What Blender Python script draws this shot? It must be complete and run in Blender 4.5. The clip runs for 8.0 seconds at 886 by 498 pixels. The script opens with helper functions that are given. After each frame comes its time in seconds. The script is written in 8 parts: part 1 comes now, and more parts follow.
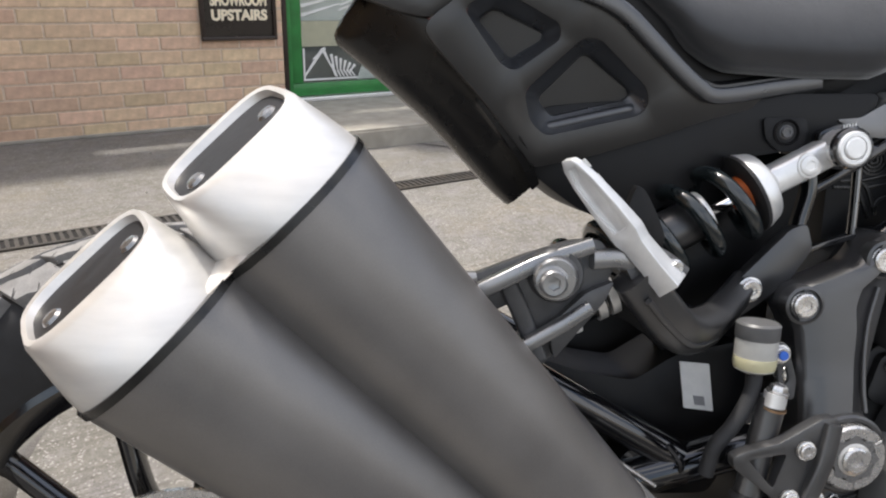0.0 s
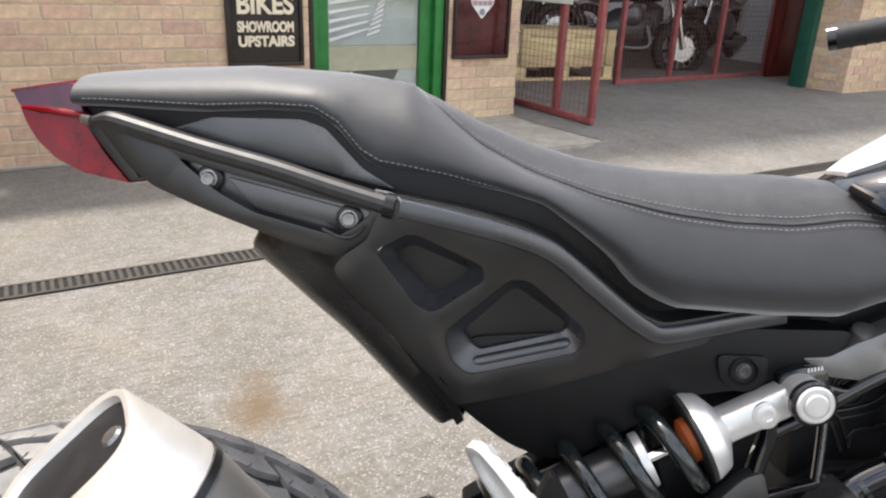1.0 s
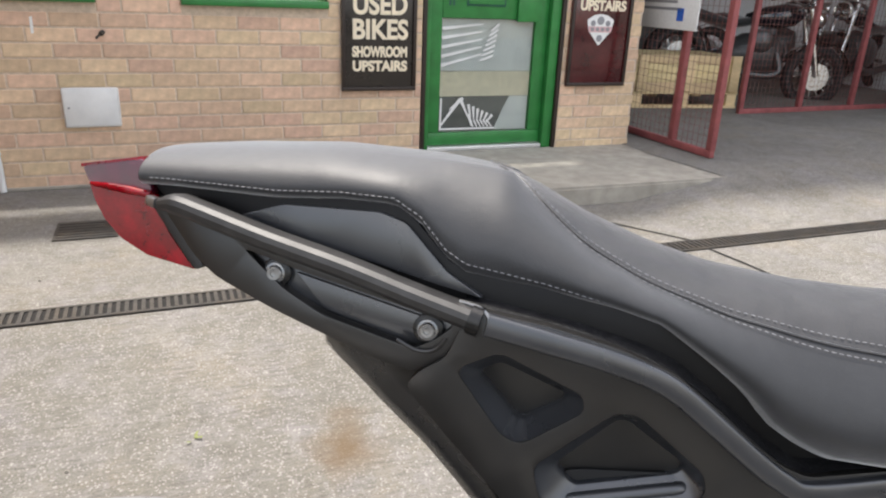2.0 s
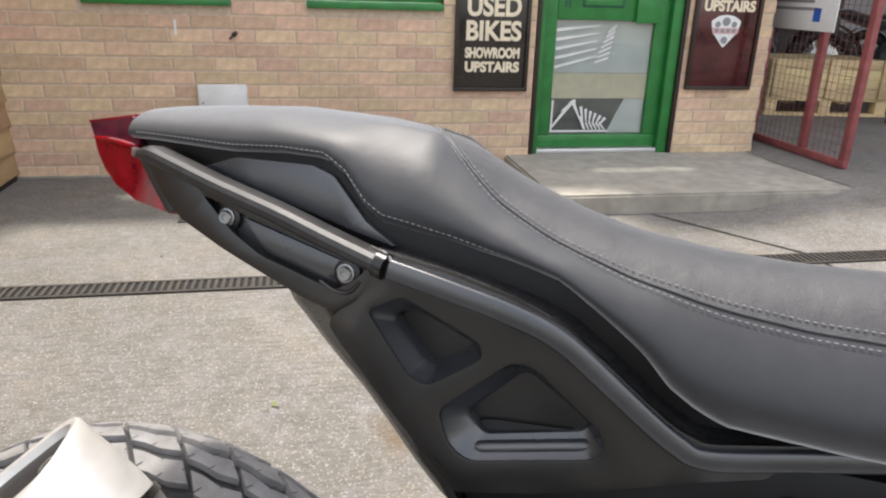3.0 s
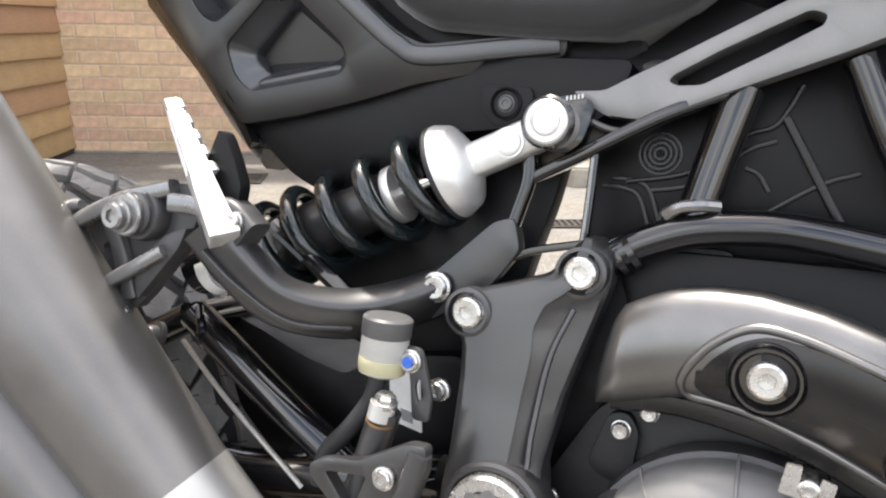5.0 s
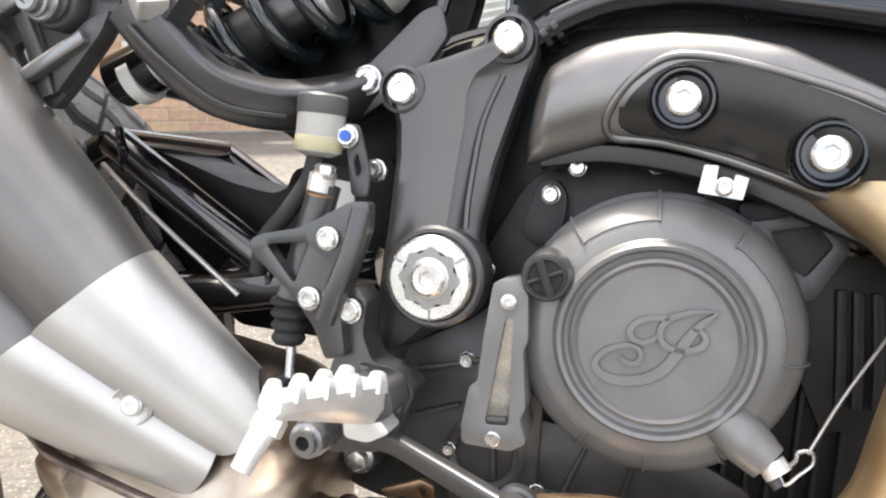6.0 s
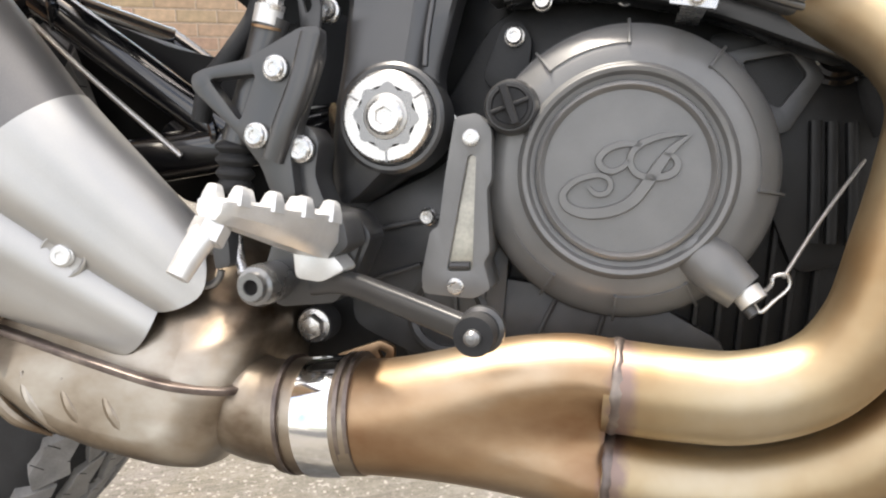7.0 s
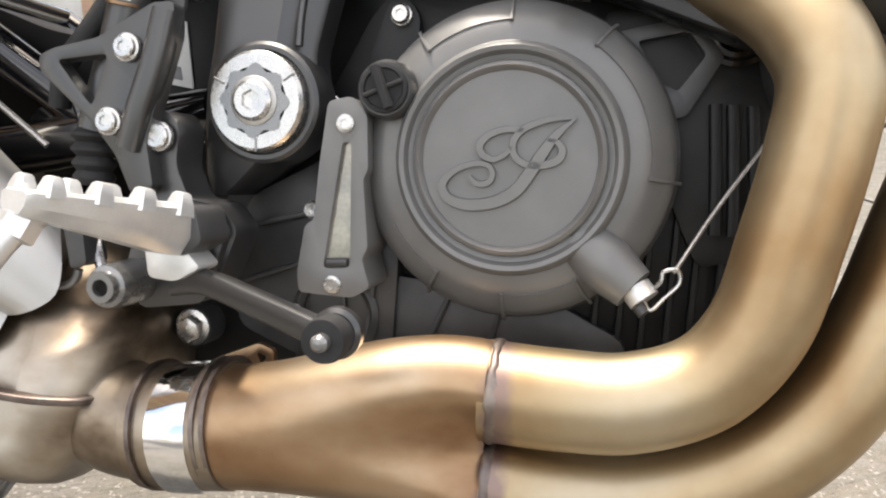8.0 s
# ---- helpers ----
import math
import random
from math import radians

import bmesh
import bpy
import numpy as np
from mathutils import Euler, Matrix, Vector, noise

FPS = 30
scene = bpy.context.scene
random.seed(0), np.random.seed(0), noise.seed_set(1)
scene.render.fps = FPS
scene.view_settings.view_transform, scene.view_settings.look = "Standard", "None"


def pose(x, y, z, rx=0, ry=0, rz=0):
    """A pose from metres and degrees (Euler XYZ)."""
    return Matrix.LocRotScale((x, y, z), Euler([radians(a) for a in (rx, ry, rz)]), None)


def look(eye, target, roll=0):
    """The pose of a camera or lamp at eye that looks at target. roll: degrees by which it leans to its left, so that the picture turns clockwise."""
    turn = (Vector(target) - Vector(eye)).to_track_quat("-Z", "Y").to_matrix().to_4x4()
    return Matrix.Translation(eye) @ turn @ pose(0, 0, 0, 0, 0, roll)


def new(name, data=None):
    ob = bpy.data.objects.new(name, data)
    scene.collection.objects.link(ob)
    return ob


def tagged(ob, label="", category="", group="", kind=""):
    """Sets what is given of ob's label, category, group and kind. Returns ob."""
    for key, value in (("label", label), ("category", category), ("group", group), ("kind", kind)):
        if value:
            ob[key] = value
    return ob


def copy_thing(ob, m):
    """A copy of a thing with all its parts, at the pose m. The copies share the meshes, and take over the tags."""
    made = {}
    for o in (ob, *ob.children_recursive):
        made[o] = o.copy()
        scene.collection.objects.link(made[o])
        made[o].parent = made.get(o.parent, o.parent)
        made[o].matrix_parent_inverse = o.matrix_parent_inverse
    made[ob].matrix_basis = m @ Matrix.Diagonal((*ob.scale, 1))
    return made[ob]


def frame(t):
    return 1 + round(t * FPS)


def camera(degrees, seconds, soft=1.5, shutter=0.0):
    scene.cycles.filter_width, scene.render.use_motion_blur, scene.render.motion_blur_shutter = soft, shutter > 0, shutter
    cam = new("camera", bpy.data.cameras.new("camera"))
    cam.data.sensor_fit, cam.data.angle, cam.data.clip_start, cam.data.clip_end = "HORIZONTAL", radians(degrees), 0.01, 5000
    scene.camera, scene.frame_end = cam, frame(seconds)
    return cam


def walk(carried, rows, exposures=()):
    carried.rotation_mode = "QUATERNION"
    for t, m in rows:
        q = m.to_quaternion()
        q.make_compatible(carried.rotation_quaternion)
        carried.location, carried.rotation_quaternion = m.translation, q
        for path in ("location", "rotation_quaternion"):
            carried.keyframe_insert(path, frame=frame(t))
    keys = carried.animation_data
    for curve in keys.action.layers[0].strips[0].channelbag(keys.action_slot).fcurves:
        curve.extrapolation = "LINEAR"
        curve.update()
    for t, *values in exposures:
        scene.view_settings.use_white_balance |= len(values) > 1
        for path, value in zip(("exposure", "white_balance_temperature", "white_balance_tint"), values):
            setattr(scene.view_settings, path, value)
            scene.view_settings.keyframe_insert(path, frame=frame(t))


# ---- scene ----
cam = camera(63.8, 8.0, 2.1)
PATH = [
    (0, (0.112, 0.278, 0.861), (1.162, 1.826, 0.152), 1.5),
    (0.5, (0.189, 0.272, 0.963), (1.18, 1.875, 0.293), 1.1),
    (1, (0.272, 0.335, 1.053), (1.227, 1.936, 0.327), 2.4),
    (1.5, (0.315, 0.392, 1.089), (1.177, 2.061, 0.401), 2.6),
    (2, (0.327, 0.427, 1.089), (1.027, 2.168, 0.397), 2.4),
    (3.3, (0.528, 0.288, 1.058), (0.78, 2.152, 0.377), 1.6),
    (3.5, (0.571, 0.256, 1.047), (0.756, 2.129, 0.372), 1.6),
    (4, (0.658, 0.178, 0.98), (0.741, 2.067, 0.33), 1.3),
    (4.5, (0.701, 0.126, 0.867), (0.783, 2.025, 0.245), 1.4),
    (4.7, (0.703, 0.111, 0.832), (0.8, 2.012, 0.219), 1.3),
    (5.8, (0.668, 0.036, 0.653), (1.1, 1.901, 0.075), 1.3),
    (6, (0.662, 0.024, 0.614), (1.115, 1.883, 0.033), 1.3),
    (6.5, (0.651, 0.006, 0.535), (1.162, 1.849, -0.051), 1.5),
    (7, (0.667, 0.022, 0.499), (1.218, 1.845, -0.111), 1.6),
    (7.5, (0.699, 0.032, 0.488), (1.273, 1.842, -0.142), 1.6),
    (8, (0.746, 0.036, 0.49), (1.343, 1.839, -0.135), 1.7),
]
EXPOSURES = [(0, 1.0, 6700, 10), (1, 1.33, 6800, 10), (1.5, 1.38, 6800, 10), (2, 1.3, 6800, 10), (3.5, 1.22, 6800, 10), (4.0, 1.35, 6800, 10), (4.5, 1.6, 6900, 10), (6, 1.88, 7000, 10), (7, 1.56, 7200, 10), (8, 1.42, 7300, 10)]
walk(cam, [(t, look(eye, target, roll)) for t, eye, target, roll in PATH], EXPOSURES)

# ---- world and sun ----
SUN_TO = Vector((-0.08, 0.32, 0.94)).normalized()
world = bpy.data.worlds.new("sky")
scene.world = world
world.use_nodes = True
sky = world.node_tree.nodes.new("ShaderNodeTexSky")
sky.sky_type = "NISHITA"
sky.sun_disc = False
sky.sun_elevation = math.asin(SUN_TO.z)
sky.sun_rotation = math.atan2(SUN_TO.x, SUN_TO.y)
sky.dust_density = 3.0
sky.air_density = 1.0
sky.ozone_density = 1.0
background = world.node_tree.nodes["Background"]
background.inputs["Strength"].default_value = 0.15
wn, wl = world.node_tree.nodes, world.node_tree.links
way = wn.new("ShaderNodeTexCoord")
cloud = wn.new("ShaderNodeTexNoise")
cloud.inputs["Scale"].default_value = 2.6
cloud.inputs["Detail"].default_value = 7
cloud.inputs["Roughness"].default_value = 0.58
cloud.inputs["Distortion"].default_value = 0.4
wl.new(way.outputs["Generated"], cloud.inputs["Vector"])
cover = wn.new("ShaderNodeMapRange")
cover.inputs["From Min"].default_value, cover.inputs["From Max"].default_value = 0.42, 0.62
cover.inputs["To Max"].default_value = 0.85
wl.new(cloud.outputs["Fac"], cover.inputs["Value"])
heaven = wn.new("ShaderNodeMix")
heaven.data_type = "RGBA"
wl.new(cover.outputs["Result"], heaven.inputs["Factor"])
wl.new(sky.outputs["Color"], heaven.inputs["A"])
heaven.inputs["B"].default_value = (7.5, 7.5, 7.7, 1)
wl.new(heaven.outputs["Result"], background.inputs["Color"])
sun_data = bpy.data.lights.new("sun", "SUN")
sun_data.energy = 2.4
sun_data.angle = radians(4.0)
sun_data.color = (1.0, 0.975, 0.94)
sun = new("sun", sun_data)
sun.matrix_world = look(SUN_TO * 20, (0, 0, 0))

# ---- materials ----
def material(name, color, rough=0.5, metal=0.0, vary=0.12, scale=30.0, bump=0.1, fine=400.0, dark=None, coat=0.0, stretch=(1, 1, 1),
             rough_vary=0.08, stain=0.0, stain_scale=4.0, stain_color=None, random_tint=0.0, island=False, transmission=0.0, ior=1.45, emit=None, sheen=0.0, coat_rough=0.06, sheen_rough=0.3):
    """A surface with colour variation at two scales, fine relief and uneven gloss, in metres."""
    m = bpy.data.materials.new(name)
    m.use_nodes = True
    nt = m.node_tree
    n, l = nt.nodes, nt.links
    p = n["Principled BSDF"]
    co = n.new("ShaderNodeTexCoord")
    mp = n.new("ShaderNodeMapping")
    mp.inputs["Scale"].default_value = stretch
    l.new(co.outputs["Object"], mp.inputs["Vector"])
    big = n.new("ShaderNodeTexNoise")
    big.inputs["Scale"].default_value = scale
    big.inputs["Detail"].default_value = 6
    l.new(mp.outputs["Vector"], big.inputs["Vector"])
    small = n.new("ShaderNodeTexNoise")
    small.inputs["Scale"].default_value = fine
    small.inputs["Detail"].default_value = 3
    l.new(mp.outputs["Vector"], small.inputs["Vector"])
    add = n.new("ShaderNodeMath")
    add.operation = "MULTIPLY_ADD"
    add.inputs[1].default_value = 0.35
    l.new(small.outputs["Fac"], add.inputs[0])
    l.new(big.outputs["Fac"], add.inputs[2])
    ramp = n.new("ShaderNodeValToRGB")
    ramp.color_ramp.elements[0].position, ramp.color_ramp.elements[1].position = 0.42, 0.92
    lo = dark or tuple(c * (1 - vary * 2) for c in color)
    hi = tuple(min(1, c * (1 + vary)) for c in color)
    ramp.color_ramp.elements[0].color, ramp.color_ramp.elements[1].color = (*lo, 1), (*hi, 1)
    l.new(add.outputs[0], ramp.inputs["Fac"])
    out = ramp.outputs["Color"]
    if random_tint:
        if island:
            src = n.new("ShaderNodeNewGeometry").outputs["Random Per Island"]
        else:
            src = n.new("ShaderNodeObjectInfo").outputs["Random"]
        hsv = n.new("ShaderNodeHueSaturation")
        ma = n.new("ShaderNodeMapRange")
        ma.inputs["To Min"].default_value, ma.inputs["To Max"].default_value = 1 - random_tint, 1 + random_tint
        l.new(src, ma.inputs["Value"])
        l.new(ma.outputs["Result"], hsv.inputs["Value"])
        mb = n.new("ShaderNodeMapRange")
        mb.inputs["To Min"].default_value, mb.inputs["To Max"].default_value = 0.5 - random_tint * 0.12, 0.5 + random_tint * 0.12
        wn = n.new("ShaderNodeTexWhiteNoise")
        wn.noise_dimensions = "1D"
        l.new(src, wn.inputs["W"])
        l.new(wn.outputs["Value"], mb.inputs["Value"])
        l.new(mb.outputs["Result"], hsv.inputs["Hue"])
        l.new(out, hsv.inputs["Color"])
        out = hsv.outputs["Color"]
    if stain:
        st = n.new("ShaderNodeTexNoise")
        st.inputs["Scale"].default_value = stain_scale
        st.inputs["Detail"].default_value = 8
        l.new(co.outputs["Object"], st.inputs["Vector"])
        sr = n.new("ShaderNodeMapRange")
        sr.inputs["From Min"].default_value, sr.inputs["From Max"].default_value = 0.48, 0.72
        sr.inputs["To Max"].default_value = stain
        l.new(st.outputs["Fac"], sr.inputs["Value"])
        mix = n.new("ShaderNodeMix")
        mix.data_type = "RGBA"
        l.new(sr.outputs["Result"], mix.inputs["Factor"])
        l.new(out, mix.inputs["A"])
        mix.inputs["B"].default_value = (*(stain_color or tuple(c * 0.5 for c in color)), 1)
        out = mix.outputs["Result"]
    l.new(out, p.inputs["Base Color"])
    rr = n.new("ShaderNodeMapRange")
    rr.inputs["To Min"].default_value, rr.inputs["To Max"].default_value = max(0.02, rough - rough_vary), min(1, rough + rough_vary)
    l.new(big.outputs["Fac"], rr.inputs["Value"])
    l.new(rr.outputs["Result"], p.inputs["Roughness"])
    p.inputs["Metallic"].default_value = metal
    p.inputs["Coat Weight"].default_value = coat
    p.inputs["Coat Roughness"].default_value = coat_rough
    p.inputs["Transmission Weight"].default_value = transmission
    p.inputs["IOR"].default_value = ior
    p.inputs["Sheen Weight"].default_value = sheen
    p.inputs["Sheen Roughness"].default_value = sheen_rough
    if emit:
        p.inputs["Emission Color"].default_value = (*color, 1)
        p.inputs["Emission Strength"].default_value = emit
    if bump:
        bp = n.new("ShaderNodeBump")
        bp.inputs["Strength"].default_value = bump
        bp.inputs["Distance"].default_value = 0.002
        l.new(add.outputs[0], bp.inputs["Height"])
        l.new(bp.outputs["Normal"], p.inputs["Normal"])
    return m


def heat_tinted(name, axis_scale, low, mid, high, rough=0.3, stain_x=None):
    """Bare steel exhaust, tinted by heat in soft bands."""
    m = material(name, mid, rough, 1.0, 0.06, 12, 0.03, 250)
    nt = m.node_tree
    n, l = nt.nodes, nt.links
    p = n["Principled BSDF"]
    co = n.new("ShaderNodeTexCoord")
    mp = n.new("ShaderNodeMapping")
    mp.inputs["Scale"].default_value = axis_scale
    l.new(co.outputs["Object"], mp.inputs["Vector"])
    no = n.new("ShaderNodeTexNoise")
    no.inputs["Scale"].default_value = 5.0
    no.inputs["Detail"].default_value = 5
    no.inputs["Roughness"].default_value = 0.55
    l.new(mp.outputs["Vector"], no.inputs["Vector"])
    ra = n.new("ShaderNodeValToRGB")
    e = ra.color_ramp.elements
    e[0].position, e[1].position = 0.3, 0.72
    e[0].color, e[1].color = (*low, 1), (*high, 1)
    k = e.new(0.5)
    k.color = (*mid, 1)
    l.new(no.outputs["Fac"], ra.inputs["Fac"])
    out = ra.outputs["Color"]
    if stain_x is not None:
        at, reach, tint = stain_x
        sx_ = n.new("ShaderNodeSeparateXYZ")
        l.new(co.outputs["Object"], sx_.inputs["Vector"])
        fine = n.new("ShaderNodeTexNoise")
        fine.inputs["Scale"].default_value = 70.0
        fine.inputs["Detail"].default_value = 5
        l.new(co.outputs["Object"], fine.inputs["Vector"])
        wob = n.new("ShaderNodeMath")
        wob.operation = "MULTIPLY_ADD"
        wob.inputs[1].default_value = reach * 1.6
        l.new(fine.outputs["Fac"], wob.inputs[0])
        l.new(sx_.outputs["X"], wob.inputs[2])
        off = n.new("ShaderNodeMath")
        off.operation = "SUBTRACT"
        off.inputs[1].default_value = at + reach * 0.8
        l.new(wob.outputs[0], off.inputs[0])
        gap_ = n.new("ShaderNodeMath")
        gap_.operation = "ABSOLUTE"
        l.new(off.outputs[0], gap_.inputs[0])
        fade = n.new("ShaderNodeMapRange")
        fade.inputs["From Min"].default_value, fade.inputs["From Max"].default_value = reach, reach * 0.3
        fade.inputs["To Max"].default_value = 0.8
        l.new(gap_.outputs[0], fade.inputs["Value"])
        mx = n.new("ShaderNodeMix")
        mx.data_type = "RGBA"
        l.new(fade.outputs["Result"], mx.inputs["Factor"])
        l.new(out, mx.inputs["A"])
        mx.inputs["B"].default_value = (*tint, 1)
        out = mx.outputs["Result"]
    l.new(out, p.inputs["Base Color"])
    return m


M = dict(
    leather=material("seat_leather", (0.0205, 0.0215, 0.024), 0.50, 0, 0.10, 60, 0.25, 1500, rough_vary=0.05, sheen=0.6, ior=1.5, sheen_rough=0.4),
    panel=material("dark_satin_panel", (0.0105, 0.010, 0.0095), 0.36, 0, 0.12, 25, 0.08, 2200, rough_vary=0.06, ior=1.63),
    leather_top=material("grippy_seat_top", (0.022, 0.022, 0.0235), 0.55, 0, 0.2, 60, 0.5, 900, sheen=0.5, ior=1.6, sheen_rough=0.3),
    thread=material("stitch_thread", (0.22, 0.22, 0.23), 0.8, 0, 0.1, 200, 0),
    plastic=material("satin_black_plastic", (0.0090, 0.0088, 0.0085), 0.27, 0, 0.2, 25, 0.10, 2200, rough_vary=0.08),
    plastic_grey=material("grey_satin_plastic", (0.025, 0.027, 0.031), 0.29, 0, 0.12, 25, 0.1, 2000, ior=1.8),
    stipple=material("stippled_black_plastic", (0.006, 0.006, 0.007), 0.6, 0, 0.3, 90, 0.6, 900, ior=1.35, stain=0.35, stain_scale=420, stain_color=(0.07, 0.07, 0.072)),
    gloss_inset=material("dark_pocket_paint", (0.016, 0.0155, 0.015), 0.24, 0, 0.15, 20, 0.05, 1200),
    deep=material("deep_black_plastic", (0.0045, 0.0045, 0.005), 0.45, 0, 0.2, 40, 0.12, 1200, ior=1.33),
    gun=material("gunmetal_paint", (0.24, 0.24, 0.24), 0.27, 0.75, 0.10, 20, 0.05, 1500, coat=0.4),
    web=material("brown_steel_web", (0.030, 0.024, 0.018), 0.35, 0.5, 0.25, 40, 0.1, 600),
    matt=material("matt_black_paint", (0.024, 0.024, 0.025), 0.33, 0, 0.15, 15, 0.06, 900, ior=1.75),
    gloss=material("gloss_black_paint", (0.006, 0.006, 0.007), 0.12, 0, 0.1, 15, 0.02, 300, coat=0.8),
    tank=material("gloss_black_tank", (0.006, 0.008, 0.014), 0.05, 0, 0.1, 10, 0.0, coat=1.0, rough_vary=0.02),
    casting=material("dark_engine_casting", (0.075, 0.075, 0.076), 0.37, 0.35, 0.15, 40, 0.2, 1500),
    cover=material("charcoal_engine_cover", (0.185, 0.184, 0.181), 0.42, 0.3, 0.08, 30, 0.12, 1800),
    cast_dark=material("black_engine_block", (0.016, 0.016, 0.0165), 0.48, 0.2, 0.2, 40, 0.3, 800),
    frame_gun=material("gunmetal_frame_casting", (0.19, 0.187, 0.183), 0.32, 0.85, 0.1, 18, 0.08, 1200),
    frame_silver=material("silver_grey_frame_casting", (0.22, 0.218, 0.215), 0.36, 0.6, 0.1, 18, 0.06, 1200),
    alu=material("bare_aluminium", (0.72, 0.72, 0.71), 0.38, 0.65, 0.06, 60, 0.1, 900),
    steel=material("zinc_plated_steel", (0.58, 0.57, 0.555), 0.27, 0.9, 0.06, 150, 0.05, 900),
    chrome=material("chrome", (0.85, 0.85, 0.85), 0.08, 1.0, 0.03, 40, 0.0),
    cap_steel=material("brushed_steel_cap", (0.66, 0.645, 0.62), 0.42, 0.6, 0.06, 20, 0.08, 900, stretch=(1, 1, 6), stain=0.3, stain_scale=14, stain_color=(0.72, 0.64, 0.53)),
    shield=material("satin_steel_shield", (0.50, 0.49, 0.47), 0.44, 0.75, 0.05, 16, 0.05, 1200),
    sleeve=material("black_ceramic_sleeve", (0.178, 0.170, 0.163), 0.36, 0.6, 0.10, 12, 0.05, 900),
    hole=material("tailpipe_interior", (0.02, 0.02, 0.022), 0.5, 0.3, 0.2, 60, 0.1),
    box=heat_tinted("heat_stained_steel", (2.2, 2.2, 3.4), (0.12, 0.078, 0.048), (0.33, 0.275, 0.215), (0.48, 0.44, 0.385), 0.44),
    pipe=heat_tinted("gold_tinted_steel", (1.6, 1.2, 2.6), (0.24, 0.130, 0.070), (0.40, 0.270, 0.165), (0.52, 0.420, 0.310), 0.42, (0.180, 0.010, (0.20, 0.135, 0.13))),
    pipe_gold=heat_tinted("pale_gold_steel", (1.4, 1.2, 1.4), (0.32, 0.205, 0.105), (0.45, 0.350, 0.220), (0.56, 0.495, 0.380), 0.43, (0.182, 0.011, (0.24, 0.17, 0.165))),
    weld=heat_tinted("grey_weld_bead", (8, 8, 8), (0.10, 0.082, 0.078), (0.20, 0.165, 0.15), (0.34, 0.29, 0.25), 0.45),
    rubber=material("black_rubber", (0.022, 0.022, 0.023), 0.7, 0, 0.2, 60, 0.3, 900),
    tyre=material("dusty_tyre_rubber", (0.21, 0.205, 0.20), 0.7, 0, 0.2, 40, 0.3, 500, stain=0.5, stain_scale=12, stain_color=(0.25, 0.235, 0.21)),
    spring=material("gloss_black_spring", (0.008, 0.012, 0.013), 0.2, 0, 0.1, 40, 0.02, coat=0.6),
    orange=material("orange_bump_stop", (0.45, 0.10, 0.02), 0.5, 0, 0.1, 60, 0.05),
    lid=material("smoky_plastic_lid", (0.12, 0.12, 0.12), 0.4, 0, 0.08, 60, 0.05, transmission=0.25),
    fascia=material("white_fascia_paint", (0.72, 0.72, 0.70), 0.6, 0, 0.06, 3, 0.05, 80),
    rail=material("dark_satin_rail", (0.022, 0.0215, 0.021), 0.48, 0, 0.2, 40, 0.08, 1500, ior=1.5, stain=0.15, stain_scale=60, stain_color=(0.10, 0.10, 0.10)),
    # grey that carries the dimness of the interiors in its colour
    dim=material("dim_interior_grey", (0.11, 0.115, 0.11), 0.4, 0, 0.15, 6, 0.05, 60),
    red_lens=material("red_lens", (0.40, 0.0008, 0.011), 0.05, 0, 0.25, 60, 0.0, transmission=0.5, ior=1.45),
    smoke_lens=material("plum_tinted_lens", (0.17, 0.012, 0.045), 0.05, 0, 0.35, 60, 0.0, coat=0.8, transmission=0.4),
    reservoir=material("milky_plastic", (0.62, 0.61, 0.57), 0.35, 0, 0.06, 60, 0.03, transmission=0.4),
    fluid=material("brake_fluid", (0.60, 0.56, 0.36), 0.25, 0, 0.05, 30, 0.0, transmission=0.3),
    blue=material("blue_paint", (0.03, 0.12, 0.5), 0.4, 0, 0.1, 60, 0),
    white=material("white_label", (0.75, 0.75, 0.73), 0.5, 0, 0.05, 60, 0.02),
    grey_print=material("grey_print", (0.25, 0.25, 0.26), 0.6, 0, 0.05, 60, 0.0),
    sight=material("sight_glass", (0.35, 0.33, 0.28), 0.1, 0.3, 0.25, 40, 0.0, coat=1.0),
    cable=material("steel_cable", (0.5, 0.48, 0.45), 0.4, 0.9, 0.2, 900, 0.2),
    brick=material("buff_brick", (0.66, 0.475, 0.325), 0.85, 0, 0.12, 22, 0.5, 350, random_tint=0.15, stain=0.22, stain_scale=9, stain_color=(0.52, 0.35, 0.235)),
    brick_rest=material("buff_brick_rest", (0.66, 0.475, 0.325), 0.85, 0, 0.12, 22, 0.5, 350, random_tint=0.15, island=True, stain=0.22, stain_scale=9, stain_color=(0.52, 0.35, 0.235)),
    mortar=material("mortar", (0.60, 0.48, 0.37), 0.9, 0, 0.12, 40, 0.5, 500),
    step=material("weathered_concrete", (0.36, 0.335, 0.285), 0.85, 0, 0.15, 12, 0.5, 250, stain=0.45, stain_scale=3.5, stain_color=(0.23, 0.21, 0.175)),
    cedar=material("cedar_boards", (0.40, 0.255, 0.135), 0.7, 0, 0.22, 6, 0.3, 160, stretch=(1, 0.12, 1), random_tint=0.14, stain=0.3, stain_scale=6, stain_color=(0.29, 0.17, 0.08)),
    green=material("green_door_paint", (0.025, 0.20, 0.045), 0.38, 0, 0.14, 10, 0.12, 200, coat=0.2, stain=0.2, stain_scale=6, stain_color=(0.018, 0.13, 0.03)),
    dark_green=material("dark_green_paint", (0.015, 0.09, 0.06), 0.45, 0, 0.12, 10, 0.1, 200),
    brown=material("dark_brown_paint", (0.030, 0.020, 0.016), 0.4, 0, 0.15, 14, 0.1, 200),
    board=material("black_sign_board", (0.022, 0.017, 0.014), 0.28, 0, 0.15, 8, 0.04, 100, coat=0.3),
    cream=material("cream_letters", (0.80, 0.70, 0.52), 0.5, 0, 0.08, 20, 0.03),
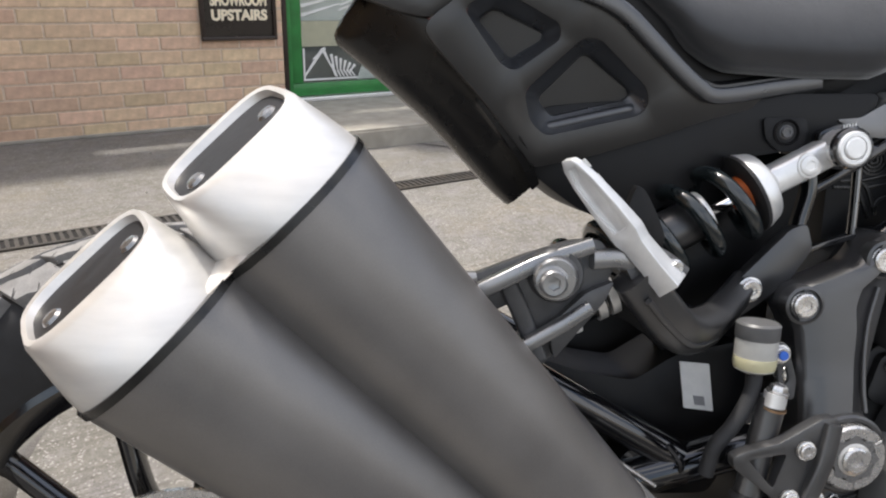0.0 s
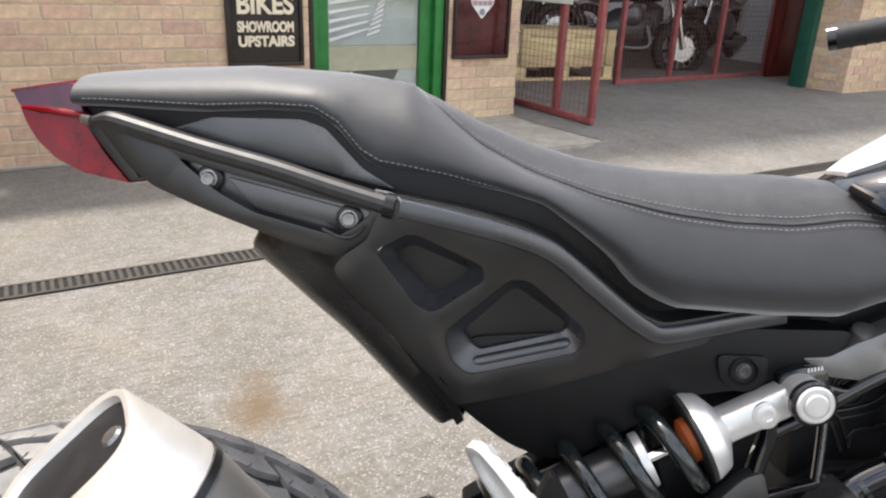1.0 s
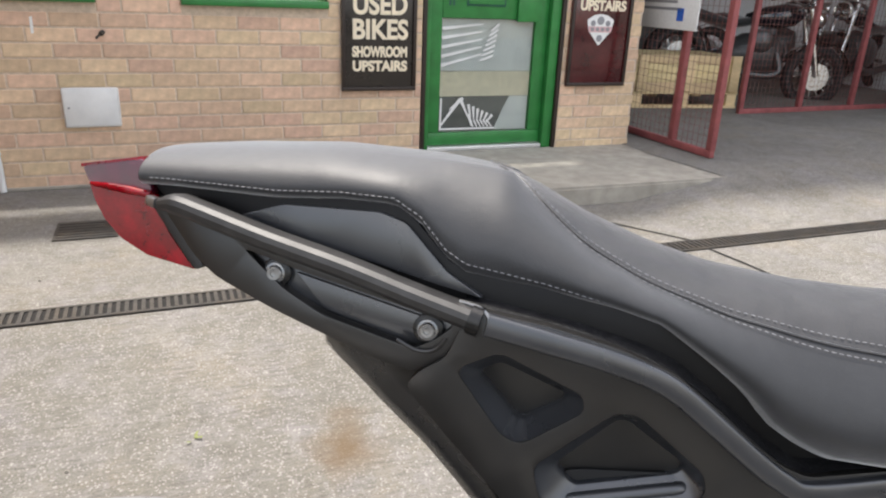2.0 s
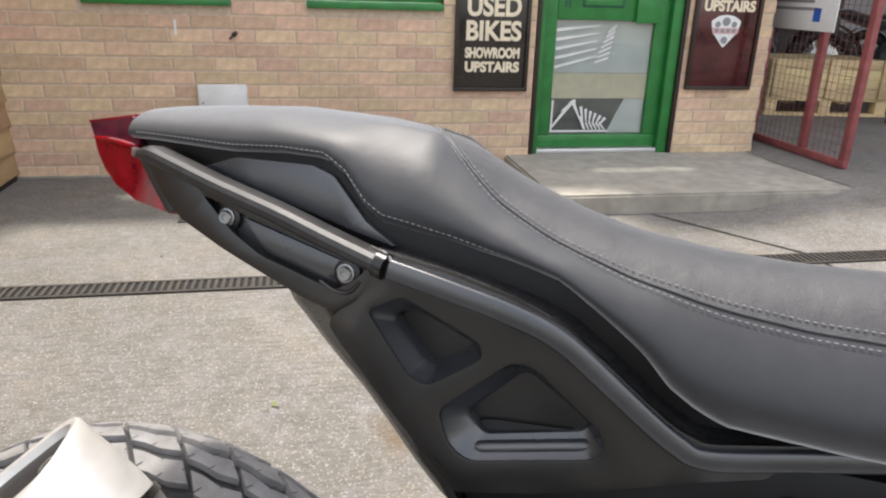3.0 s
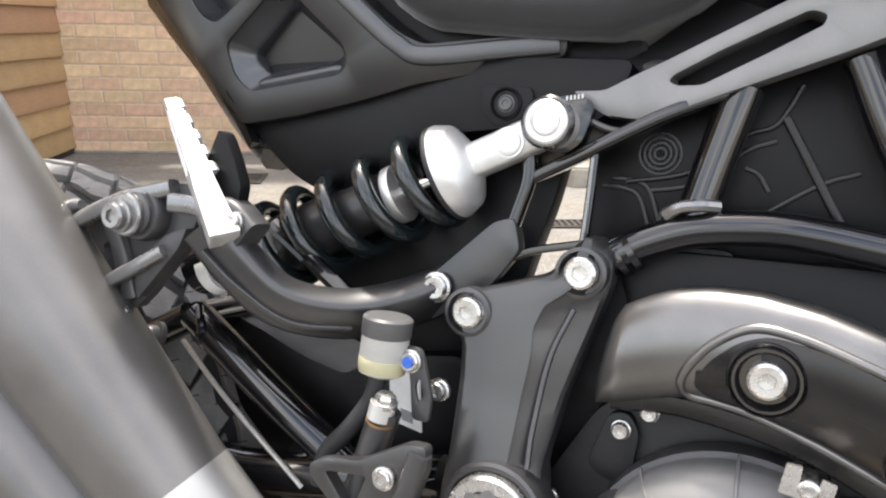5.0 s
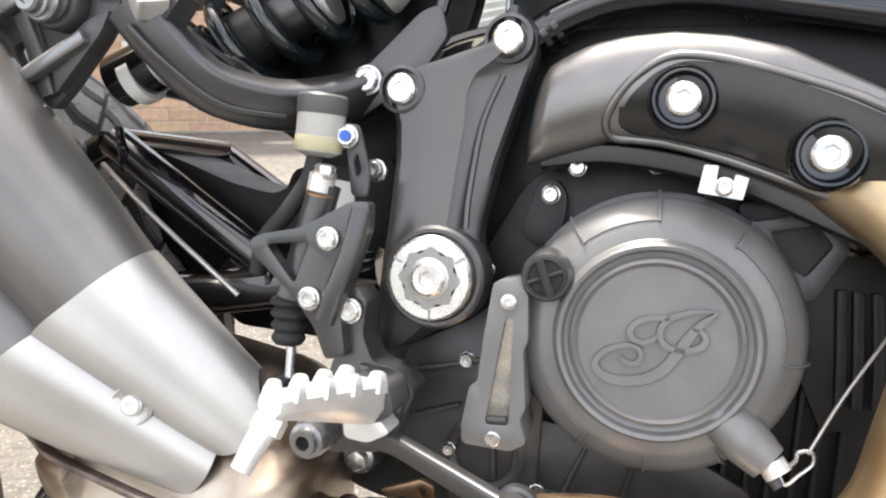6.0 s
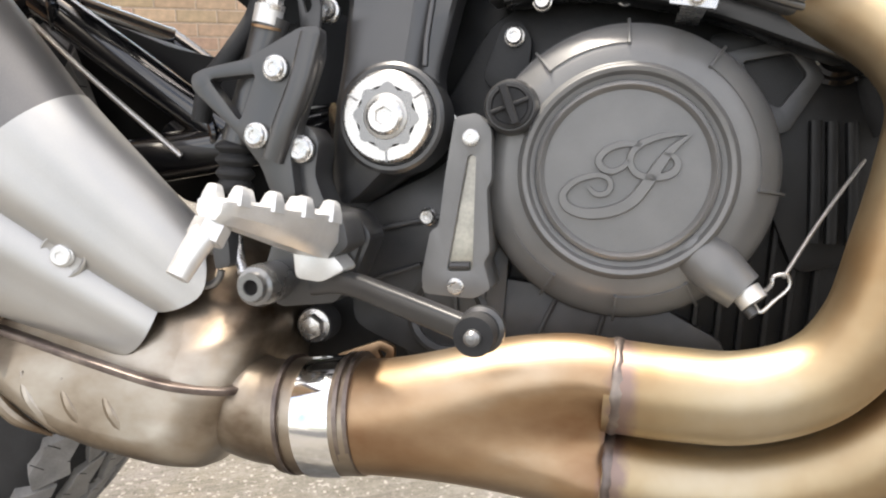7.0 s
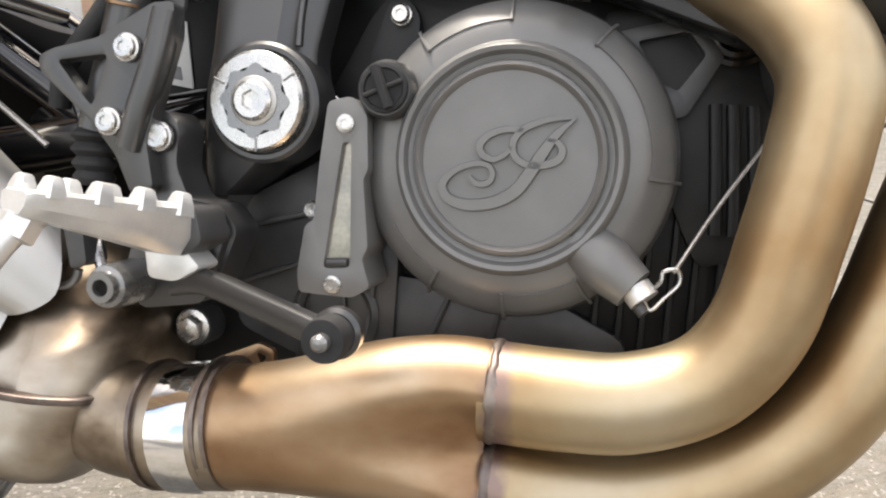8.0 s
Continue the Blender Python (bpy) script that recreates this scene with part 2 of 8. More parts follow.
    plaque=material("dark_red_board", (0.07, 0.008, 0.010), 0.2, 0, 0.3, 6, 0.02, 40, coat=0.5),
    pink=material("pink_print", (0.62, 0.40, 0.40), 0.5, 0, 0.1, 40, 0.0),
    oxide=material("oxide_red_paint", (0.30, 0.085, 0.085), 0.5, 0, 0.18, 14, 0.12, 200),
    wire=material("oxide_red_wire", (0.24, 0.10, 0.085), 0.5, 0.2, 0.15, 60, 0.05),
    maroon=material("maroon_door_paint", (0.12, 0.015, 0.012), 0.4, 0, 0.15, 8, 0.08, 120),
    pine=material("pale_pine", (0.70, 0.54, 0.30), 0.7, 0, 0.15, 8, 0.25, 120, stretch=(0.2, 1, 1), random_tint=0.1),
    shop_floor=material("grey_painted_floor", (0.26, 0.265, 0.27), 0.45, 0, 0.12, 3, 0.08, 80, stain=0.3, stain_scale=1.5),
    shop_wall=material("white_shop_wall", (0.80, 0.80, 0.82), 0.8, 0, 0.06, 2, 0.05, 60),
    roof=material("shop_ceiling", (0.4, 0.4, 0.4), 0.8, 0, 0.08, 2, 0.05, 60),
    iron=material("cast_iron", (0.055, 0.05, 0.045), 0.65, 0.3, 0.25, 30, 0.4, 300, stain=0.4, stain_scale=10, stain_color=(0.10, 0.075, 0.05)),
    pit=material("dark_gap_fill", (0.012, 0.011, 0.010), 0.9, 0, 0.2, 20, 0.3),
    meter=material("off_white_plastic", (0.74, 0.74, 0.72), 0.45, 0, 0.06, 10, 0.05, 200, stain=0.15, stain_scale=8),
    red_box=material("red_plastic", (0.55, 0.02, 0.02), 0.35, 0, 0.08, 30, 0.03),
    weed=material("weed_leaf", (0.20, 0.23, 0.06), 0.6, 0, 0.25, 60, 0.1),
    # for the added unseen sheet that the side panels reflect as black
    unseen_dark=material("dark_reflected_ground", (0.050, 0.049, 0.048), 0.85, 0, 0.2, 30, 0.5, 300, stain=0.3, stain_scale=2, stain_color=(0.08, 0.078, 0.072)),
    closing_wall=material("pale_unseen_wall", (0.62, 0.57, 0.48), 0.85, 0, 0.08, 1.5, 0.2, 60),
)


def glass_material(name, tint, rough=0.03):
    m = bpy.data.materials.new(name)
    m.use_nodes = True
    p = m.node_tree.nodes["Principled BSDF"]
    p.inputs["Base Color"].default_value = (*tint, 1)
    p.inputs["Roughness"].default_value = rough
    p.inputs["Transmission Weight"].default_value = 1.0
    p.inputs["IOR"].default_value = 1.5
    return m


M["glass"] = glass_material("window_glass", (0.8, 0.85, 0.83))


def concrete_ground():
    """Brushed concrete with exposed pale and dark aggregate, damp patches and a few rust stains."""
    m = bpy.data.materials.new("aggregate_concrete")
    m.use_nodes = True
    nt = m.node_tree
    n, l = nt.nodes, nt.links
    p = n["Principled BSDF"]
    co = n.new("ShaderNodeTexCoord")

    def tex(kind, scale, vec=None, **kw):
        t = n.new(kind)
        t.inputs["Scale"].default_value = scale
        for k, v in kw.items():
            t.inputs[k].default_value = v
        l.new(vec or co.outputs["Object"], t.inputs["Vector"])
        return t

    def mixed(fac, a, b):
        x = n.new("ShaderNodeMix")
        x.data_type = "RGBA"
        l.new(fac, x.inputs["Factor"])
        for sock, v in (("A", a), ("B", b)):
            if isinstance(v, tuple):
                x.inputs[sock].default_value = (*v, 1)
            else:
                l.new(v, x.inputs[sock])
        return x.outputs["Result"]

    def ranged(v, lo, hi, top=1.0):
        r = n.new("ShaderNodeMapRange")
        r.inputs["From Min"].default_value, r.inputs["From Max"].default_value, r.inputs["To Max"].default_value = lo, hi, top
        l.new(v, r.inputs["Value"])
        return r.outputs["Result"]

    broad = tex("ShaderNodeTexNoise", 1.1, Detail=10.0, Roughness=0.62)
    patch = tex("ShaderNodeTexNoise", 4.5, Detail=10.0, Roughness=0.68, Distortion=0.6)
    tan = tex("ShaderNodeTexNoise", 2.3, Detail=8.0, Roughness=0.6, Distortion=0.3)
    grain = tex("ShaderNodeTexNoise", 120.0, Detail=8.0, Roughness=0.8)
    speck = tex("ShaderNodeTexNoise", 210.0, Detail=4.0, Roughness=0.6)
    stones = tex("ShaderNodeTexVoronoi", 230.0)
    mp = n.new("ShaderNodeMapping")
    mp.inputs["Scale"].default_value = (6, 52, 1)
    mp.inputs["Rotation"].default_value = (0, 0, 0.12)
    l.new(co.outputs["Object"], mp.inputs["Vector"])
    rake = tex("ShaderNodeTexNoise", 1.6, mp.outputs["Vector"], Detail=8.0, Roughness=0.72, Distortion=0.5)
    lilac = tex("ShaderNodeTexNoise", 7.0, Detail=6.0, Roughness=0.65)
    base = mixed(ranged(broad.outputs["Fac"], 0.36, 0.64), (0.129, 0.119, 0.100), (0.207, 0.195, 0.172))
    base = mixed(ranged(tan.outputs["Fac"], 0.50, 0.70, 0.6), base, (0.211, 0.176, 0.125))
    base = mixed(ranged(lilac.outputs["Fac"], 0.48, 0.66, 0.55), base, (0.211, 0.199, 0.207))
    base = mixed(ranged(patch.outputs["Fac"], 0.50, 0.68, 0.7), base, (0.105, 0.100, 0.084))
    base = mixed(ranged(rake.outputs["Fac"], 0.46, 0.62, 0.72), base, (0.098, 0.090, 0.076))
    mottle = tex("ShaderNodeTexNoise", 22.0, Detail=9.0, Roughness=0.75, Distortion=0.6)
    base = mixed(ranged(mottle.outputs["Fac"], 0.50, 0.66, 0.5), base, (0.257, 0.246, 0.234))
    base = mixed(ranged(grain.outputs["Fac"], 0.50, 0.68, 0.6), base, (0.281, 0.265, 0.238))
    base = mixed(ranged(speck.outputs["Fac"], 0.56, 0.68, 0.75), base, (0.066, 0.062, 0.053))
    pale = n.new("ShaderNodeMath")
    pale.operation = "GREATER_THAN"
    pale.inputs[1].default_value = 0.92
    sep = n.new("ShaderNodeSeparateColor")
    l.new(stones.outputs["Color"], sep.inputs["Color"])
    l.new(sep.outputs["Red"], pale.inputs[0])
    half = n.new("ShaderNodeMath")
    half.operation = "MULTIPLY"
    half.inputs[1].default_value = 0.7
    l.new(pale.outputs[0], half.inputs[0])
    base = mixed(half.outputs[0], base, (0.343, 0.328, 0.304))
    for x, y, z, r, top in ((0.695, 1.985, -0.076, 0.13, 0.85), (0.715, 2.13, -0.061, 0.09, 0.5)):
        vm = n.new("ShaderNodeVectorMath")
        vm.operation = "DISTANCE"
        wob = n.new("ShaderNodeVectorMath")
        wob.operation = "MULTIPLY_ADD"
        wn = tex("ShaderNodeTexNoise", 9.0, Detail=5.0)
        l.new(wn.outputs["Color"], wob.inputs[0])
        wob.inputs[1].default_value = (0.16, 0.16, 0)
        l.new(co.outputs["Object"], wob.inputs[2])
        l.new(wob.outputs["Vector"], vm.inputs[0])
        vm.inputs[1].default_value = (x + 0.08, y + 0.08, z)
        base = mixed(ranged(vm.outputs["Value"], r, r * 0.2, top), base, (0.121, 0.080, 0.041))
    l.new(base, p.inputs["Base Color"])
    p.inputs["Roughness"].default_value = 0.86
    bp = n.new("ShaderNodeBump")
    bp.inputs["Strength"].default_value = 0.7
    bp.inputs["Distance"].default_value = 0.004
    hs = n.new("ShaderNodeMath")
    hs.operation = "MULTIPLY_ADD"
    hs.inputs[1].default_value = -1.5
    l.new(rake.outputs["Fac"], hs.inputs[0])
    l.new(grain.outputs["Fac"], hs.inputs[2])
    l.new(hs.outputs[0], bp.inputs["Height"])
    l.new(bp.outputs["Normal"], p.inputs["Normal"])
    return m


M["ground"] = concrete_ground()

# ---- shape tools ----
def finish(bm, smooth=35):
    bmesh.ops.recalc_face_normals(bm, faces=bm.faces)
    for f in bm.faces:
        f.smooth = True
    for e in bm.edges:
        if len(e.link_faces) == 2 and e.calc_face_angle(0) > radians(smooth):
            e.smooth = False
    return bm


def part(name, bm, mat, parent=None, label="", smooth=35):
    """Links a bmesh as one mesh object, under a thing or a part."""
    finish(bm, smooth)
    me = bpy.data.meshes.new(name)
    bm.to_mesh(me)
    bm.free()
    me.materials.append(mat if not isinstance(mat, str) else M[mat])
    ob = new(name, me)
    ob.parent = parent
    if label:
        ob["label"] = label
    return ob


def smooth_path(pts, n=8):
    """A Catmull-Rom path through the points."""
    p = [Vector(a) for a in pts]
    p = [p[0] * 2 - p[1], *p, p[-1] * 2 - p[-2]]
    out = []
    for i in range(1, len(p) - 2):
        a, b_, c, d = p[i - 1:i + 3]
        for k in range(n):
            t = k / n
            out.append(0.5 * (2 * b_ + (c - a) * t + (2 * a - 5 * b_ + 4 * c - d) * t * t + (3 * b_ - a - 3 * c + d) * t ** 3))
    return [*out, p[-2].copy()]


def loft(rings, bm=None, cap=True, closed=True, wrap=False):
    """Skin over rings that all have the same number of points."""
    bm = bm or bmesh.new()
    vs = [[bm.verts.new(q) for q in r] for r in rings]
    k = len(vs[0])
    for a, b_ in zip(vs, vs[1:] + ([vs[0]] if wrap else [])):
        for i in range(k if closed else k - 1):
            j = (i + 1) % k
            bm.faces.new((a[i], a[j], b_[j], b_[i]))
    if cap and closed and not wrap:
        bm.faces.new(vs[0])
        bm.faces.new(vs[-1])
    return bm


def frames_along(path):
    """Tangent and two normals along a path, carried without twist."""
    out, up = [], None
    for i, q in enumerate(path):
        t = (path[min(i + 1, len(path) - 1)] - path[max(i - 1, 0)]).normalized()
        if up is None:
            up = Vector((0, 1, 0)) if abs(t.y) < 0.8 else Vector((0, 0, 1))
        up = (up - t * up.dot(t)).normalized()
        out.append((q, t, up, t.cross(up)))
    return out


def tube(pts, r, segs=12, n=8, bm=None, flat=1.0, smooth=True, end=1.0):
    """A round or flattened bar along a path; r is a number or one radius for each point."""
    path = smooth_path(pts, n) if smooth and len(pts) > 2 else [Vector(a) for a in pts]
    if isinstance(r, (list, tuple)):
        rr = np.interp(np.linspace(0, 1, len(path)), np.linspace(0, 1, len(r)), r)
    else:
        rr = [r] * len(path)
    rings = []
    for (q, t, u, v), w in zip(frames_along(path), rr):
        rings.append([q + (u * math.cos(a) * flat + v * math.sin(a)) * w for a in (2 * math.pi * i / segs for i in range(segs))])
    return loft(rings, bm)


def box_bar(pts, w, h, n=6, bm=None, bevel=0.0):
    """A bar of rounded rectangular section along a path: w across y, h in the plane."""
    path = smooth_path(pts, n) if len(pts) > 2 else [Vector(a) for a in pts]
    rings = []
    for q, t, u, v in frames_along(path):
        ring = []
        for i in range(16):
            a = 2 * math.pi * i / 16
            ca, sa = math.cos(a), math.sin(a)
            e = 0.45
            ring.append(q + u * (w / 2 * math.copysign(abs(ca) ** e, ca)) + v * (h / 2 * math.copysign(abs(sa) ** e, sa)))
        rings.append(ring)
    return loft(rings, bm)


def lathe(profile, origin=(0, 0, 0), axis=(0, -1, 0), segs=32, bm=None):
    """Turns (radius, height) pairs round an axis."""
    m = Matrix.Translation(origin) @ Vector(axis).to_track_quat("Z", "Y").to_matrix().to_4x4()
    rings = [[m @ Vector((max(r, 1e-5) * math.cos(2 * math.pi * i / segs), max(r, 1e-5) * math.sin(2 * math.pi * i / segs), h)) for i in range(segs)] for r, h in profile]
    return loft(rings, bm)


def rounded(poly, r=0.004, n=3):
    """A 2D outline with its corners rounded."""
    out = []
    k = len(poly)
    for i in range(k):
        p0, p1, p2 = (Vector(poly[(i + j) % k]) for j in (-1, 0, 1))
        a, c = p0 - p1, p2 - p1
        s = min(r, a.length * 0.45, c.length * 0.45)
        q0, q2 = p1 + a.normalized() * s, p1 + c.normalized() * s
        for j in range(n + 1):
            t = j / n
            out.append(((1 - t) ** 2 * q0 + 2 * t * (1 - t) * p1 + t * t * q2)[:])
    return out


def plate(outer, y0, y1, holes=(), bevel=0.002, r=0.004, bm=None, rest=None):
    """A plate cut from an outline in the x-z plane, from y0 (outer face) to y1, with holes and bevelled edges."""
    own = bm is None
    bm = bm or bmesh.new()
    edges = []
    for loop in (outer, *holes):
        pts = rounded(loop, r) if r else loop
        vs = [bm.verts.new((x, y0, z)) for x, z in pts]
        edges += [bm.edges.new((vs[i], vs[(i + 1) % len(vs)])) for i in range(len(vs))]
    faces = [g for g in bmesh.ops.triangle_fill(bm, use_beauty=True, use_dissolve=False, edges=edges)["geom"] if isinstance(g, bmesh.types.BMFace)]
    rim = [e for e in edges if e.is_valid]
    ext = bmesh.ops.extrude_face_region(bm, geom=faces)
    moved = [g for g in ext["geom"] if isinstance(g, bmesh.types.BMVert)]
    bmesh.ops.translate(bm, vec=(0, y1 - y0, 0), verts=moved)
    bmesh.ops.recalc_face_normals(bm, faces=bm.faces)
    if bevel:
        front = [e for e in rim if e.is_valid and len(e.link_faces) == 2 and e.calc_face_angle(0) > 0.8]
        bmesh.ops.bevel(bm, geom=front, offset=bevel, segments=2, affect="EDGES", profile=0.5, clamp_overlap=True)
    return bm


def bent(bm, f):
    """Moves every vertex by f(x, y, z) -> (x, y, z)."""
    for v in bm.verts:
        v.co = f(*v.co)
    return bm


def block(lo, hi, bevel=0.0, bm=None):
    bm = bm or bmesh.new()
    m = Matrix.LocRotScale([(a + b_) / 2 for a, b_ in zip(lo, hi)], None, [b_ - a for a, b_ in zip(lo, hi)])
    made = bmesh.ops.create_cube(bm, size=1, matrix=m)
    if bevel:
        es = list({e for v in made["verts"] for e in v.link_edges})
        bmesh.ops.bevel(bm, geom=es, offset=bevel, segments=2, affect="EDGES", profile=0.5)
    return bm


def bolt_mesh(r, axis=(0, -1, 0), h=0.006, recess=True, flange=1.25, hexed=False):
    """A button-head screw with a hexagonal recess, at the origin, facing along axis."""
    m = Vector(axis).to_track_quat("Z", "Y").to_matrix().to_4x4()
    segs = 24
    bm = bmesh.new()

    def ring(rad, z, six=False):
        out = []
        for i in range(segs):
            a = 2 * math.pi * i / segs
            rr = rad
            if six:
                b_ = (a + math.pi / 6) % (math.pi / 3) - math.pi / 6
                rr = rad * math.cos(math.pi / 6) / math.cos(b_)
            out.append(m @ Vector((rr * math.cos(a), rr * math.sin(a), z)))
        return out

    prof = [(r * flange, -0.002), (r * flange, h * 0.22), (r * 1.0, h * 0.3), (r * 0.97, h * 0.8), (r * 0.82, h)]
    rings = [ring(a, z, hexed and i > 1) for i, (a, z) in enumerate(prof)]
    if recess:
        rings += [ring(r * 0.50, h * 0.98, True), ring(r * 0.45, h * 0.74, True), ring(r * 0.05, h * 0.70, True)]
    else:
        rings += [ring(r * 0.5, h * 1.05), ring(r * 0.02, h * 1.08)]
    return loft(rings, bm)


SCREWS = {}


def bolt(at, r, parent, mat="steel", axis=(0, -1, 0), h=0.006, flange=1.2, recess=True, label="", name="bolt", hexed=False):
    key = (r, mat, axis, h, flange, recess, hexed)
    if key not in SCREWS:
        ob = part(name, bolt_mesh(r, axis, h, recess, flange, hexed), mat, parent, label)
        SCREWS[key] = ob.data
    else:
        ob = new(name, SCREWS[key])
        ob.parent = parent
        if label:
            ob["label"] = label
    ob.location = at
    return ob

# ---- the large structure ----
WALL = 4.56
FALL = 0.158


def ground_z(y):
    """Level by the shop front; the forecourt falls away from the drain towards the motorcycle."""
    k = max(0.0, min(1.0, (2.83 - y) / 1.75))
    return -FALL * (0.75 * k + 0.25 * k * k * (3 - 2 * k))


ground_bm = bmesh.new()
lines = [300.0, 2.95, 2.83] + [2.83 - 0.175 * i for i in range(1, 11)] + [0.5, -12.0, -300.0]
strips = [[ground_bm.verts.new((x, y, ground_z(y))) for x in (-300, -6, 0, 6, 300)] for y in lines]
for r0, r1 in zip(strips, strips[1:]):
    for i in range(4):
        ground_bm.faces.new((r0[i], r1[i], r1[i + 1], r0[i + 1]))
ground = tagged(part("ground", ground_bm, "ground"), "worn pale concrete forecourt with exposed aggregate", "ground", kind="structure")


def solid(name, boxes, mat, label, category, kind="structure", bevel=0.0, group=""):
    bm = bmesh.new()
    for lo, hi in boxes:
        block(lo, hi, bevel, bm)
    return tagged(part(name, bm, mat), label, category, group, kind)


DOOR_L, DOOR_R, WALL_L, WALL_R = 1.800, 2.765, -1.40, 3.345
# mortar core of the brick wall, with openings for the door and the two windows
WIN = ((-0.69, 0.065), (0.465, 1.24))
core = []
y0, y1 = WALL + 0.0035, WALL + 0.26
core.append(((WALL_L, y0, 0), (WIN[0][0], y1, 2.45)))
core.append(((WIN[0][0], y0, 0), (WIN[0][1], y1, 0.945)))
core.append(((WIN[0][0], y0, 2.05), (WIN[0][1], y1, 2.45)))
core.append(((WIN[0][1], y0, 0), (WIN[1][0], y1, 2.45)))
core.append(((WIN[1][0], y0, 0), (WIN[1][1], y1, 0.945)))
core.append(((WIN[1][0], y0, 2.05), (WIN[1][1], y1, 2.45)))
core.append(((WIN[1][1], y0, 0), (DOOR_L, y1, 2.45)))
core.append(((DOOR_L, y0, 2.15), (DOOR_R, y1, 3.0)))
core.append(((DOOR_R, y0, 0), (WALL_R - 0.006, y1, 3.0)))
wall_front = solid("wall_front", core, "mortar", "buff brick shop wall with recessed mortar joints", "wall")
plinth = solid("plinth", [((WALL_L, WALL - 0.012, 0), (1.652, WALL + 0.004, 0.018))], "step", "thin concrete footing along the wall", "trim", bevel=0.004)

# windows with green sills
for i, (a, c) in enumerate(WIN):
    win = solid(f"window_{i + 1}", [((a + 0.002, WALL - 0.035, 0.946), (c - 0.002, WALL + 0.10, 0.985))], "green", "green painted timber window sill", "window", bevel=0.005)
    for k, (lo, hi) in enumerate((((a + 0.002, WALL + 0.03, 0.987), (a + 0.055, WALL + 0.09, 2.048)), ((c - 0.055, WALL + 0.03, 0.987), (c - 0.002, WALL + 0.09, 2.048)), ((a + 0.055, WALL + 0.03, 0.987), (c - 0.055, WALL + 0.09, 1.05)), ((a + 0.055, WALL + 0.03, 1.99), (c - 0.055, WALL + 0.09, 2.048)))):
        part("window_frame", block(lo, hi, 0.004), "green", win)
    pane = part("pane", block((a + 0.055, WALL + 0.058, 1.05), (c - 0.055, WALL + 0.064, 1.99)), "glass", win)
    pane.visible_shadow = False

# concrete step in front of the door and the ramp beside it
step_bm = bmesh.new()
out = [(1.650, WALL + 0.30), (1.650, 3.66), (1.69, 3.62), (3.40, 3.60), (3.40, WALL + 0.30)]
vs = [step_bm.verts.new((x, y, 0.0)) for x, y in out]
f = step_bm.faces.new(vs)
ext = bmesh.ops.extrude_face_region(step_bm, geom=[f])
bmesh.ops.translate(step_bm, vec=(0, 0, 0.103), verts=[g for g in ext["geom"] if isinstance(g, bmesh.types.BMVert)])
bmesh.ops.recalc_face_normals(step_bm, faces=step_bm.faces)
bmesh.ops.bevel(step_bm, geom=[e for e in step_bm.edges if all(v.co.z > 0.05 for v in e.verts)], offset=0.012, segments=2, affect="EDGES")
tagged(part("doorstep", step_bm, "step"), "low worn concrete step before the green door", "step", kind="structure")
ramp_bm = bmesh.new()
rp = [(2.70, 3.02, -0.004), (9.5, 3.02, -0.004), (9.5, 3.90, 0.107), (3.37, 3.64, 0.107), (2.70, 3.60, -0.003), (9.5, 12.0, 0.107), (3.30, 12.0, 0.107), (3.30, 4.2, 0.107)]
vs = [ramp_bm.verts.new(q) for q in rp]
for ids in ((0, 1, 2), (0, 2, 3), (0, 3, 4), (3, 2, 5, 6, 7)):
    ramp_bm.faces.new([vs[k] for k in ids])
tagged(part("ramp", ramp_bm, "ground"), "sloping concrete apron up to the workshop", "ground", kind="structure")
floor_shop = solid("floor_shop", [((3.36, 5.05, 0.05), (9.6, 11.0, 0.104))], "shop_floor", "dark grey painted workshop floor", "floor")

# drain channel across the forecourt
# shallow near-black sheet paints the shaded depth below the bars
drain = solid("drain_channel", [((-1.13, 2.852, 0.001), (5.2, 2.948, 0.004))], "pit", "long slotted iron drain channel in the concrete", "drain")
part("drain_edge", block((-1.13, 2.842, 0.001), (5.2, 2.856, 0.009), 0.002), "iron", drain)
part("drain_edge", block((-1.13, 2.944, 0.001), (5.2, 2.958, 0.009), 0.002), "iron", drain)
bars_bm = bmesh.new()
x = -1.125
while x < 5.2:
    block((x, 2.858, 0.0045), (x + 0.013, 2.942, 0.0085), 0, bars_bm)
    x += 0.027
part("grating", bars_bm, "iron", drain, "iron grating bars")["kind"] = "stuff"
random.seed(11)
weeds = bmesh.new()
for k in range(20):
    gx, gy = (1.27 + random.gauss(0, 0.03), 2.975 + random.gauss(0, 0.012)) if k < 14 else (0.315 + random.gauss(0, 0.022), 2.128 + random.gauss(0, 0.010))
    a, h = random.uniform(0, 6.28), random.uniform(0.006, 0.016)
    q = Vector((gx, gy, ground_z(gy) + 0.004))
    d = Vector((math.cos(a), math.sin(a), 0))
    tip = q + d * h * 1.5 + Vector((0, 0, h * 0.5))
    s = Vector((-d.y, d.x, 0)) * 0.0025
    v = [weeds.verts.new(c) for c in (q - s, q + s, q.lerp(tip, 0.6) + s * 1.2, tip, q.lerp(tip, 0.6) - s * 1.2)]
    weeds.faces.new(v)
tagged(part("weed", weeds, "weed"), "small green weed growing by the drain", "plant", kind="stuff")
hatch = solid("drain_cover", [((-0.165, 3.68, 0.001), (0.095, 3.93, 0.008))], "iron", "square rusty iron drain cover in the concrete", "drain cover", kind="thing", bevel=0.003)
for i in range(6):
    part("cover_bar", block((-0.15, 3.70 + 0.036 * i, 0.0085), (0.08, 3.716 + 0.036 * i, 0.0115), 0.001), "iron", hatch)
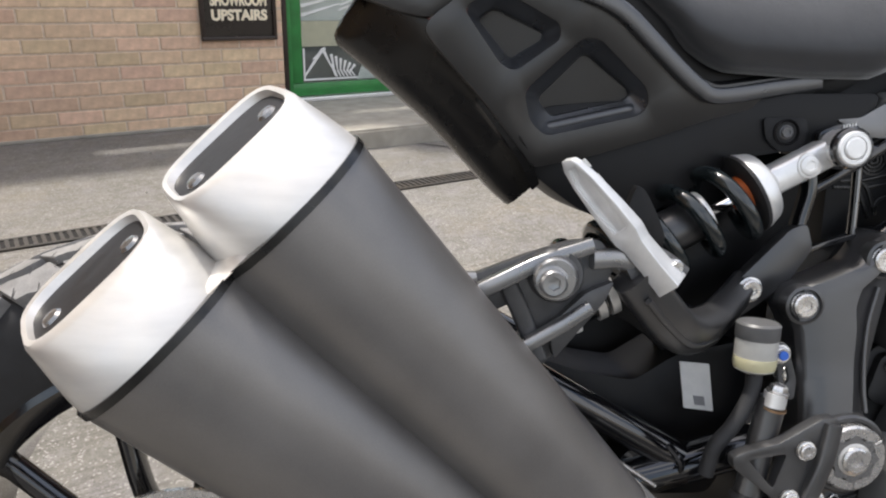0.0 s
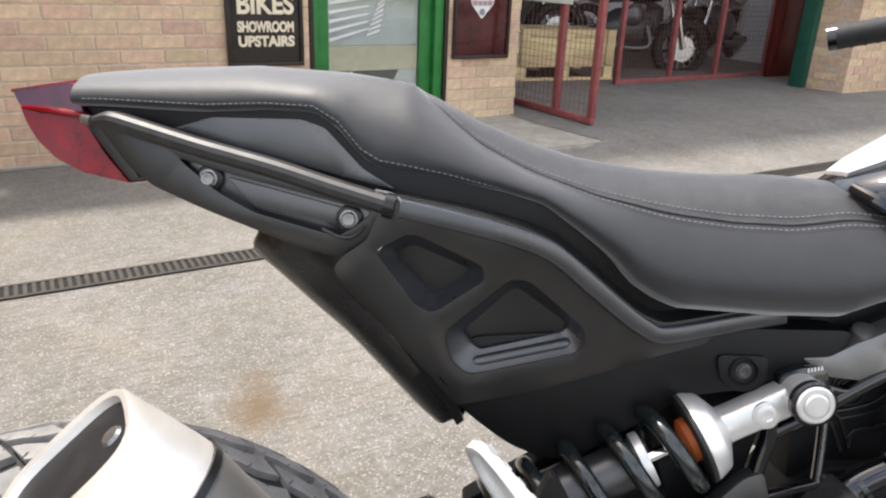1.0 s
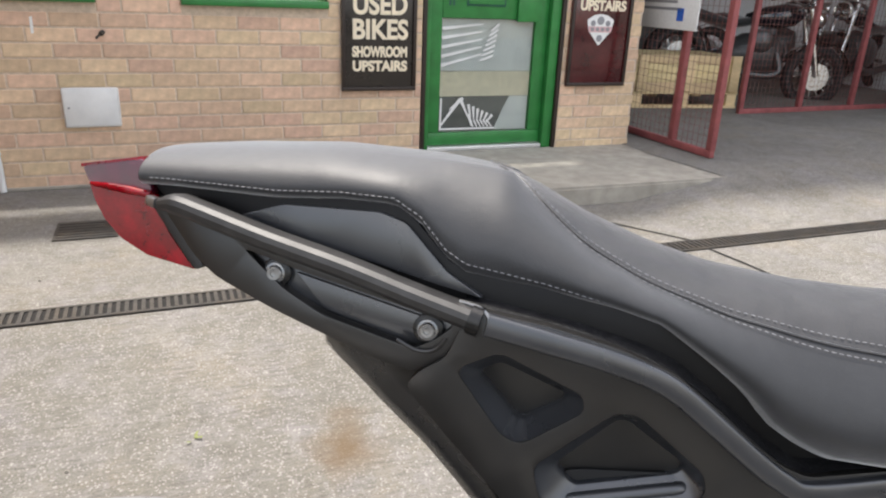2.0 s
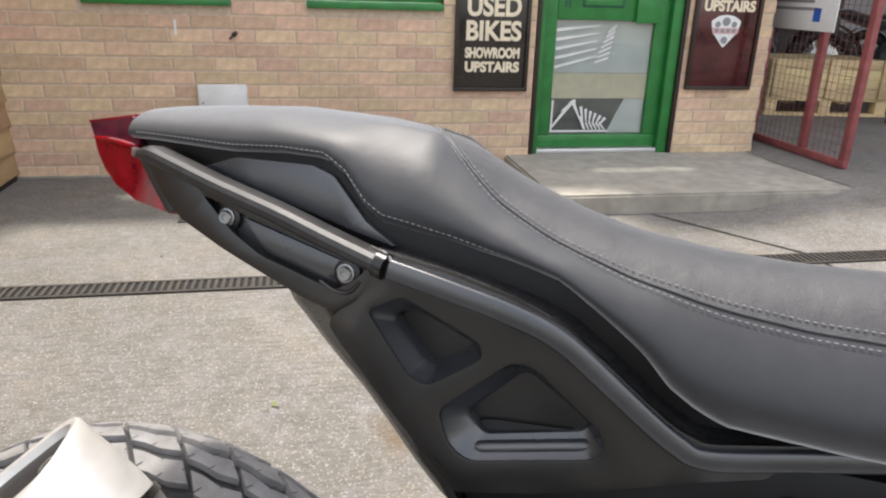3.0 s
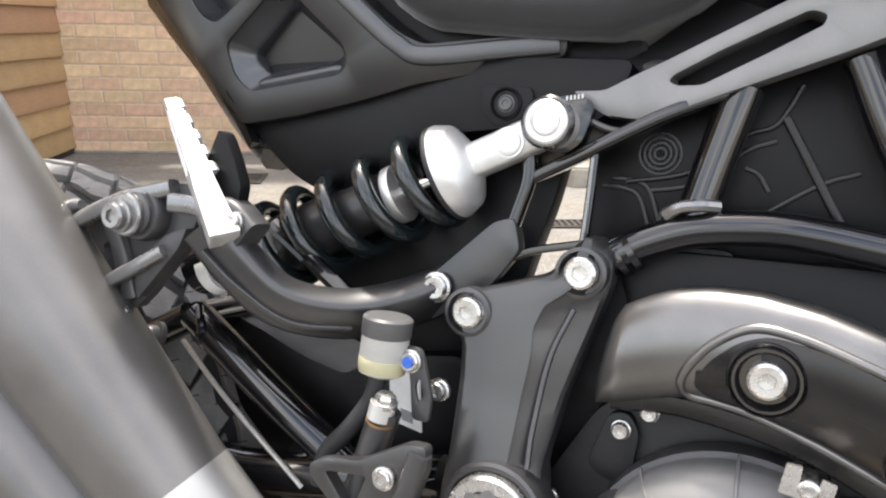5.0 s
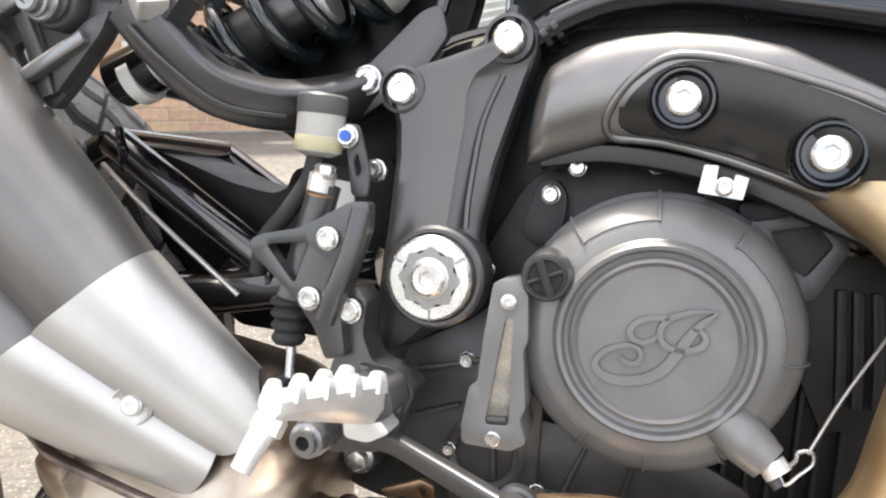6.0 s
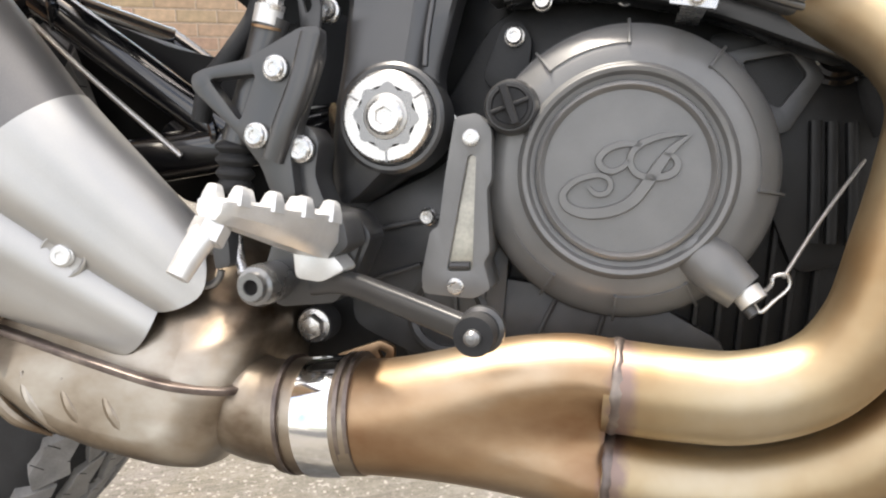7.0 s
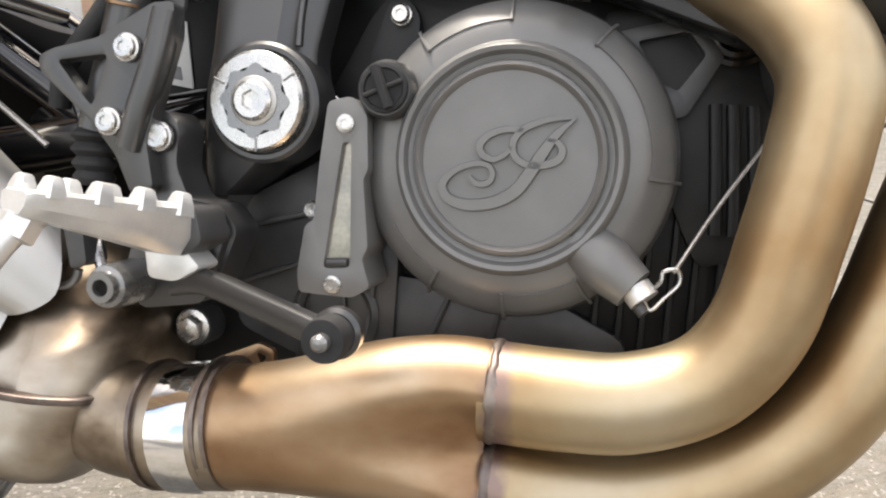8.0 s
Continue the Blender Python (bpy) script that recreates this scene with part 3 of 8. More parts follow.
for name, pts in (("slab_joint", [(2.18, 3.60), (2.62, 2.96)]), ("slab_joint", [(2.62, 2.84), (3.3, 0.6)])):
    (ax, ay), (cx, cy) = pts
    d = Vector((cx - ax, cy - ay, 0)).normalized()
    s = Vector((-d.y, d.x, 0)) * 0.007
    rows = []
    for k in range(15):
        q = Vector((ax + (cx - ax) * k / 14, ay + (cy - ay) * k / 14, 0))
        q.z = ground_z(q.y) + 0.0035
        rows.append([q - s, q + s])
    bm = loft(rows, closed=False, cap=False)
    tagged(part(name, bm, "pit"), "dark open joint between concrete slabs", "joint", "slab joints", "structure")
litter = bmesh.new()
random.seed(3)
for k in range(46):
    gx, gy = random.uniform(-1.0, 4.6), random.uniform(1.2, 4.4)
    if gx > 1.5 and gy > 3.5:
        continue
    r = random.uniform(0.002, 0.006)
    bmesh.ops.create_icosphere(litter, subdivisions=1, radius=r, matrix=Matrix.LocRotScale((gx, gy, ground_z(gy) + r * 0.4), Euler((random.random() * 3, random.random() * 3, 0)), (1.4, 1, 0.6)))
tagged(part("grit", litter, "step"), "loose grit scattered on the concrete", "grit", kind="stuff")

# timber-clad wall at the left
fence = solid("wall_timber", [((-1.40, 0.6, -0.2), (-1.165, WALL + 0.2, 3.0))], "brown", "overlapping cedar weatherboards on a side wall", "wall")
board_bm = bmesh.new()
pts = [(0, 0, 0), (0.030, 0, 0.0), (0.010, 0, 0.150), (0, 0, 0.150)]
loft([[(x, 0.0, z) for x, _, z in pts], [(x, 1.30, z) for x, _, z in pts]], board_bm)
finish(board_bm)
board_me = bpy.data.meshes.new("weatherboard")
board_bm.to_mesh(board_me)
board_bm.free()
board_me.materials.append(M["cedar"])
random.seed(21)
row = 0
z = 0.035
while z < 2.6:
    shift = random.uniform(-0.6, 0.0)
    y = WALL - 0.002 - 1.30
    first_y = y
    for k in range(3):
        bd = new("weatherboard", board_me)
        bd.parent = fence
        bd.location = (-1.165, y, z + random.uniform(-0.002, 0.002))
        bd.rotation_euler = (random.uniform(-0.0012, 0.0012), 0, 0)
        y -= 1.304
    z += 0.134
    row += 1
part("base_board", block((-1.165, 0.65, 0.0), (-1.150, WALL - 0.004, 0.036)), "brown", fence)

# plain unseen surfaces, added to close the place and shape its reflections
# unseen dark sheet, added so that the panels' sides reflect less ground
solid("yard_lane", [((-9, -9, -0.170), (12, -0.75, -0.153))], "unseen_dark", "unseen dark ground sheet added to darken side reflections", "road")
# added wall, kept low and pale so satin parts reflect a bright horizon
solid("wall_behind", [((-9, -9.3, -0.3), (12, -9.0, 1.5))], "closing_wall", "unseen low pale wall added behind the camera for reflections", "wall")
# unseen wall top, kept low so the seat's tail reflects sky
solid("wall_upper", [((WALL_L, WALL + 0.02, 2.45), (1.798, WALL + 0.26, 2.60))], "fascia", "unseen plain white top added to the brick wall", "wall")
solid("wall_workshop", [((1.80, WALL + 0.05, 3.0), (9.6, WALL + 0.30, 3.8))], "brown", "plain upper storey over the workshop", "wall")
solid("wall_side", [((11.8, -9.0, -0.3), (12.0, WALL, 3.2))], "closing_wall", "plain pale side wall of the yard", "wall")

# ---- the motorcycle, in its own axes: x ahead, y to its left, z up ----
bike = new("motorcycle")
bike.matrix_world = Matrix.Translation((0.8006, 0.5754, 0)) @ pose(0, 0, 0, 0, 0, -30) @ pose(0, 0, 0, -12, 0, 0)
tagged(bike, "black street motorcycle with stitched leather seat and gold exhaust, on forecourt", "motorcycle")
bike.empty_display_size = 0.1


def side_y(x, z=0.9):
    """The outer face of the tail's right side."""
    y = float(np.interp(x, [-0.66, -0.5, -0.36, -0.25, -0.137, -0.01, 0.1], [-0.080, -0.100, -0.112, -0.101, -0.088, -0.062, -0.05]))
    return y + 0.2 * max(0.0, 0.86 - z)


def on_side(bm, off=0.0):
    return bent(bm, lambda x, y, z: (x, y + side_y(x, z) + off, z))


# seat
SX = [-0.665, -0.62, -0.53, -0.48, -0.44, -0.42, -0.40, -0.385, -0.36, -0.33, -0.28, -0.245, -0.21, -0.18, -0.16, -0.14, -0.12, -0.037, 0.03, 0.085, 0.115]
S_BOT = [0.945, 0.946, 0.944, 0.947, 0.946, 0.934, 0.911, 0.902, 0.898, 0.894, 0.884, 0.874, 0.850, 0.828, 0.808, 0.796, 0.788, 0.784, 0.784, 0.807, 0.834]
TX = [-0.665, -0.63, -0.58, -0.5, -0.42, -0.38, -0.34, -0.30, -0.25, -0.2, -0.135, -0.08, -0.02, 0.04, 0.09, 0.12]
S_TOP = [0.970, 0.976, 0.981, 0.986, 0.983, 0.978, 0.964, 0.944, 0.925, 0.912, 0.904, 0.902, 0.904, 0.900, 0.880, 0.852]
MX = [-0.665, -0.5, -0.40, -0.36, -0.34, -0.3, -0.257, -0.2, -0.135, -0.077, -0.02, 0.03, 0.08, 0.12]
S_SEAM = [0.965, 0.978, 0.975, 0.972, 0.953, 0.924, 0.903, 0.885, 0.872, 0.866, 0.865, 0.872, 0.868, 0.846]
S_SEAMY = [-0.052, -0.055, -0.052, -0.046, -0.053, -0.060, -0.064, -0.066, -0.066, -0.064, -0.062, -0.060, -0.057, -0.052]


def seat_half(x):
    """Half of the seat's section at x: from the crest over the seam to the lower edge."""
    zt, zb = float(np.interp(x, TX, S_TOP)), float(np.interp(x, SX, S_BOT))
    ys, zs = float(np.interp(x, MX, S_SEAMY)), float(np.interp(x, MX, S_SEAM))
    yb = float(np.interp(x, [-0.665, -0.5, -0.385, -0.25, -0.1, 0.03, 0.12], [-0.070, -0.084, -0.092, -0.09, -0.089, -0.086, -0.076]))
    drop = zs - zb
    tuck = float(np.interp(x, [-0.40, -0.30, -0.20, 0.03, 0.10], [0.0, 0.006, 0.022, 0.022, 0.010]))
    pts = [(0, zt), (ys * 0.35, zt - 0.10 * (zt - zs)), (ys * 0.72, zt - 0.45 * (zt - zs)), (ys, zs)]
    for k, out, f in ((0.25, 0.55, 0.0), (0.5, 0.88, 0.0), (0.75, 1.04, 0.12), (0.93, 1.03, 0.55), (1.0, 0.98, 1.0)):
        pts.append((ys + (yb - ys) * out + tuck * f, zs - drop * k))
    pts += [((yb + tuck) * 0.9, zb - 0.003), (0, zb + 0.006)]
    return pts


def seat_section(x):
    h = seat_half(x)
    right = smooth_path([(x, y, z) for y, z in h[:9]], 4) + [Vector((x, *q)) for q in h[9:]]
    left = [Vector((x, -q.y, q.z)) for q in right[1:-1]]
    return right + left[::-1]


xs = list(np.concatenate([np.linspace(-0.645, -0.62, 5), np.linspace(-0.61, -0.1, 60), np.linspace(-0.09, 0.12, 20)]))
rings = [seat_section(float(x)) for x in xs]
tail_mid = Vector((xs[0], 0, 0.955))
rings = [[tail_mid + (q - tail_mid) * k + Vector((-0.004 * (1 - k), 0, 0)) for q in rings[0]] for k in (0.80, 0.96)] + rings
seat = part("seat", loft(rings), "leather", bike, "black leather seat with grey double stitching", 50)


def on_seat(x, k, off=0.0006):
    """A point on the right skin of the seat: k counts along the half section."""
    path = smooth_path([(x, y, z) for y, z in seat_half(x)[:9]], 4)
    i = min(int(k), len(path) - 2)
    return path[i].lerp(path[i + 1], k - i) + Vector((0, -off, off))


def stitches(curve, name, length=0.0031, gap=0.0046, w=0.00048):
    bm = bmesh.new()
    acc, last = 0.0, None
    for q in curve:
        if last is not None:
            d = q - last
            acc += d.length
            if acc >= gap and d.length > 0:
                t = d.normalized()
                tube([q - t * length / 2, q, q + t * length / 2], [w * 0.6, w, w * 0.6], 6, 1, bm)
                acc = 0.0
        last = q
    return part(name, bm, "thread", seat, "grey stitching")


def seam_line(dk, dx, off, n=24):
    """From the crest of the seat in a long curve down to the side seam, then along it."""
    knots = [(-0.374 + dx, 0.0), (-0.369 + dx, 4.0), (-0.356 + dx * 0.9, 8.2 + 0.3 * dk), (-0.334 + dx * 0.6, 11.0 + 0.7 * dk), (-0.305 + dx * 0.2, 12.1 + dk)]
    knots += [(float(x), 12.3 + dk) for x in np.linspace(-0.27, 0.072, 15)]
    return smooth_path([on_seat(x, k, off) for x, k in knots], n)


def mirrored(path):
    return [Vector((q.x, -q.y, q.z)) for q in path]


for dk, dx in ((-1.0, 0.0075), (1.0, -0.0075)):
    stitches(seam_line(dk, dx, 0.0012), "stitching")
    stitches(mirrored(seam_line(dk, dx, 0.0012)), "stitching")
edge_x = np.linspace(-0.638, -0.19, 840)
stitches([on_seat(float(x), 28.6, 0.0014) for x in edge_x], "stitching")
welt = seam_line(0.0, 0.0, 0.0003, 5)
part("piping", tube(welt, 0.0012, 6, 1, smooth=False), "leather_top", seat)
part("piping", tube(mirrored(welt), 0.0012, 6, 1, smooth=False), "leather_top", seat)

# the darker, grippy top between the seams
SEAM_X = [-0.3735, -0.369, -0.356, -0.334, -0.305, -0.27, 0.118]
SEAM_K = [0.0, 4.0, 8.2, 11.0, 12.1, 12.3, 12.3]
rows = []
for x in np.concatenate([np.linspace(-0.373, -0.30, 16), np.linspace(-0.29, 0.11, 34)]):
    kk = float(np.interp(x, SEAM_X, SEAM_K))
    half = [on_seat(float(x), kk * i / 10, 0.0004) for i in range(11)]
    half[0] = Vector((half[0].x, 0.0, half[0].z))
    rows.append([Vector((q.x, -q.y, q.z)) for q in half[:0:-1]] + half)
part("seat_top", loft(rows, closed=False, cap=False), "leather_top", seat, "matt dark grippy seat top", 50)

# cowl under the seat and the stippled ledge beside it
low = [(-0.640, 0.944), (-0.53, 0.95), (-0.44, 0.95), (-0.395, 0.905), (-0.33, 0.896), (-0.245, 0.876), (-0.18, 0.83), (-0.13, 0.79), (-0.02, 0.785), (0.05, 0.79),
       (0.05, 0.765), (-0.13, 0.755), (-0.17, 0.78), (-0.21, 0.81), (-0.245, 0.835), (-0.33, 0.857), (-0.43, 0.875), (-0.55, 0.905), (-0.62, 0.925)]
part("tail_cowl", on_side(plate(low, 0.0, 0.02, r=0.006), 0.022), "deep", bike, "satin black tail cowl")
ledge = [Vector((x, side_y(x, z) + 0.006, z + 0.003)) for x, z in ((-0.385, 0.876), (-0.36, 0.872), (-0.30, 0.862), (-0.245, 0.846), (-0.21, 0.824), (-0.175, 0.795), (-0.15, 0.778), (-0.125, 0.770), (-0.05, 0.781))]
path = smooth_path(ledge, 5)
part("seat_ledge", loft([[q, q + Vector((0.004, 0.036, 0.012)), q + Vector((0.004, 0.040, 0.000)), q + Vector((0, 0.004, -0.008))] for q in path]), "stipple", bike, "stippled black plastic ledge")
cowl_in = [(-0.560, 0.926), (-0.525, 0.937), (-0.45, 0.938), (-0.43, 0.932), (-0.398, 0.900), (-0.37, 0.884), (-0.41, 0.892), (-0.50, 0.912)]
part("cowl_inset", on_side(plate(cowl_in, 0.0, 0.01, r=0.004), 0.016), "plastic_grey", bike, "grey inset in the tail cowl")

# grab rail
rail_pts = [(-0.620, 0.930), (-0.605, 0.931), (-0.58, 0.925), (-0.53, 0.912), (-0.47, 0.898), (-0.42, 0.884), (-0.378, 0.873)]
rings = []
RAIL_CUT = ((0.013, 0.0075), (0.002, 0.0080), (-0.0040, 0.0070), (-0.0075, 0.0040), (-0.0085, 0.0), (-0.0070, -0.0045), (-0.0035, -0.0075), (0.013, -0.0075))
for q, t, u, v in frames_along(smooth_path([(x, side_y(x) - 0.001, z) for x, z in rail_pts], 6)):
    k = float(np.interp(q.x, [-0.620, -0.606, -0.378], [0.55, 1.0, 1.0]))
    rings.append([q + Vector((0, dy * k, 0)) + (v if v.z > 0 else -v) * dz * k for dy, dz in RAIL_CUT])
rail = part("grab_rail", loft(rings), "rail", bike, "glossy dark grey grab rail", 28)
part("rail_collar", tube([(-0.378, side_y(-0.378), 0.873), (-0.370, side_y(-0.37), 0.871)], 0.0105, 14), "plastic", rail)
# lip strip in brighter metal, which paints the collar's silver highlight
part("rail_lip", tube([(-0.386, side_y(-0.386) + 0.003, 0.8835), (-0.3735, side_y(-0.3735) + 0.000, 0.8815), (-0.3655, side_y(-0.365) - 0.002, 0.8765), (-0.3650, side_y(-0.365) - 0.003, 0.8690)], 0.0016, 8), "gun", rail)
part("rail_tip", box_bar([(-0.632, side_y(-0.632) + 0.006, 0.9312), (-0.627, side_y(-0.627) + 0.003, 0.9306), (-0.622, side_y(-0.622) + 0.001, 0.9300)], 0.008, 0.008), "gun", rail, "bright end of the rail")

# tail plate with its recess and two torx screws
tail_outer = [(-0.619, 0.926), (-0.592, 0.893), (-0.573, 0.879), (-0.53, 0.862), (-0.485, 0.846), (-0.443, 0.831), (-0.417, 0.826), (-0.390, 0.843), (-0.370, 0.868), (-0.47, 0.893), (-0.58, 0.922)]
tail_hole = [(-0.551, 0.903), (-0.507, 0.892), (-0.388, 0.866), (-0.402, 0.853), (-0.418, 0.844), (-0.486, 0.861), (-0.518, 0.877)]
tail_plate = part("tail_side_panel", on_side(plate(tail_outer, 0.0, 0.012, [tail_hole], bevel=0.003, r=0.006), 0.004), "panel", bike, "satin dark grey tail panel")
inner_hole = [(-0.556, 0.906), (-0.38, 0.866), (-0.418, 0.838), (-0.522, 0.872)]
part("recess", on_side(plate(inner_hole, 0.0, 0.006, r=0.003), 0.015), "plastic_grey", tail_plate, "grey recessed panel")
tray = [(-0.512, 0.889), (-0.398, 0.864), (-0.405, 0.854), (-0.42, 0.848), (-0.486, 0.864)]
part("tray", on_side(plate(tray, 0.0, 0.006, r=0.004), 0.011), "plastic_grey", tail_plate)
for bx, bz in ((-0.526, 0.887), (-0.408, 0.859)):
    part("screw_boss", lathe([(0.0115, -0.010), (0.011, 0.002), (0.009, 0.003)], (bx, side_y(bx) + 0.012, bz)), "plastic", tail_plate)
    bolt((bx, side_y(bx) + 0.008, bz), 0.0060, tail_plate, "gun", h=0.004, flange=1.25)
lip = [(-0.4295, 0.8500), (-0.4149, 0.8440), (-0.4029, 0.8454), (-0.3936, 0.8554)]
part("panel_lip", tube([(x, side_y(x) + 0.006, z) for x, z in lip], 0.0018, 8), "panel", tail_plate)

part("tail_bezel", on_side(plate([(-0.632, 0.927), (-0.620, 0.930), (-0.586, 0.884), (-0.594, 0.881), (-0.612, 0.902)], 0.0, 0.012, r=0.003), 0.009), "rail", tail_plate)

# side panel with two windows
panel_outer = [(-0.378, 0.880), (-0.322, 0.872), (-0.273, 0.860), (-0.235, 0.845), (-0.202, 0.820), (-0.174, 0.797), (-0.151, 0.780), (-0.13, 0.772), (-0.062, 0.782), (-0.01, 0.788),
               (-0.01, 0.770), (-0.06, 0.757), (-0.134, 0.739), (-0.19, 0.720), (-0.25, 0.703), (-0.312, 0.690), (-0.330, 0.712), (-0.354, 0.741), (-0.385, 0.774), (-0.411, 0.802), (-0.422, 0.816), (-0.413, 0.828), (-0.393, 0.842)]
W1_OUT = [(-0.386, 0.834), (-0.356, 0.851), (-0.296, 0.823), (-0.294, 0.810), (-0.336, 0.780), (-0.350, 0.786)]
W1_IN = [(-0.371, 0.828), (-0.355, 0.838), (-0.307, 0.817), (-0.309, 0.811), (-0.337, 0.794), (-0.342, 0.797)]
W2_OUT = [(-0.326, 0.762), (-0.272, 0.812), (-0.256, 0.811), (-0.204, 0.768), (-0.200, 0.752), (-0.208, 0.742), (-0.302, 0.721), (-0.318, 0.734)]
W2_IN = [(-0.309, 0.757), (-0.268, 0.798), (-0.260, 0.799), (-0.217, 0.768), (-0.215, 0.762), (-0.220, 0.758), (-0.292, 0.741), (-0.298, 0.745)]
panel = part("side_panel", on_side(plate(panel_outer, 0.0, 0.012, [W1_OUT, W2_OUT], bevel=0.004, r=0.007), 0.0), "panel", bike, "satin dark grey side panel with two windows")
for out, inn in ((W1_OUT, W1_IN), (W2_OUT, W2_IN)):
    ro, ri = rounded(out, 0.009), rounded(inn, 0.006)
    rings = []
    for f, y in ((0.0, 0.001), (0.10, 0.0035), (0.45, 0.010), (0.80, 0.0165), (0.94, 0.0185), (1.0, 0.0215), (1.0, 0.050)):
        rings.append([(x + (a - x) * f, y, z + (c - z) * f) for (x, z), (a, c) in zip(ro, ri)])
    part("window_surround", on_side(loft(rings, cap=False), 0.001), "plastic_grey", panel)
    x0, x1 = min(x for x, z in inn), max(x for x, z in inn)
    slope = lambda x, y, z: (x, y + 0.008 * (x1 - x) / (x1 - x0), z)
    part("window_back", on_side(bent(plate([(x, z) for x, z in inn], 0.024, 0.032, r=0.006, bevel=0), slope)), "panel", panel)
rim_pts = [(-0.366, 0.871), (-0.322, 0.862), (-0.273, 0.850), (-0.238, 0.836), (-0.204, 0.810), (-0.174, 0.786), (-0.151, 0.770), (-0.128, 0.762), (-0.062, 0.772), (-0.015, 0.779)]
part("panel_rim", box_bar([(x, side_y(x, z) - 0.002, z) for x, z in rim_pts], 0.012, 0.016), "plastic_grey", panel, "satin grey rim")
a, c = [Vector(W2_OUT[i] + (0,)).lerp(Vector(W2_IN[i] + (0,)), 0.42) for i in (6, 5)]
pts = [a.lerp(c, k) for k in (0.0, 0.06, 0.25, 0.5, 0.75, 0.94, 1.0)]
part("panel_ridge", tube([(q.x, side_y(q.x, q.y) + 0.0132 + (0.002 if n in (0, 6) else 0.0), q.y) for n, q in enumerate(pts)], 0.0055, 14), "plastic_grey", panel)

# undertail fender and the dark pan below
ft = [(-0.508, 0.812), (-0.480, 0.790), (-0.445, 0.760), (-0.420, 0.739), (-0.395, 0.714), (-0.370, 0.688), (-0.347, 0.664), (-0.328, 0.647)]
fpath = smooth_path([(x, 0, z) for x, z in ft], 5)
FENDER = ((-1.45, 0.080), (-1.36, 0.060), (-1.10, 0.040), (-0.86, 0.022), (-0.6, 0.009), (-0.3, 0.002), (0.3, 0.001), (0.6, 0.006), (0.85, 0.016), (1.0, 0.034), (1.02, 0.052), (1.0, 0.080))
rings = []
for q, t, u, v in frames_along(fpath):
    nrm = Vector((-t.z, 0, t.x))
    nrm = nrm if nrm.z > 0 else -nrm
    k = float(np.interp(q.x, [-0.508, -0.498, -0.46, -0.365, -0.328], [0.036, 0.048, 0.056, 0.056, 0.046]))
    lift = float(np.interp(q.x, [-0.508, -0.40, -0.35, -0.328], [0.95, 0.75, 0.62, 0.45]))
    rings.append([q + Vector((0, y * k, 0)) + nrm * o * (lift if o > 0.045 else 1.0) for y, o in FENDER])
mid_ = sum(rings[0], Vector()) / len(rings[0])
back = (fpath[0] - fpath[1]).normalized()
rings = [[mid_ + (q - mid_) * k + back * d for q in rings[0]] for k, d in ((0.55, 0.010), (0.86, 0.007), (0.97, 0.003))] + rings
part("rear_fender", loft(rings), "plastic", bike, "black plastic undertail fender", 50)
for fx, fz in ((-0.565, 0.872), (-0.535, 0.860), (-0.518, 0.850)):
    part("fender_clip", block((fx, -0.058, fz + 0.003), (fx + 0.012, -0.035, fz + 0.012), 0.002), "plastic", bike)
pan = [(-0.338, 0.72), (-0.312, 0.686), (-0.290, 0.668), (-0.262, 0.648), (-0.232, 0.636), (-0.20, 0.634), (-0.16, 0.66), (-0.10, 0.70), (0.03, 0.72), (0.05, 0.768), (-0.13, 0.765), (-0.3, 0.75)]
part("inner_fender", plate(pan, -0.056, 0.06, r=0.012, bevel=0.008), "deep", bike, "black plastic inner fender")
pan2 = [(-0.30, 0.568), (-0.25, 0.60), (-0.20, 0.632), (-0.1, 0.72), (-0.004, 0.70), (-0.012, 0.65), (-0.024, 0.602), (-0.03, 0.575), (-0.04, 0.46), (-0.13, 0.460), (-0.155, 0.492), (-0.19, 0.520), (-0.25, 0.545), (-0.297, 0.555)]
part("battery_box", plate(pan2, -0.020, 0.008, r=0.01, bevel=0.006), "deep", bike, "black plastic battery box")
lug = part("mounting_lug", plate([(-0.076, 0.742), (-0.030, 0.742), (-0.027, 0.722), (-0.038, 0.708), (-0.058, 0.708), (-0.072, 0.720)], -0.060, -0.04, r=0.006), "deep", bike)
part("lug_ring", lathe([(0.0135, -0.004), (0.0135, 0.002), (0.0120, 0.0035), (0.0105, 0.001)], (-0.051, -0.060, 0.7275)), "deep", lug)
bolt((-0.051, -0.060, 0.7275), 0.0062, lug, "matt", h=0.004, flange=1.3)

# tail light
def lens(profile, half, mat, label):
    """A hollow-looking lens whose sides bulge a little."""
    rings = []
    c = Vector((sum(p[0] for p in profile) / len(profile), 0, sum(p[1] for p in profile) / len(profile)))
    for y, k in ((-1, 0.965), (-0.985, 0.985), (-0.93, 0.996), (-0.8, 1.0), (-0.4, 1.02), (0.4, 1.02), (0.8, 1.0), (0.93, 0.996), (0.985, 0.985), (1, 0.965)):
        rings.append([(c.x + (x - c.x) * k, y * half * (1 + 0.5 * (x + 0.66)), c.z + (z - c.z) * k) for x, z in rounded(profile, 0.003)])
    return part("lens", loft(rings), mat, tail_light, label)


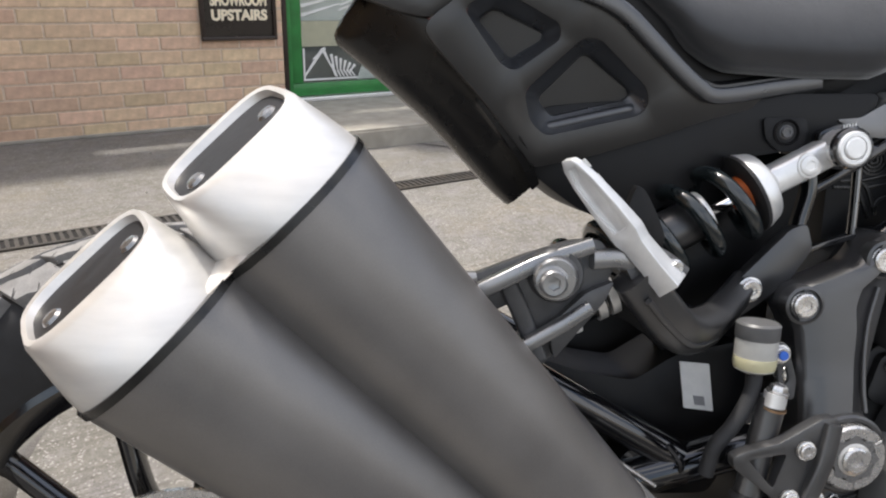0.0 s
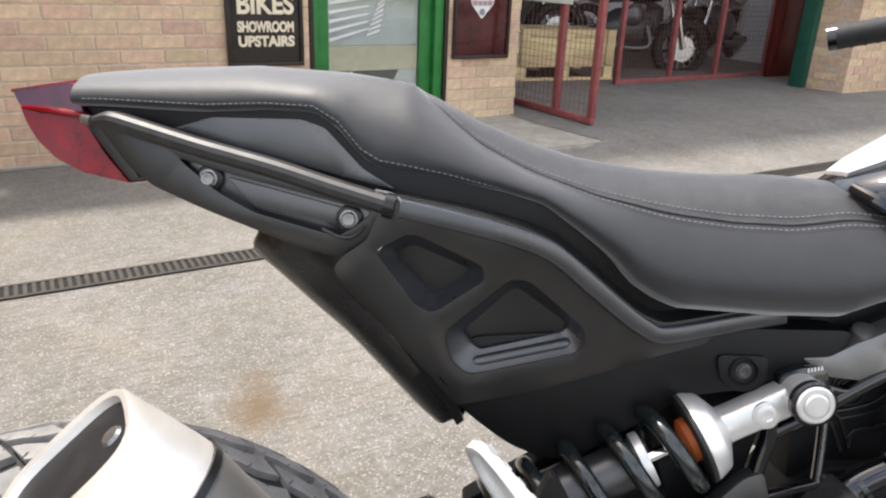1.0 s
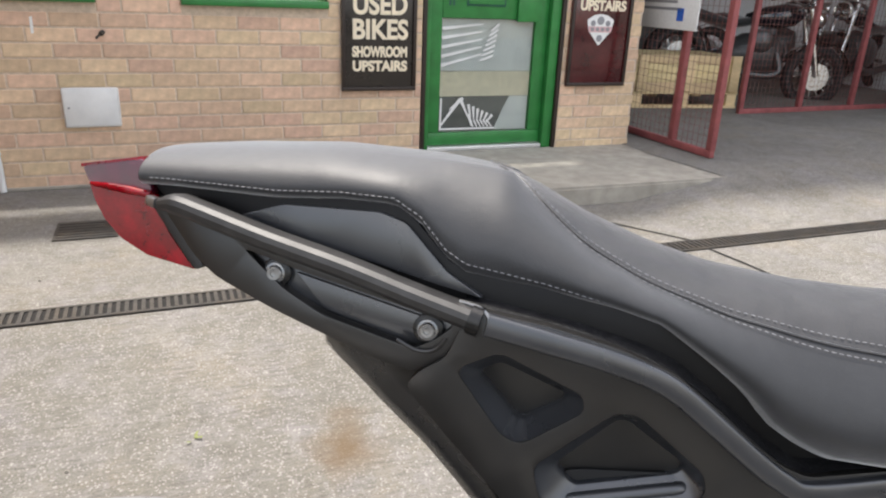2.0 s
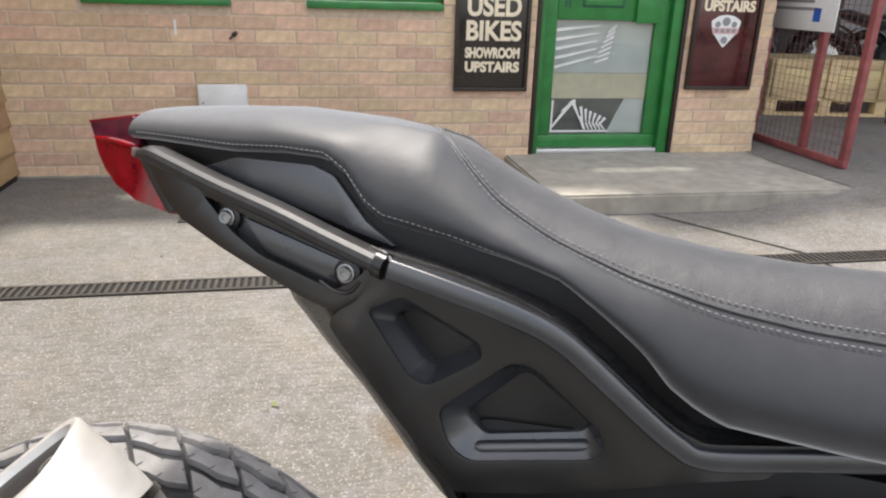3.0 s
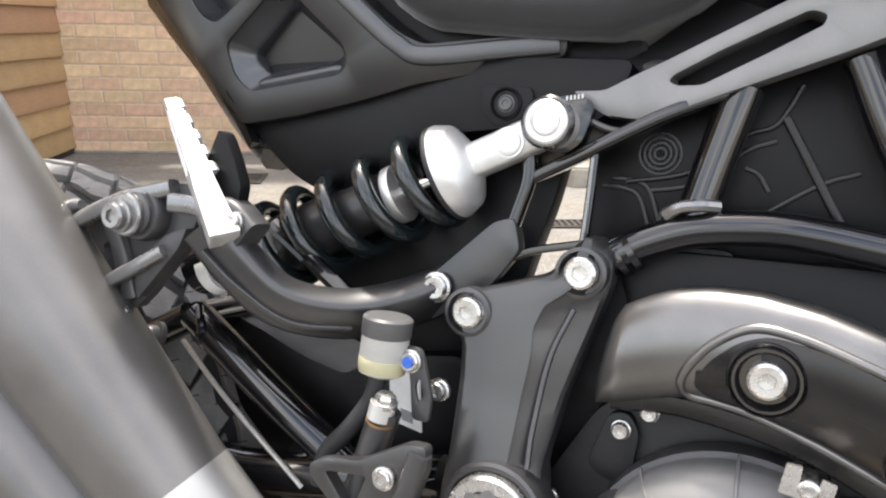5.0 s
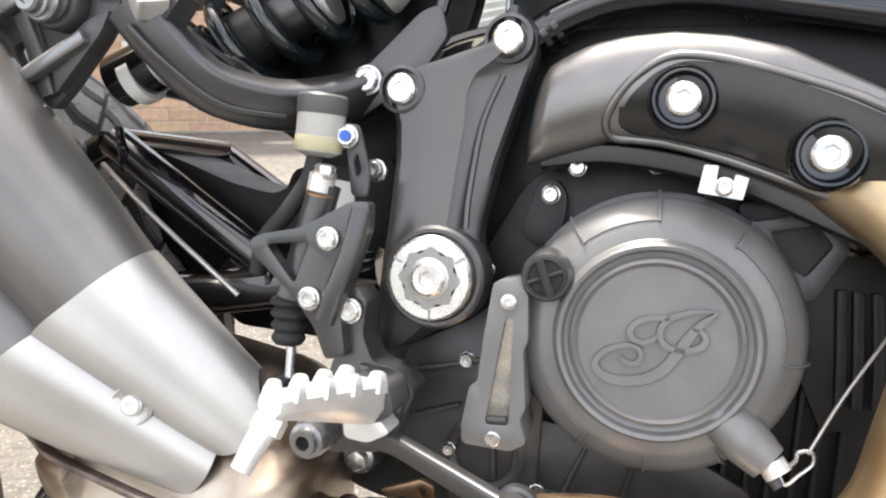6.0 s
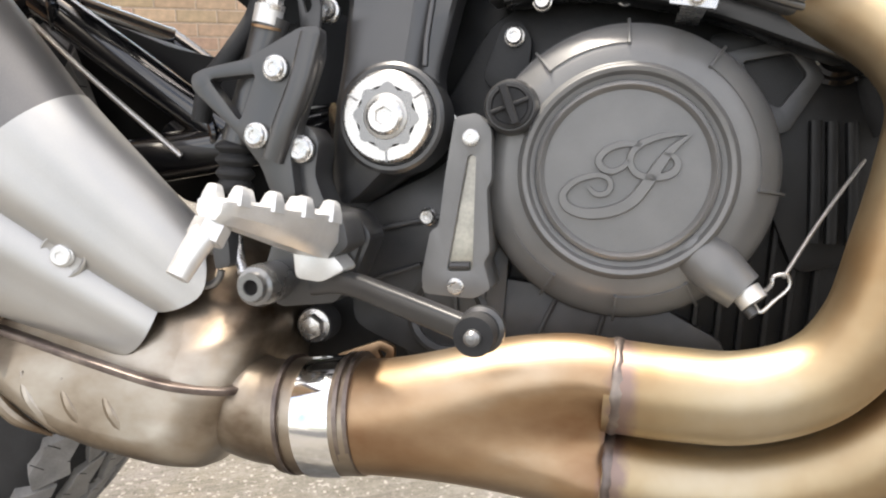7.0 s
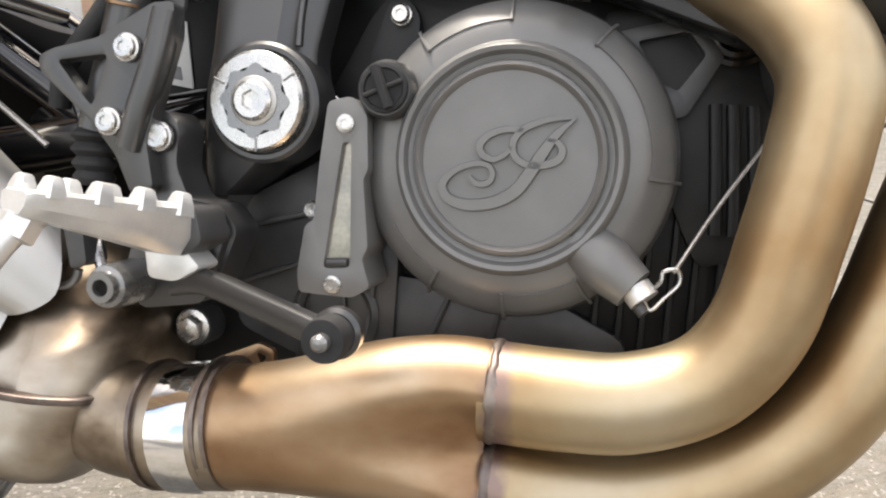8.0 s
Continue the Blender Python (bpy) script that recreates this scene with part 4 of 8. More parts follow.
tail_light = part("tail_light", plate([(-0.652, 0.940), (-0.640, 0.938), (-0.598, 0.885), (-0.606, 0.882)], -0.055, 0.055, r=0.003), "plastic", bike, "red tail light with a darker upper lens")
lens([(-0.6925, 0.9395), (-0.637, 0.9350), (-0.632, 0.922), (-0.619, 0.902), (-0.599, 0.878), (-0.640, 0.8855), (-0.664, 0.8975), (-0.6790, 0.912), (-0.688, 0.927)], 0.0655, "red_lens", "red lower lens")
lens([(-0.6985, 0.9525), (-0.6455, 0.9620), (-0.6365, 0.9352), (-0.6925, 0.9398)], 0.0650, "smoke_lens", "plum-tinted upper lens")
part("lens_cap", plate([(-0.7005, 0.9540), (-0.6445, 0.9640), (-0.6450, 0.9610), (-0.7000, 0.9515)], -0.062, 0.062, r=0.001, bevel=0.001), "red_lens", tail_light, "dark red top edge")
part("lens_edge", tube([(-0.690, -0.0648, 0.9392), (-0.672, -0.0668, 0.9382), (-0.655, -0.0678, 0.9366), (-0.637, -0.0684, 0.9345)], [0.0016, 0.0030, 0.0034, 0.0026], 10), "red_lens", tail_light)
for lx, lz, w in ((-0.668, 0.921, 0.010), (-0.650, 0.914, 0.011), (-0.630, 0.903, 0.010)):
    for sgn in (-1, 1):
        part("reflector", block((lx - w / 2, sgn * 0.052 - 0.004, lz - w / 2), (lx + w / 2, sgn * 0.052 + 0.004, lz + w / 2), 0.002), "hole", tail_light, "dark lamp pocket behind the lens")
part("lamp_core", plate([(-0.684, 0.934), (-0.642, 0.930), (-0.606, 0.886), (-0.664, 0.909)], -0.050, 0.050, r=0.003, bevel=0.002), "alu", tail_light, "silvered lamp reflector")

# rear wheel
WX, WZ, WR, WY = -0.661, 0.2345, 0.3955, -0.002
wheel = new("rear_wheel")
wheel.parent = bike
wheel.matrix_local = Matrix.Translation((WX, WY, WZ))
sec = []
for a in np.linspace(-1, 1, 17):
    ang = a * radians(78)
    sec.append((0.080 * math.sin(ang) / math.sin(radians(78)), WR - 0.010 - 0.060 * (1 - math.cos(ang))))
prof = [(-0.058, WR - 0.135), (-0.070, WR - 0.122), (-0.078, WR - 0.090)] + [(y, r) for y, r in sec] + [(0.078, WR - 0.090), (0.070, WR - 0.122), (0.058, WR - 0.135)]
rings = []
for i in range(96):
    a = 2 * math.pi * i / 96
    rings.append([(r * math.cos(a), y, r * math.sin(a)) for y, r in prof])
tyre = part("tyre", loft(rings, wrap=True), "rubber", wheel, "dusty black block-tread tyre")


def on_tyre(y, ang, lift):
    ph = math.asin(max(-0.999, min(0.999, y / 0.084)))
    r = WR - 0.012 - 0.060 * (1 - math.cos(ph)) + lift
    return Vector((r * math.sin(ang), y + lift * math.sin(ph), r * math.cos(ang)))


LUG_EDGE = [(-0.92, 0.0), (-0.5, 0.06), (0.1, -0.06), (0.5, 0.14), (0.92, 0.40)]
LUG = [(a, -0.82 + e) for a, e in LUG_EDGE] + [(a, 0.54 + e) for a, e in LUG_EDGE[::-1]]


def tread_block(y0, y1, span, skew, flip, depth=0.009):
    """One tread block near the top of the tyre: a long lug with two cut corners, its sides slightly bent."""
    rings = []
    mid_y, half = (y0 + y1) / 2, (y1 - y0) / 2
    for lift, g in ((-0.002, 1.0), (depth - 0.0010, 0.985), (depth, 0.95)):
        rings.append([on_tyre(mid_y + c * flip * half * g, (a * g + skew * c * flip) * span / 2, lift) for a, c in LUG])
    return loft(rings)


COUNT = 34
PITCH = 2 * math.pi / COUNT
ROWS_OF_TREAD = [(-0.0790, -0.0490, 1), (-0.0475, -0.0175, 1), (-0.0160, 0.0140, 1), (0.0155, 0.0455, 1), (0.0470, 0.0755, 1)]
sipes = bmesh.new()
for k, (y0, y1, flip) in enumerate(ROWS_OF_TREAD):
    first = part("tread_block", tread_block(y0, y1, PITCH, -0.5, flip), "tyre", tyre)
    for i in range(COUNT):
        ob = first if i == 0 else new("tread_block", first.data)
        ob.parent = tyre
        turn = PITCH * (i - 0.51 * k)
        ob.rotation_euler = (0, turn, 0)
        for a, c0, c1 in ((-0.50, -0.70, -0.20), (-0.15, 0.35, 0.90), (0.30, -0.95, -0.45), (0.62, 0.25, 0.70)):
            mid_y, half = (y0 + y1) / 2, (y1 - y0) / 2
            v = [sipes.verts.new(on_tyre(mid_y + c * half, turn + (a + d + 0.12 * c) * PITCH / 2, 0.0093)) for c, d in ((c0, 0.0), (c1, 0.0), (c1, 0.035), (c0, 0.035))]
            sipes.faces.new(v)
part("sipe_pattern", sipes, "rubber", tyre, "fine dark cuts in the tread")["kind"] = "stuff"
rim_prof = [(-0.056, WR - 0.134), (-0.064, WR - 0.128), (-0.066, WR - 0.136), (-0.058, WR - 0.146), (-0.045, WR - 0.158), (0.045, WR - 0.158), (0.058, WR - 0.146), (0.066, WR - 0.136), (0.064, WR - 0.128), (0.056, WR - 0.134), (0.04, WR - 0.142), (-0.04, WR - 0.142)]
rim_ob = part("rim", loft([[(r * math.cos(a), y, r * math.sin(a)) for y, r in rim_prof] for a in np.linspace(0, 2 * math.pi, 65)[:-1]], wrap=True), "gloss", wheel, "gloss black cast rim")
part("hub", lathe([(0.02, -0.09), (0.045, -0.088), (0.045, -0.05), (0.03, -0.03), (0.03, 0.03), (0.05, 0.05), (0.05, 0.08), (0.02, 0.09)], (0, 0, 0)), "matt", wheel)
spoke = part("spoke", box_bar([(0.03, -0.012, 0.012), (0.10, -0.006, 0.03), (0.17, 0.0, 0.028), (WR - 0.150, 0, 0.02)], 0.026, 0.020), "gloss", wheel)
for i in range(10):
    ob = spoke if i == 0 else new("spoke", spoke.data)
    ob.parent = wheel
    ob.rotation_euler = (0, 2 * math.pi * i / 10, 0)
part("brake_disc", lathe([(0.072, -0.003), (0.13, -0.003), (0.13, 0.003), (0.072, 0.003), (0.072, -0.003)], (0, -0.075, 0), segs=48), "steel", wheel, "drilled steel brake disc")
for i in range(5):
    a = 2 * math.pi * i / 5
    part("disc_arm", box_bar([(0.035 * math.cos(a), -0.074, 0.035 * math.sin(a)), (0.08 * math.cos(a + 0.2), -0.075, 0.08 * math.sin(a + 0.2))], 0.006, 0.018), "gloss", wheel)

# swing arm
arm = new("swing_arm")
arm.parent = bike
part("upper_tube", tube([(-0.34, -0.088, 0.500), (-0.25, -0.09, 0.448), (-0.155, -0.085, 0.392)], 0.017, 16), "gloss", arm, "gloss black tube")
part("upper_tube", tube([(-0.34, 0.09, 0.500), (-0.25, 0.09, 0.448), (-0.155, 0.085, 0.392)], 0.017, 16), "gloss", arm)
part("lower_tube", tube([(WX, -0.10, WZ), (-0.40, -0.095, 0.345), (-0.24, -0.09, 0.365), (-0.06, -0.08, 0.405)], 0.021, 16), "gloss", arm, "gloss black tube")
part("lower_tube", tube([(WX, 0.10, WZ), (-0.40, 0.095, 0.345), (-0.24, 0.09, 0.365), (-0.06, 0.08, 0.405)], 0.021, 16), "gloss", arm)
part("rear_tube", tube([(WX, -0.10, WZ + 0.01), (-0.50, -0.096, 0.40), (-0.345, -0.088, 0.497)], 0.015, 14), "gloss", arm)
part("rear_tube", tube([(WX, 0.10, WZ + 0.01), (-0.50, 0.096, 0.40), (-0.345, 0.088, 0.497)], 0.015, 14), "gloss", arm)
part("cross_tube", tube([(-0.20, -0.09, 0.385), (-0.20, 0.09, 0.385)], 0.018, 14), "gloss", arm)
part("top_cross_tube", tube([(-0.335, -0.09, 0.498), (-0.335, 0.09, 0.498)], 0.016, 14), "gloss", arm)
part("weld_bead", tube([(-0.325, -0.10, 0.512), (-0.315, -0.107, 0.492), (-0.318, -0.098, 0.473)], 0.004, 8), "gloss", arm)
part("weld_bead", tube([(-0.17, -0.10, 0.412), (-0.158, -0.105, 0.395), (-0.16, -0.10, 0.377)], 0.004, 8), "gloss", arm)
part("brake_line", tube([(-0.335, -0.108, 0.478), (-0.27, -0.112, 0.432), (-0.185, -0.108, 0.372)], 0.0026, 8), "cable", arm, "thin steel line")
part("chain", box_bar([(-0.62, 0.09, 0.40), (-0.4, 0.09, 0.43), (-0.05, 0.085, 0.45)], 0.012, 0.016), "iron", arm, "drive chain")
part("chain_guard", box_bar([(-0.62, 0.1, 0.42), (-0.4, 0.1, 0.455), (-0.1, 0.095, 0.47)], 0.02, 0.012), "plastic", arm)
part("splash_guard", plate([(-0.345, 0.500), (-0.29, 0.486), (-0.24, 0.470), (-0.19, 0.462), (-0.145, 0.490), (-0.07, 0.505), (-0.06, 0.40), (-0.10, 0.33), (-0.22, 0.33), (-0.31, 0.40), (-0.35, 0.48)], -0.045, 0.05, r=0.01), "deep", arm, "black plastic splash guard")
part("rear_cylinder", plate([(-0.03, 0.42), (-0.025, 0.50), (0.0, 0.55), (0.025, 0.60), (0.05, 0.625), (0.14, 0.63), (0.14, 0.42)], -0.035, 0.06, r=0.01, bevel=0.004), "cast_dark", bike, "black rear cylinder")
part("sprocket_cover", plate([(-0.24, 0.488), (-0.06, 0.53), (-0.06, 0.36), (-0.25, 0.38), (-0.252, 0.45)], 0.085, 0.125, r=0.01, bevel=0.004), "deep", bike, "black plastic sprocket cover")
part("cylinder_head", plate([(0.05, 0.622), (0.43, 0.640), (0.43, 0.48), (0.10, 0.48)], -0.045, 0.06, r=0.01, bevel=0.004), "deep", bike, "black finned cylinder head")
tab_l = part("label_sticker", plate([(-0.1413, 0.483), (-0.1085, 0.4795), (-0.1004, 0.4262), (-0.1336, 0.4306)], -0.0475, -0.0457, r=0.001, bevel=0), "white", arm, "white paper label")
part("label_print", plate([(-0.1244, 0.4446), (-0.1123, 0.4431), (-0.1103, 0.4328), (-0.1218, 0.4343)], -0.0485, -0.0477, r=0, bevel=0), "grey_print", tab_l)
part("canister", lathe([(0.02, -0.03), (0.024, -0.028), (0.024, 0.03), (0.02, 0.032)], (-0.283, -0.12, 0.565), (0.9, 0, 0.42)), "gloss", bike, "black reservoir canister")
part("canister_label", lathe([(0.0246, -0.010), (0.0246, 0.002)], (-0.283, -0.12, 0.560), (0.9, 0, 0.42)), "white", bike, "white printed label")
for k in (0.0, 0.012):
    part("canister_clamp", lathe([(0.0248, -0.004), (0.027, -0.004), (0.027, 0.004), (0.0248, 0.004)], (-0.262 + k, -0.12, 0.575 + k * 0.45), (0.9, 0, 0.42)), "alu", bike, "steel clamp band")
bolt((-0.345, -0.13, 0.485), 0.009, bike, "casting", axis=(-0.3, -1, 0.2), h=0.012, flange=1.4)

# shock absorber
shock = new("shock_absorber")
shock.parent = bike
S0, SD = Vector((-0.003, -0.068, 0.7125)), Vector((-0.888, 0.0, -0.460)).normalized()
def along(s):
    return S0 + SD * s
part("body", lathe([(0.012, 0.150), (0.0225, 0.152), (0.023, 0.20), (0.027, 0.225), (0.027, 0.29), (0.020, 0.30), (0.016, 0.33)], S0, SD, 28), "matt", shock, "black damper body")
part("rod", lathe([(0.0058, 0.08), (0.0058, 0.16)], S0, SD, 14), "chrome", shock)
part("bump_stop", lathe([(0.012, 0.094), (0.0205, 0.096), (0.0205, 0.110), (0.016, 0.113), (0.008, 0.114)], S0, SD, 24), "orange", shock, "orange rubber bump stop")
part("adjuster_ring", lathe([(0.010, 0.1475), (0.0255, 0.148), (0.0262, 0.150), (0.0262, 0.156), (0.0230, 0.157)], S0, SD, 28), "alu", shock)
part("top_cup", lathe([(0.0135, 0.060), (0.0150, 0.0725), (0.0160, 0.0738), (0.0350, 0.0838), (0.0364, 0.0855), (0.0412, 0.0970), (0.0412, 0.0995), (0.036, 0.1000), (0.02, 0.098)], S0, SD, 36), "alu", shock, "silver spring cup", 24)
part("cup_seal", lathe([(0.030, 0.0996), (0.0418, 0.0998), (0.0424, 0.1015), (0.0418, 0.1035), (0.030, 0.1040)], S0, SD, 36), "rubber", shock, "black rubber seal")
part("top_eye", box_bar([along(-0.006), along(0.035), along(0.075)], 0.029, 0.029), "alu", shock, "silver top mount")
part("top_bush", lathe([(0.016, -0.02), (0.0185, -0.018), (0.0185, 0.018), (0.016, 0.020), (0.016, -0.02)], S0 + Vector((0, -0.006, 0))), "alu", shock)
bolt(tuple(along(0.038) + Vector((0, -0.0150, 0))), 0.0105, shock, "alu", h=0.003)
helix = []
for i in range(5 * 28 + 1):
    u = i / 28
    s = 0.106 + 0.200 * (i / (5 * 28))
    e1, e2 = Vector((0, 1, 0)), SD.cross(Vector((0, 1, 0)))
    a = 2 * math.pi * u + 0.6
    helix.append(along(s) + (e1 * math.cos(a) + e2 * math.sin(a)) * 0.0385)
part("spring", tube(helix, 0.0080, 12, 1), "spring", shock, "gloss black coil spring")
part("lower_eye", lathe([(0.012, -0.03), (0.018, -0.028), (0.018, 0.028), (0.012, 0.03)], along(0.325)), "matt", shock)
sb = (-0.0035, -0.096, 0.7122)
part("mount_washer", lathe([(0.0205, -0.004), (0.0205, 0.002), (0.0185, 0.004), (0.013, 0.004)], sb), "gloss", shock)
part("mount_bolt", lathe([(0.0168, -0.002), (0.0168, 0.0045), (0.0152, 0.0058), (0.0120, 0.0058), (0.0116, 0.0048), (0.0110, 0.0048), (0.0106, 0.0064), (0.0090, 0.0072), (0.0005, 0.0072)], sb, segs=36), "alu", shock, "bright flanged bolt", 24)
mount = part("shock_mount", plate([(-0.022, 0.728), (-0.002, 0.736), (0.020, 0.736), (0.024, 0.722), (0.018, 0.700), (0.006, 0.690), (-0.020, 0.694)], -0.070, -0.03, r=0.006), "gloss", bike)
for i in range(5):
    part("tick_mark", block((0.002 + 0.0030 * i, -0.0715, 0.7320 + 0.0006 * i), (0.0032 + 0.0030 * i, -0.0695, 0.7355 + 0.0006 * i)), "white", mount)

# passenger peg with its bracket
ped = new("passenger_peg_bracket")
ped.parent = bike
PY = -0.195
def P2(x, z, y=0.0):
    return (x, PY + y, z)
body = [(-0.392, 0.600), (-0.336, 0.621), (-0.297, 0.633), (-0.272, 0.634), (-0.260, 0.612), (-0.266, 0.594), (-0.273, 0.580), (-0.308, 0.536), (-0.324, 0.520), (-0.347, 0.530), (-0.360, 0.540), (-0.366, 0.558), (-0.388, 0.570)]
part("bracket_body", plate(body, PY + 0.016, PY + 0.026, [[(-0.368, 0.570), (-0.342, 0.582), (-0.333, 0.556), (-0.350, 0.544)]], r=0.006, bevel=0.003), "casting", ped, "dark cast bracket")
flange = [(-0.386, 0.6045), (-0.397, 0.6015), (-0.4025, 0.5905), (-0.3985, 0.5745), (-0.3855, 0.5650), (-0.3675, 0.5565), (-0.3620, 0.5390), (-0.3470, 0.5290), (-0.3240, 0.5190)]
part("flange", tube([P2(x + 0.006, z, 0.004) for x, z in flange], [0.0045, 0.0075, 0.008, 0.008, 0.0065, 0.0055, 0.0055, 0.005, 0.004], 12, 5, flat=1.0), "gun", ped, "worn shiny cast edge")
part("bracket_bar", box_bar([P2(-0.390, 0.586, 0.006), P2(-0.362, 0.600, 0.004), P2(-0.326, 0.6165, 0.006), P2(-0.282, 0.630, 0.010)], 0.014, 0.014), "gun", ped)
part("bracket_bar", box_bar([P2(-0.282, 0.618, 0.010), P2(-0.258, 0.618, 0.012), P2(-0.235, 0.612, 0.014)], 0.016, 0.016), "gun", ped)
part("bracket_bar", box_bar([P2(-0.352, 0.596, 0.012), P2(-0.340, 0.570, 0.014), P2(-0.324, 0.530, 0.014)], 0.012, 0.016), "casting", ped)
part("bracket_bar", box_bar([P2(-0.341, 0.5435, 0.004), P2(-0.312, 0.560, 0.004), P2(-0.283, 0.578, 0.006)], 0.014, 0.012), "gun", ped)
part("bracket_web", plate([(-0.312, 0.532), (-0.270, 0.582), (-0.262, 0.600), (-0.286, 0.590), (-0.318, 0.560)], PY + 0.006, PY + 0.018, r=0.004, bevel=0.003), "casting", ped)
part("bump_rubber", lathe([(0.0235, -0.012), (0.0235, 0.000), (0.0215, 0.003), (0.0175, 0.003), (0.0175, 0.006), (0.015, 0.008)], P2(-0.3125, 0.6055, 0.004)), "casting", ped, "stepped dark collar")
part("collar_washer", lathe([(0.0180, -0.004), (0.0180, 0.004), (0.0165, 0.0055), (0.010, 0.0055)], P2(-0.316, 0.604, -0.004)), "gun", ped)
bolt(P2(-0.3195, 0.6025, -0.009), 0.0115, ped, "gun", h=0.010)
# the folded peg: a long oval dish with teeth on its front edge
PT, PB = Vector((-0.305, -0.176, 0.702)), Vector((-0.220, -0.204, 0.595))
PL = (PT - PB).normalized()
PN = Vector((-0.590, -0.755, -0.255))
PN = (PN - PL * PN.dot(PL)).normalized()
PW = PN.cross(PL)
PW = PW if PW.x > 0 else -PW
LEN = (PT - PB).length
peg_half = [(0.0, 0.010), (0.18, 0.009), (0.34, 0.0095), (0.40, 0.0125), (0.60, 0.0122), (0.82, 0.0100), (0.94, 0.0072), (1.0, 0.0030)]
outline = [(-w, k * LEN) for k, w in peg_half]
for k in np.linspace(0.97, 0.42, 15):
    w = float(np.interp(k, [a for a, _ in peg_half], [c for _, c in peg_half]))
    outline.append((w, k * LEN))
outline += [(0.0095, 0.34 * LEN), (0.009, 0.18 * LEN), (0.010, 0.0)]
dish = [(-0.0070, 0.46 * LEN), (-0.0082, 0.60 * LEN), (-0.0074, 0.82 * LEN), (-0.003, 0.93 * LEN), (0.003, 0.93 * LEN), (0.0074, 0.82 * LEN), (0.0082, 0.60 * LEN), (0.0070, 0.46 * LEN)]


def on_peg(x, y, z):
    if y > 0:
        y *= 0.75 + 1.7 * max(0.0, 1 - z / LEN) ** 1.2
    return PB + PW * x - PN * y + PL * z


peg_bm = bent(plate(outline, 0.0, 0.008, r=0.0012, bevel=0.0015), on_peg)
for i in range(5):
    z0 = (0.44 + 0.115 * i) * LEN
    loft([[on_peg(x * k, y, z0 + dz * k) for x, dz in ((-0.0105, -0.0045), (0.0105, -0.0045), (0.0105, 0.0045), (-0.0105, 0.0045))] for y, k in ((0.0070, 1.0), (0.0105, 0.92), (0.0125, 0.6))], peg_bm)
part("peg", peg_bm, "alu", ped, "folded bare aluminium peg with teeth")
part("peg_rim", bent(plate(outline, -0.0035, 0.0006, [dish], r=0.0012, bevel=0.001), on_peg), "alu", ped)
part("peg_clevis", box_bar([P2(-0.250, 0.605, 0.018), P2(-0.228, 0.615, 0.018), P2(-0.205, 0.60, 0.018)], 0.026, 0.028), "casting", ped)
bolt(P2(-0.212, 0.612, 0.004), 0.006, ped, "steel", h=0.006)
part("heel_fin", plate([(-0.2440, 0.6800), (-0.2395, 0.6785), (-0.2355, 0.6740), (-0.2255, 0.6560), (-0.2180, 0.6380), (-0.2200, 0.6240), (-0.2385, 0.6230), (-0.2560, 0.6440), (-0.2545, 0.6530), (-0.2490, 0.6680)], PY + 0.014, PY + 0.026, r=0.003, bevel=0.005), "deep", ped)

# subframe arm that carries the bracket
part("subframe_arm", box_bar([(-0.245, -0.185, 0.605), (-0.222, -0.175, 0.578), (-0.190, -0.155, 0.548), (-0.150, -0.120, 0.540), (-0.115, -0.085, 0.550), (-0.085, -0.060, 0.566)], 0.030, 0.040), "matt", bike, "satin black cast subframe arm")
part("arm_web", plate([(-0.172, 0.528), (-0.1216, 0.5512), (-0.0828, 0.5911), (-0.045, 0.630), (-0.028, 0.636), (-0.020, 0.610), (-0.0413, 0.5774), (-0.0685, 0.5556), (-0.09, 0.54), (-0.13, 0.520)], -0.074, -0.058, r=0.006, bevel=0.003), "matt", bike, "satin black gusset plate")
part("arm_rib", box_bar([(-0.236, -0.199, 0.585), (-0.212, -0.185, 0.560), (-0.178, -0.160, 0.534), (-0.14, -0.125, 0.530)], 0.006, 0.006), "matt", bike)
bolt((-0.087, -0.080, 0.569), 0.0108, bike, "steel", h=0.007)
part("rod", tube([(-0.245, -0.1, 0.602), (-0.2, -0.1, 0.575), (-0.15, -0.1, 0.545)], 0.008, 10), "gloss", bike)

# frame plate round the swing-arm pivot
def plate_y(x, y, z):
    return (x, y + float(np.interp(z, [0.34, 0.42, 0.50, 0.62], [0.014, 0.0, 0.014, 0.028])), z)
FP_Z = [0.346, 0.356, 0.370, 0.390, 0.412, 0.450, 0.504, 0.535, 0.556, 0.574, 0.586, 0.598, 0.612, 0.622, 0.629]
FP_L = [-0.046, -0.052, -0.0515, -0.050, -0.047, -0.045, -0.0465, -0.050, -0.0615, -0.052, -0.018, 0.012, 0.023, 0.029, 0.036]
FP_R = [-0.030, -0.012, 0.006, 0.031, 0.036, 0.028, 0.036, 0.0435, 0.049, 0.0535, 0.0565, 0.0585, 0.0575, 0.0535, 0.045]
rings = []
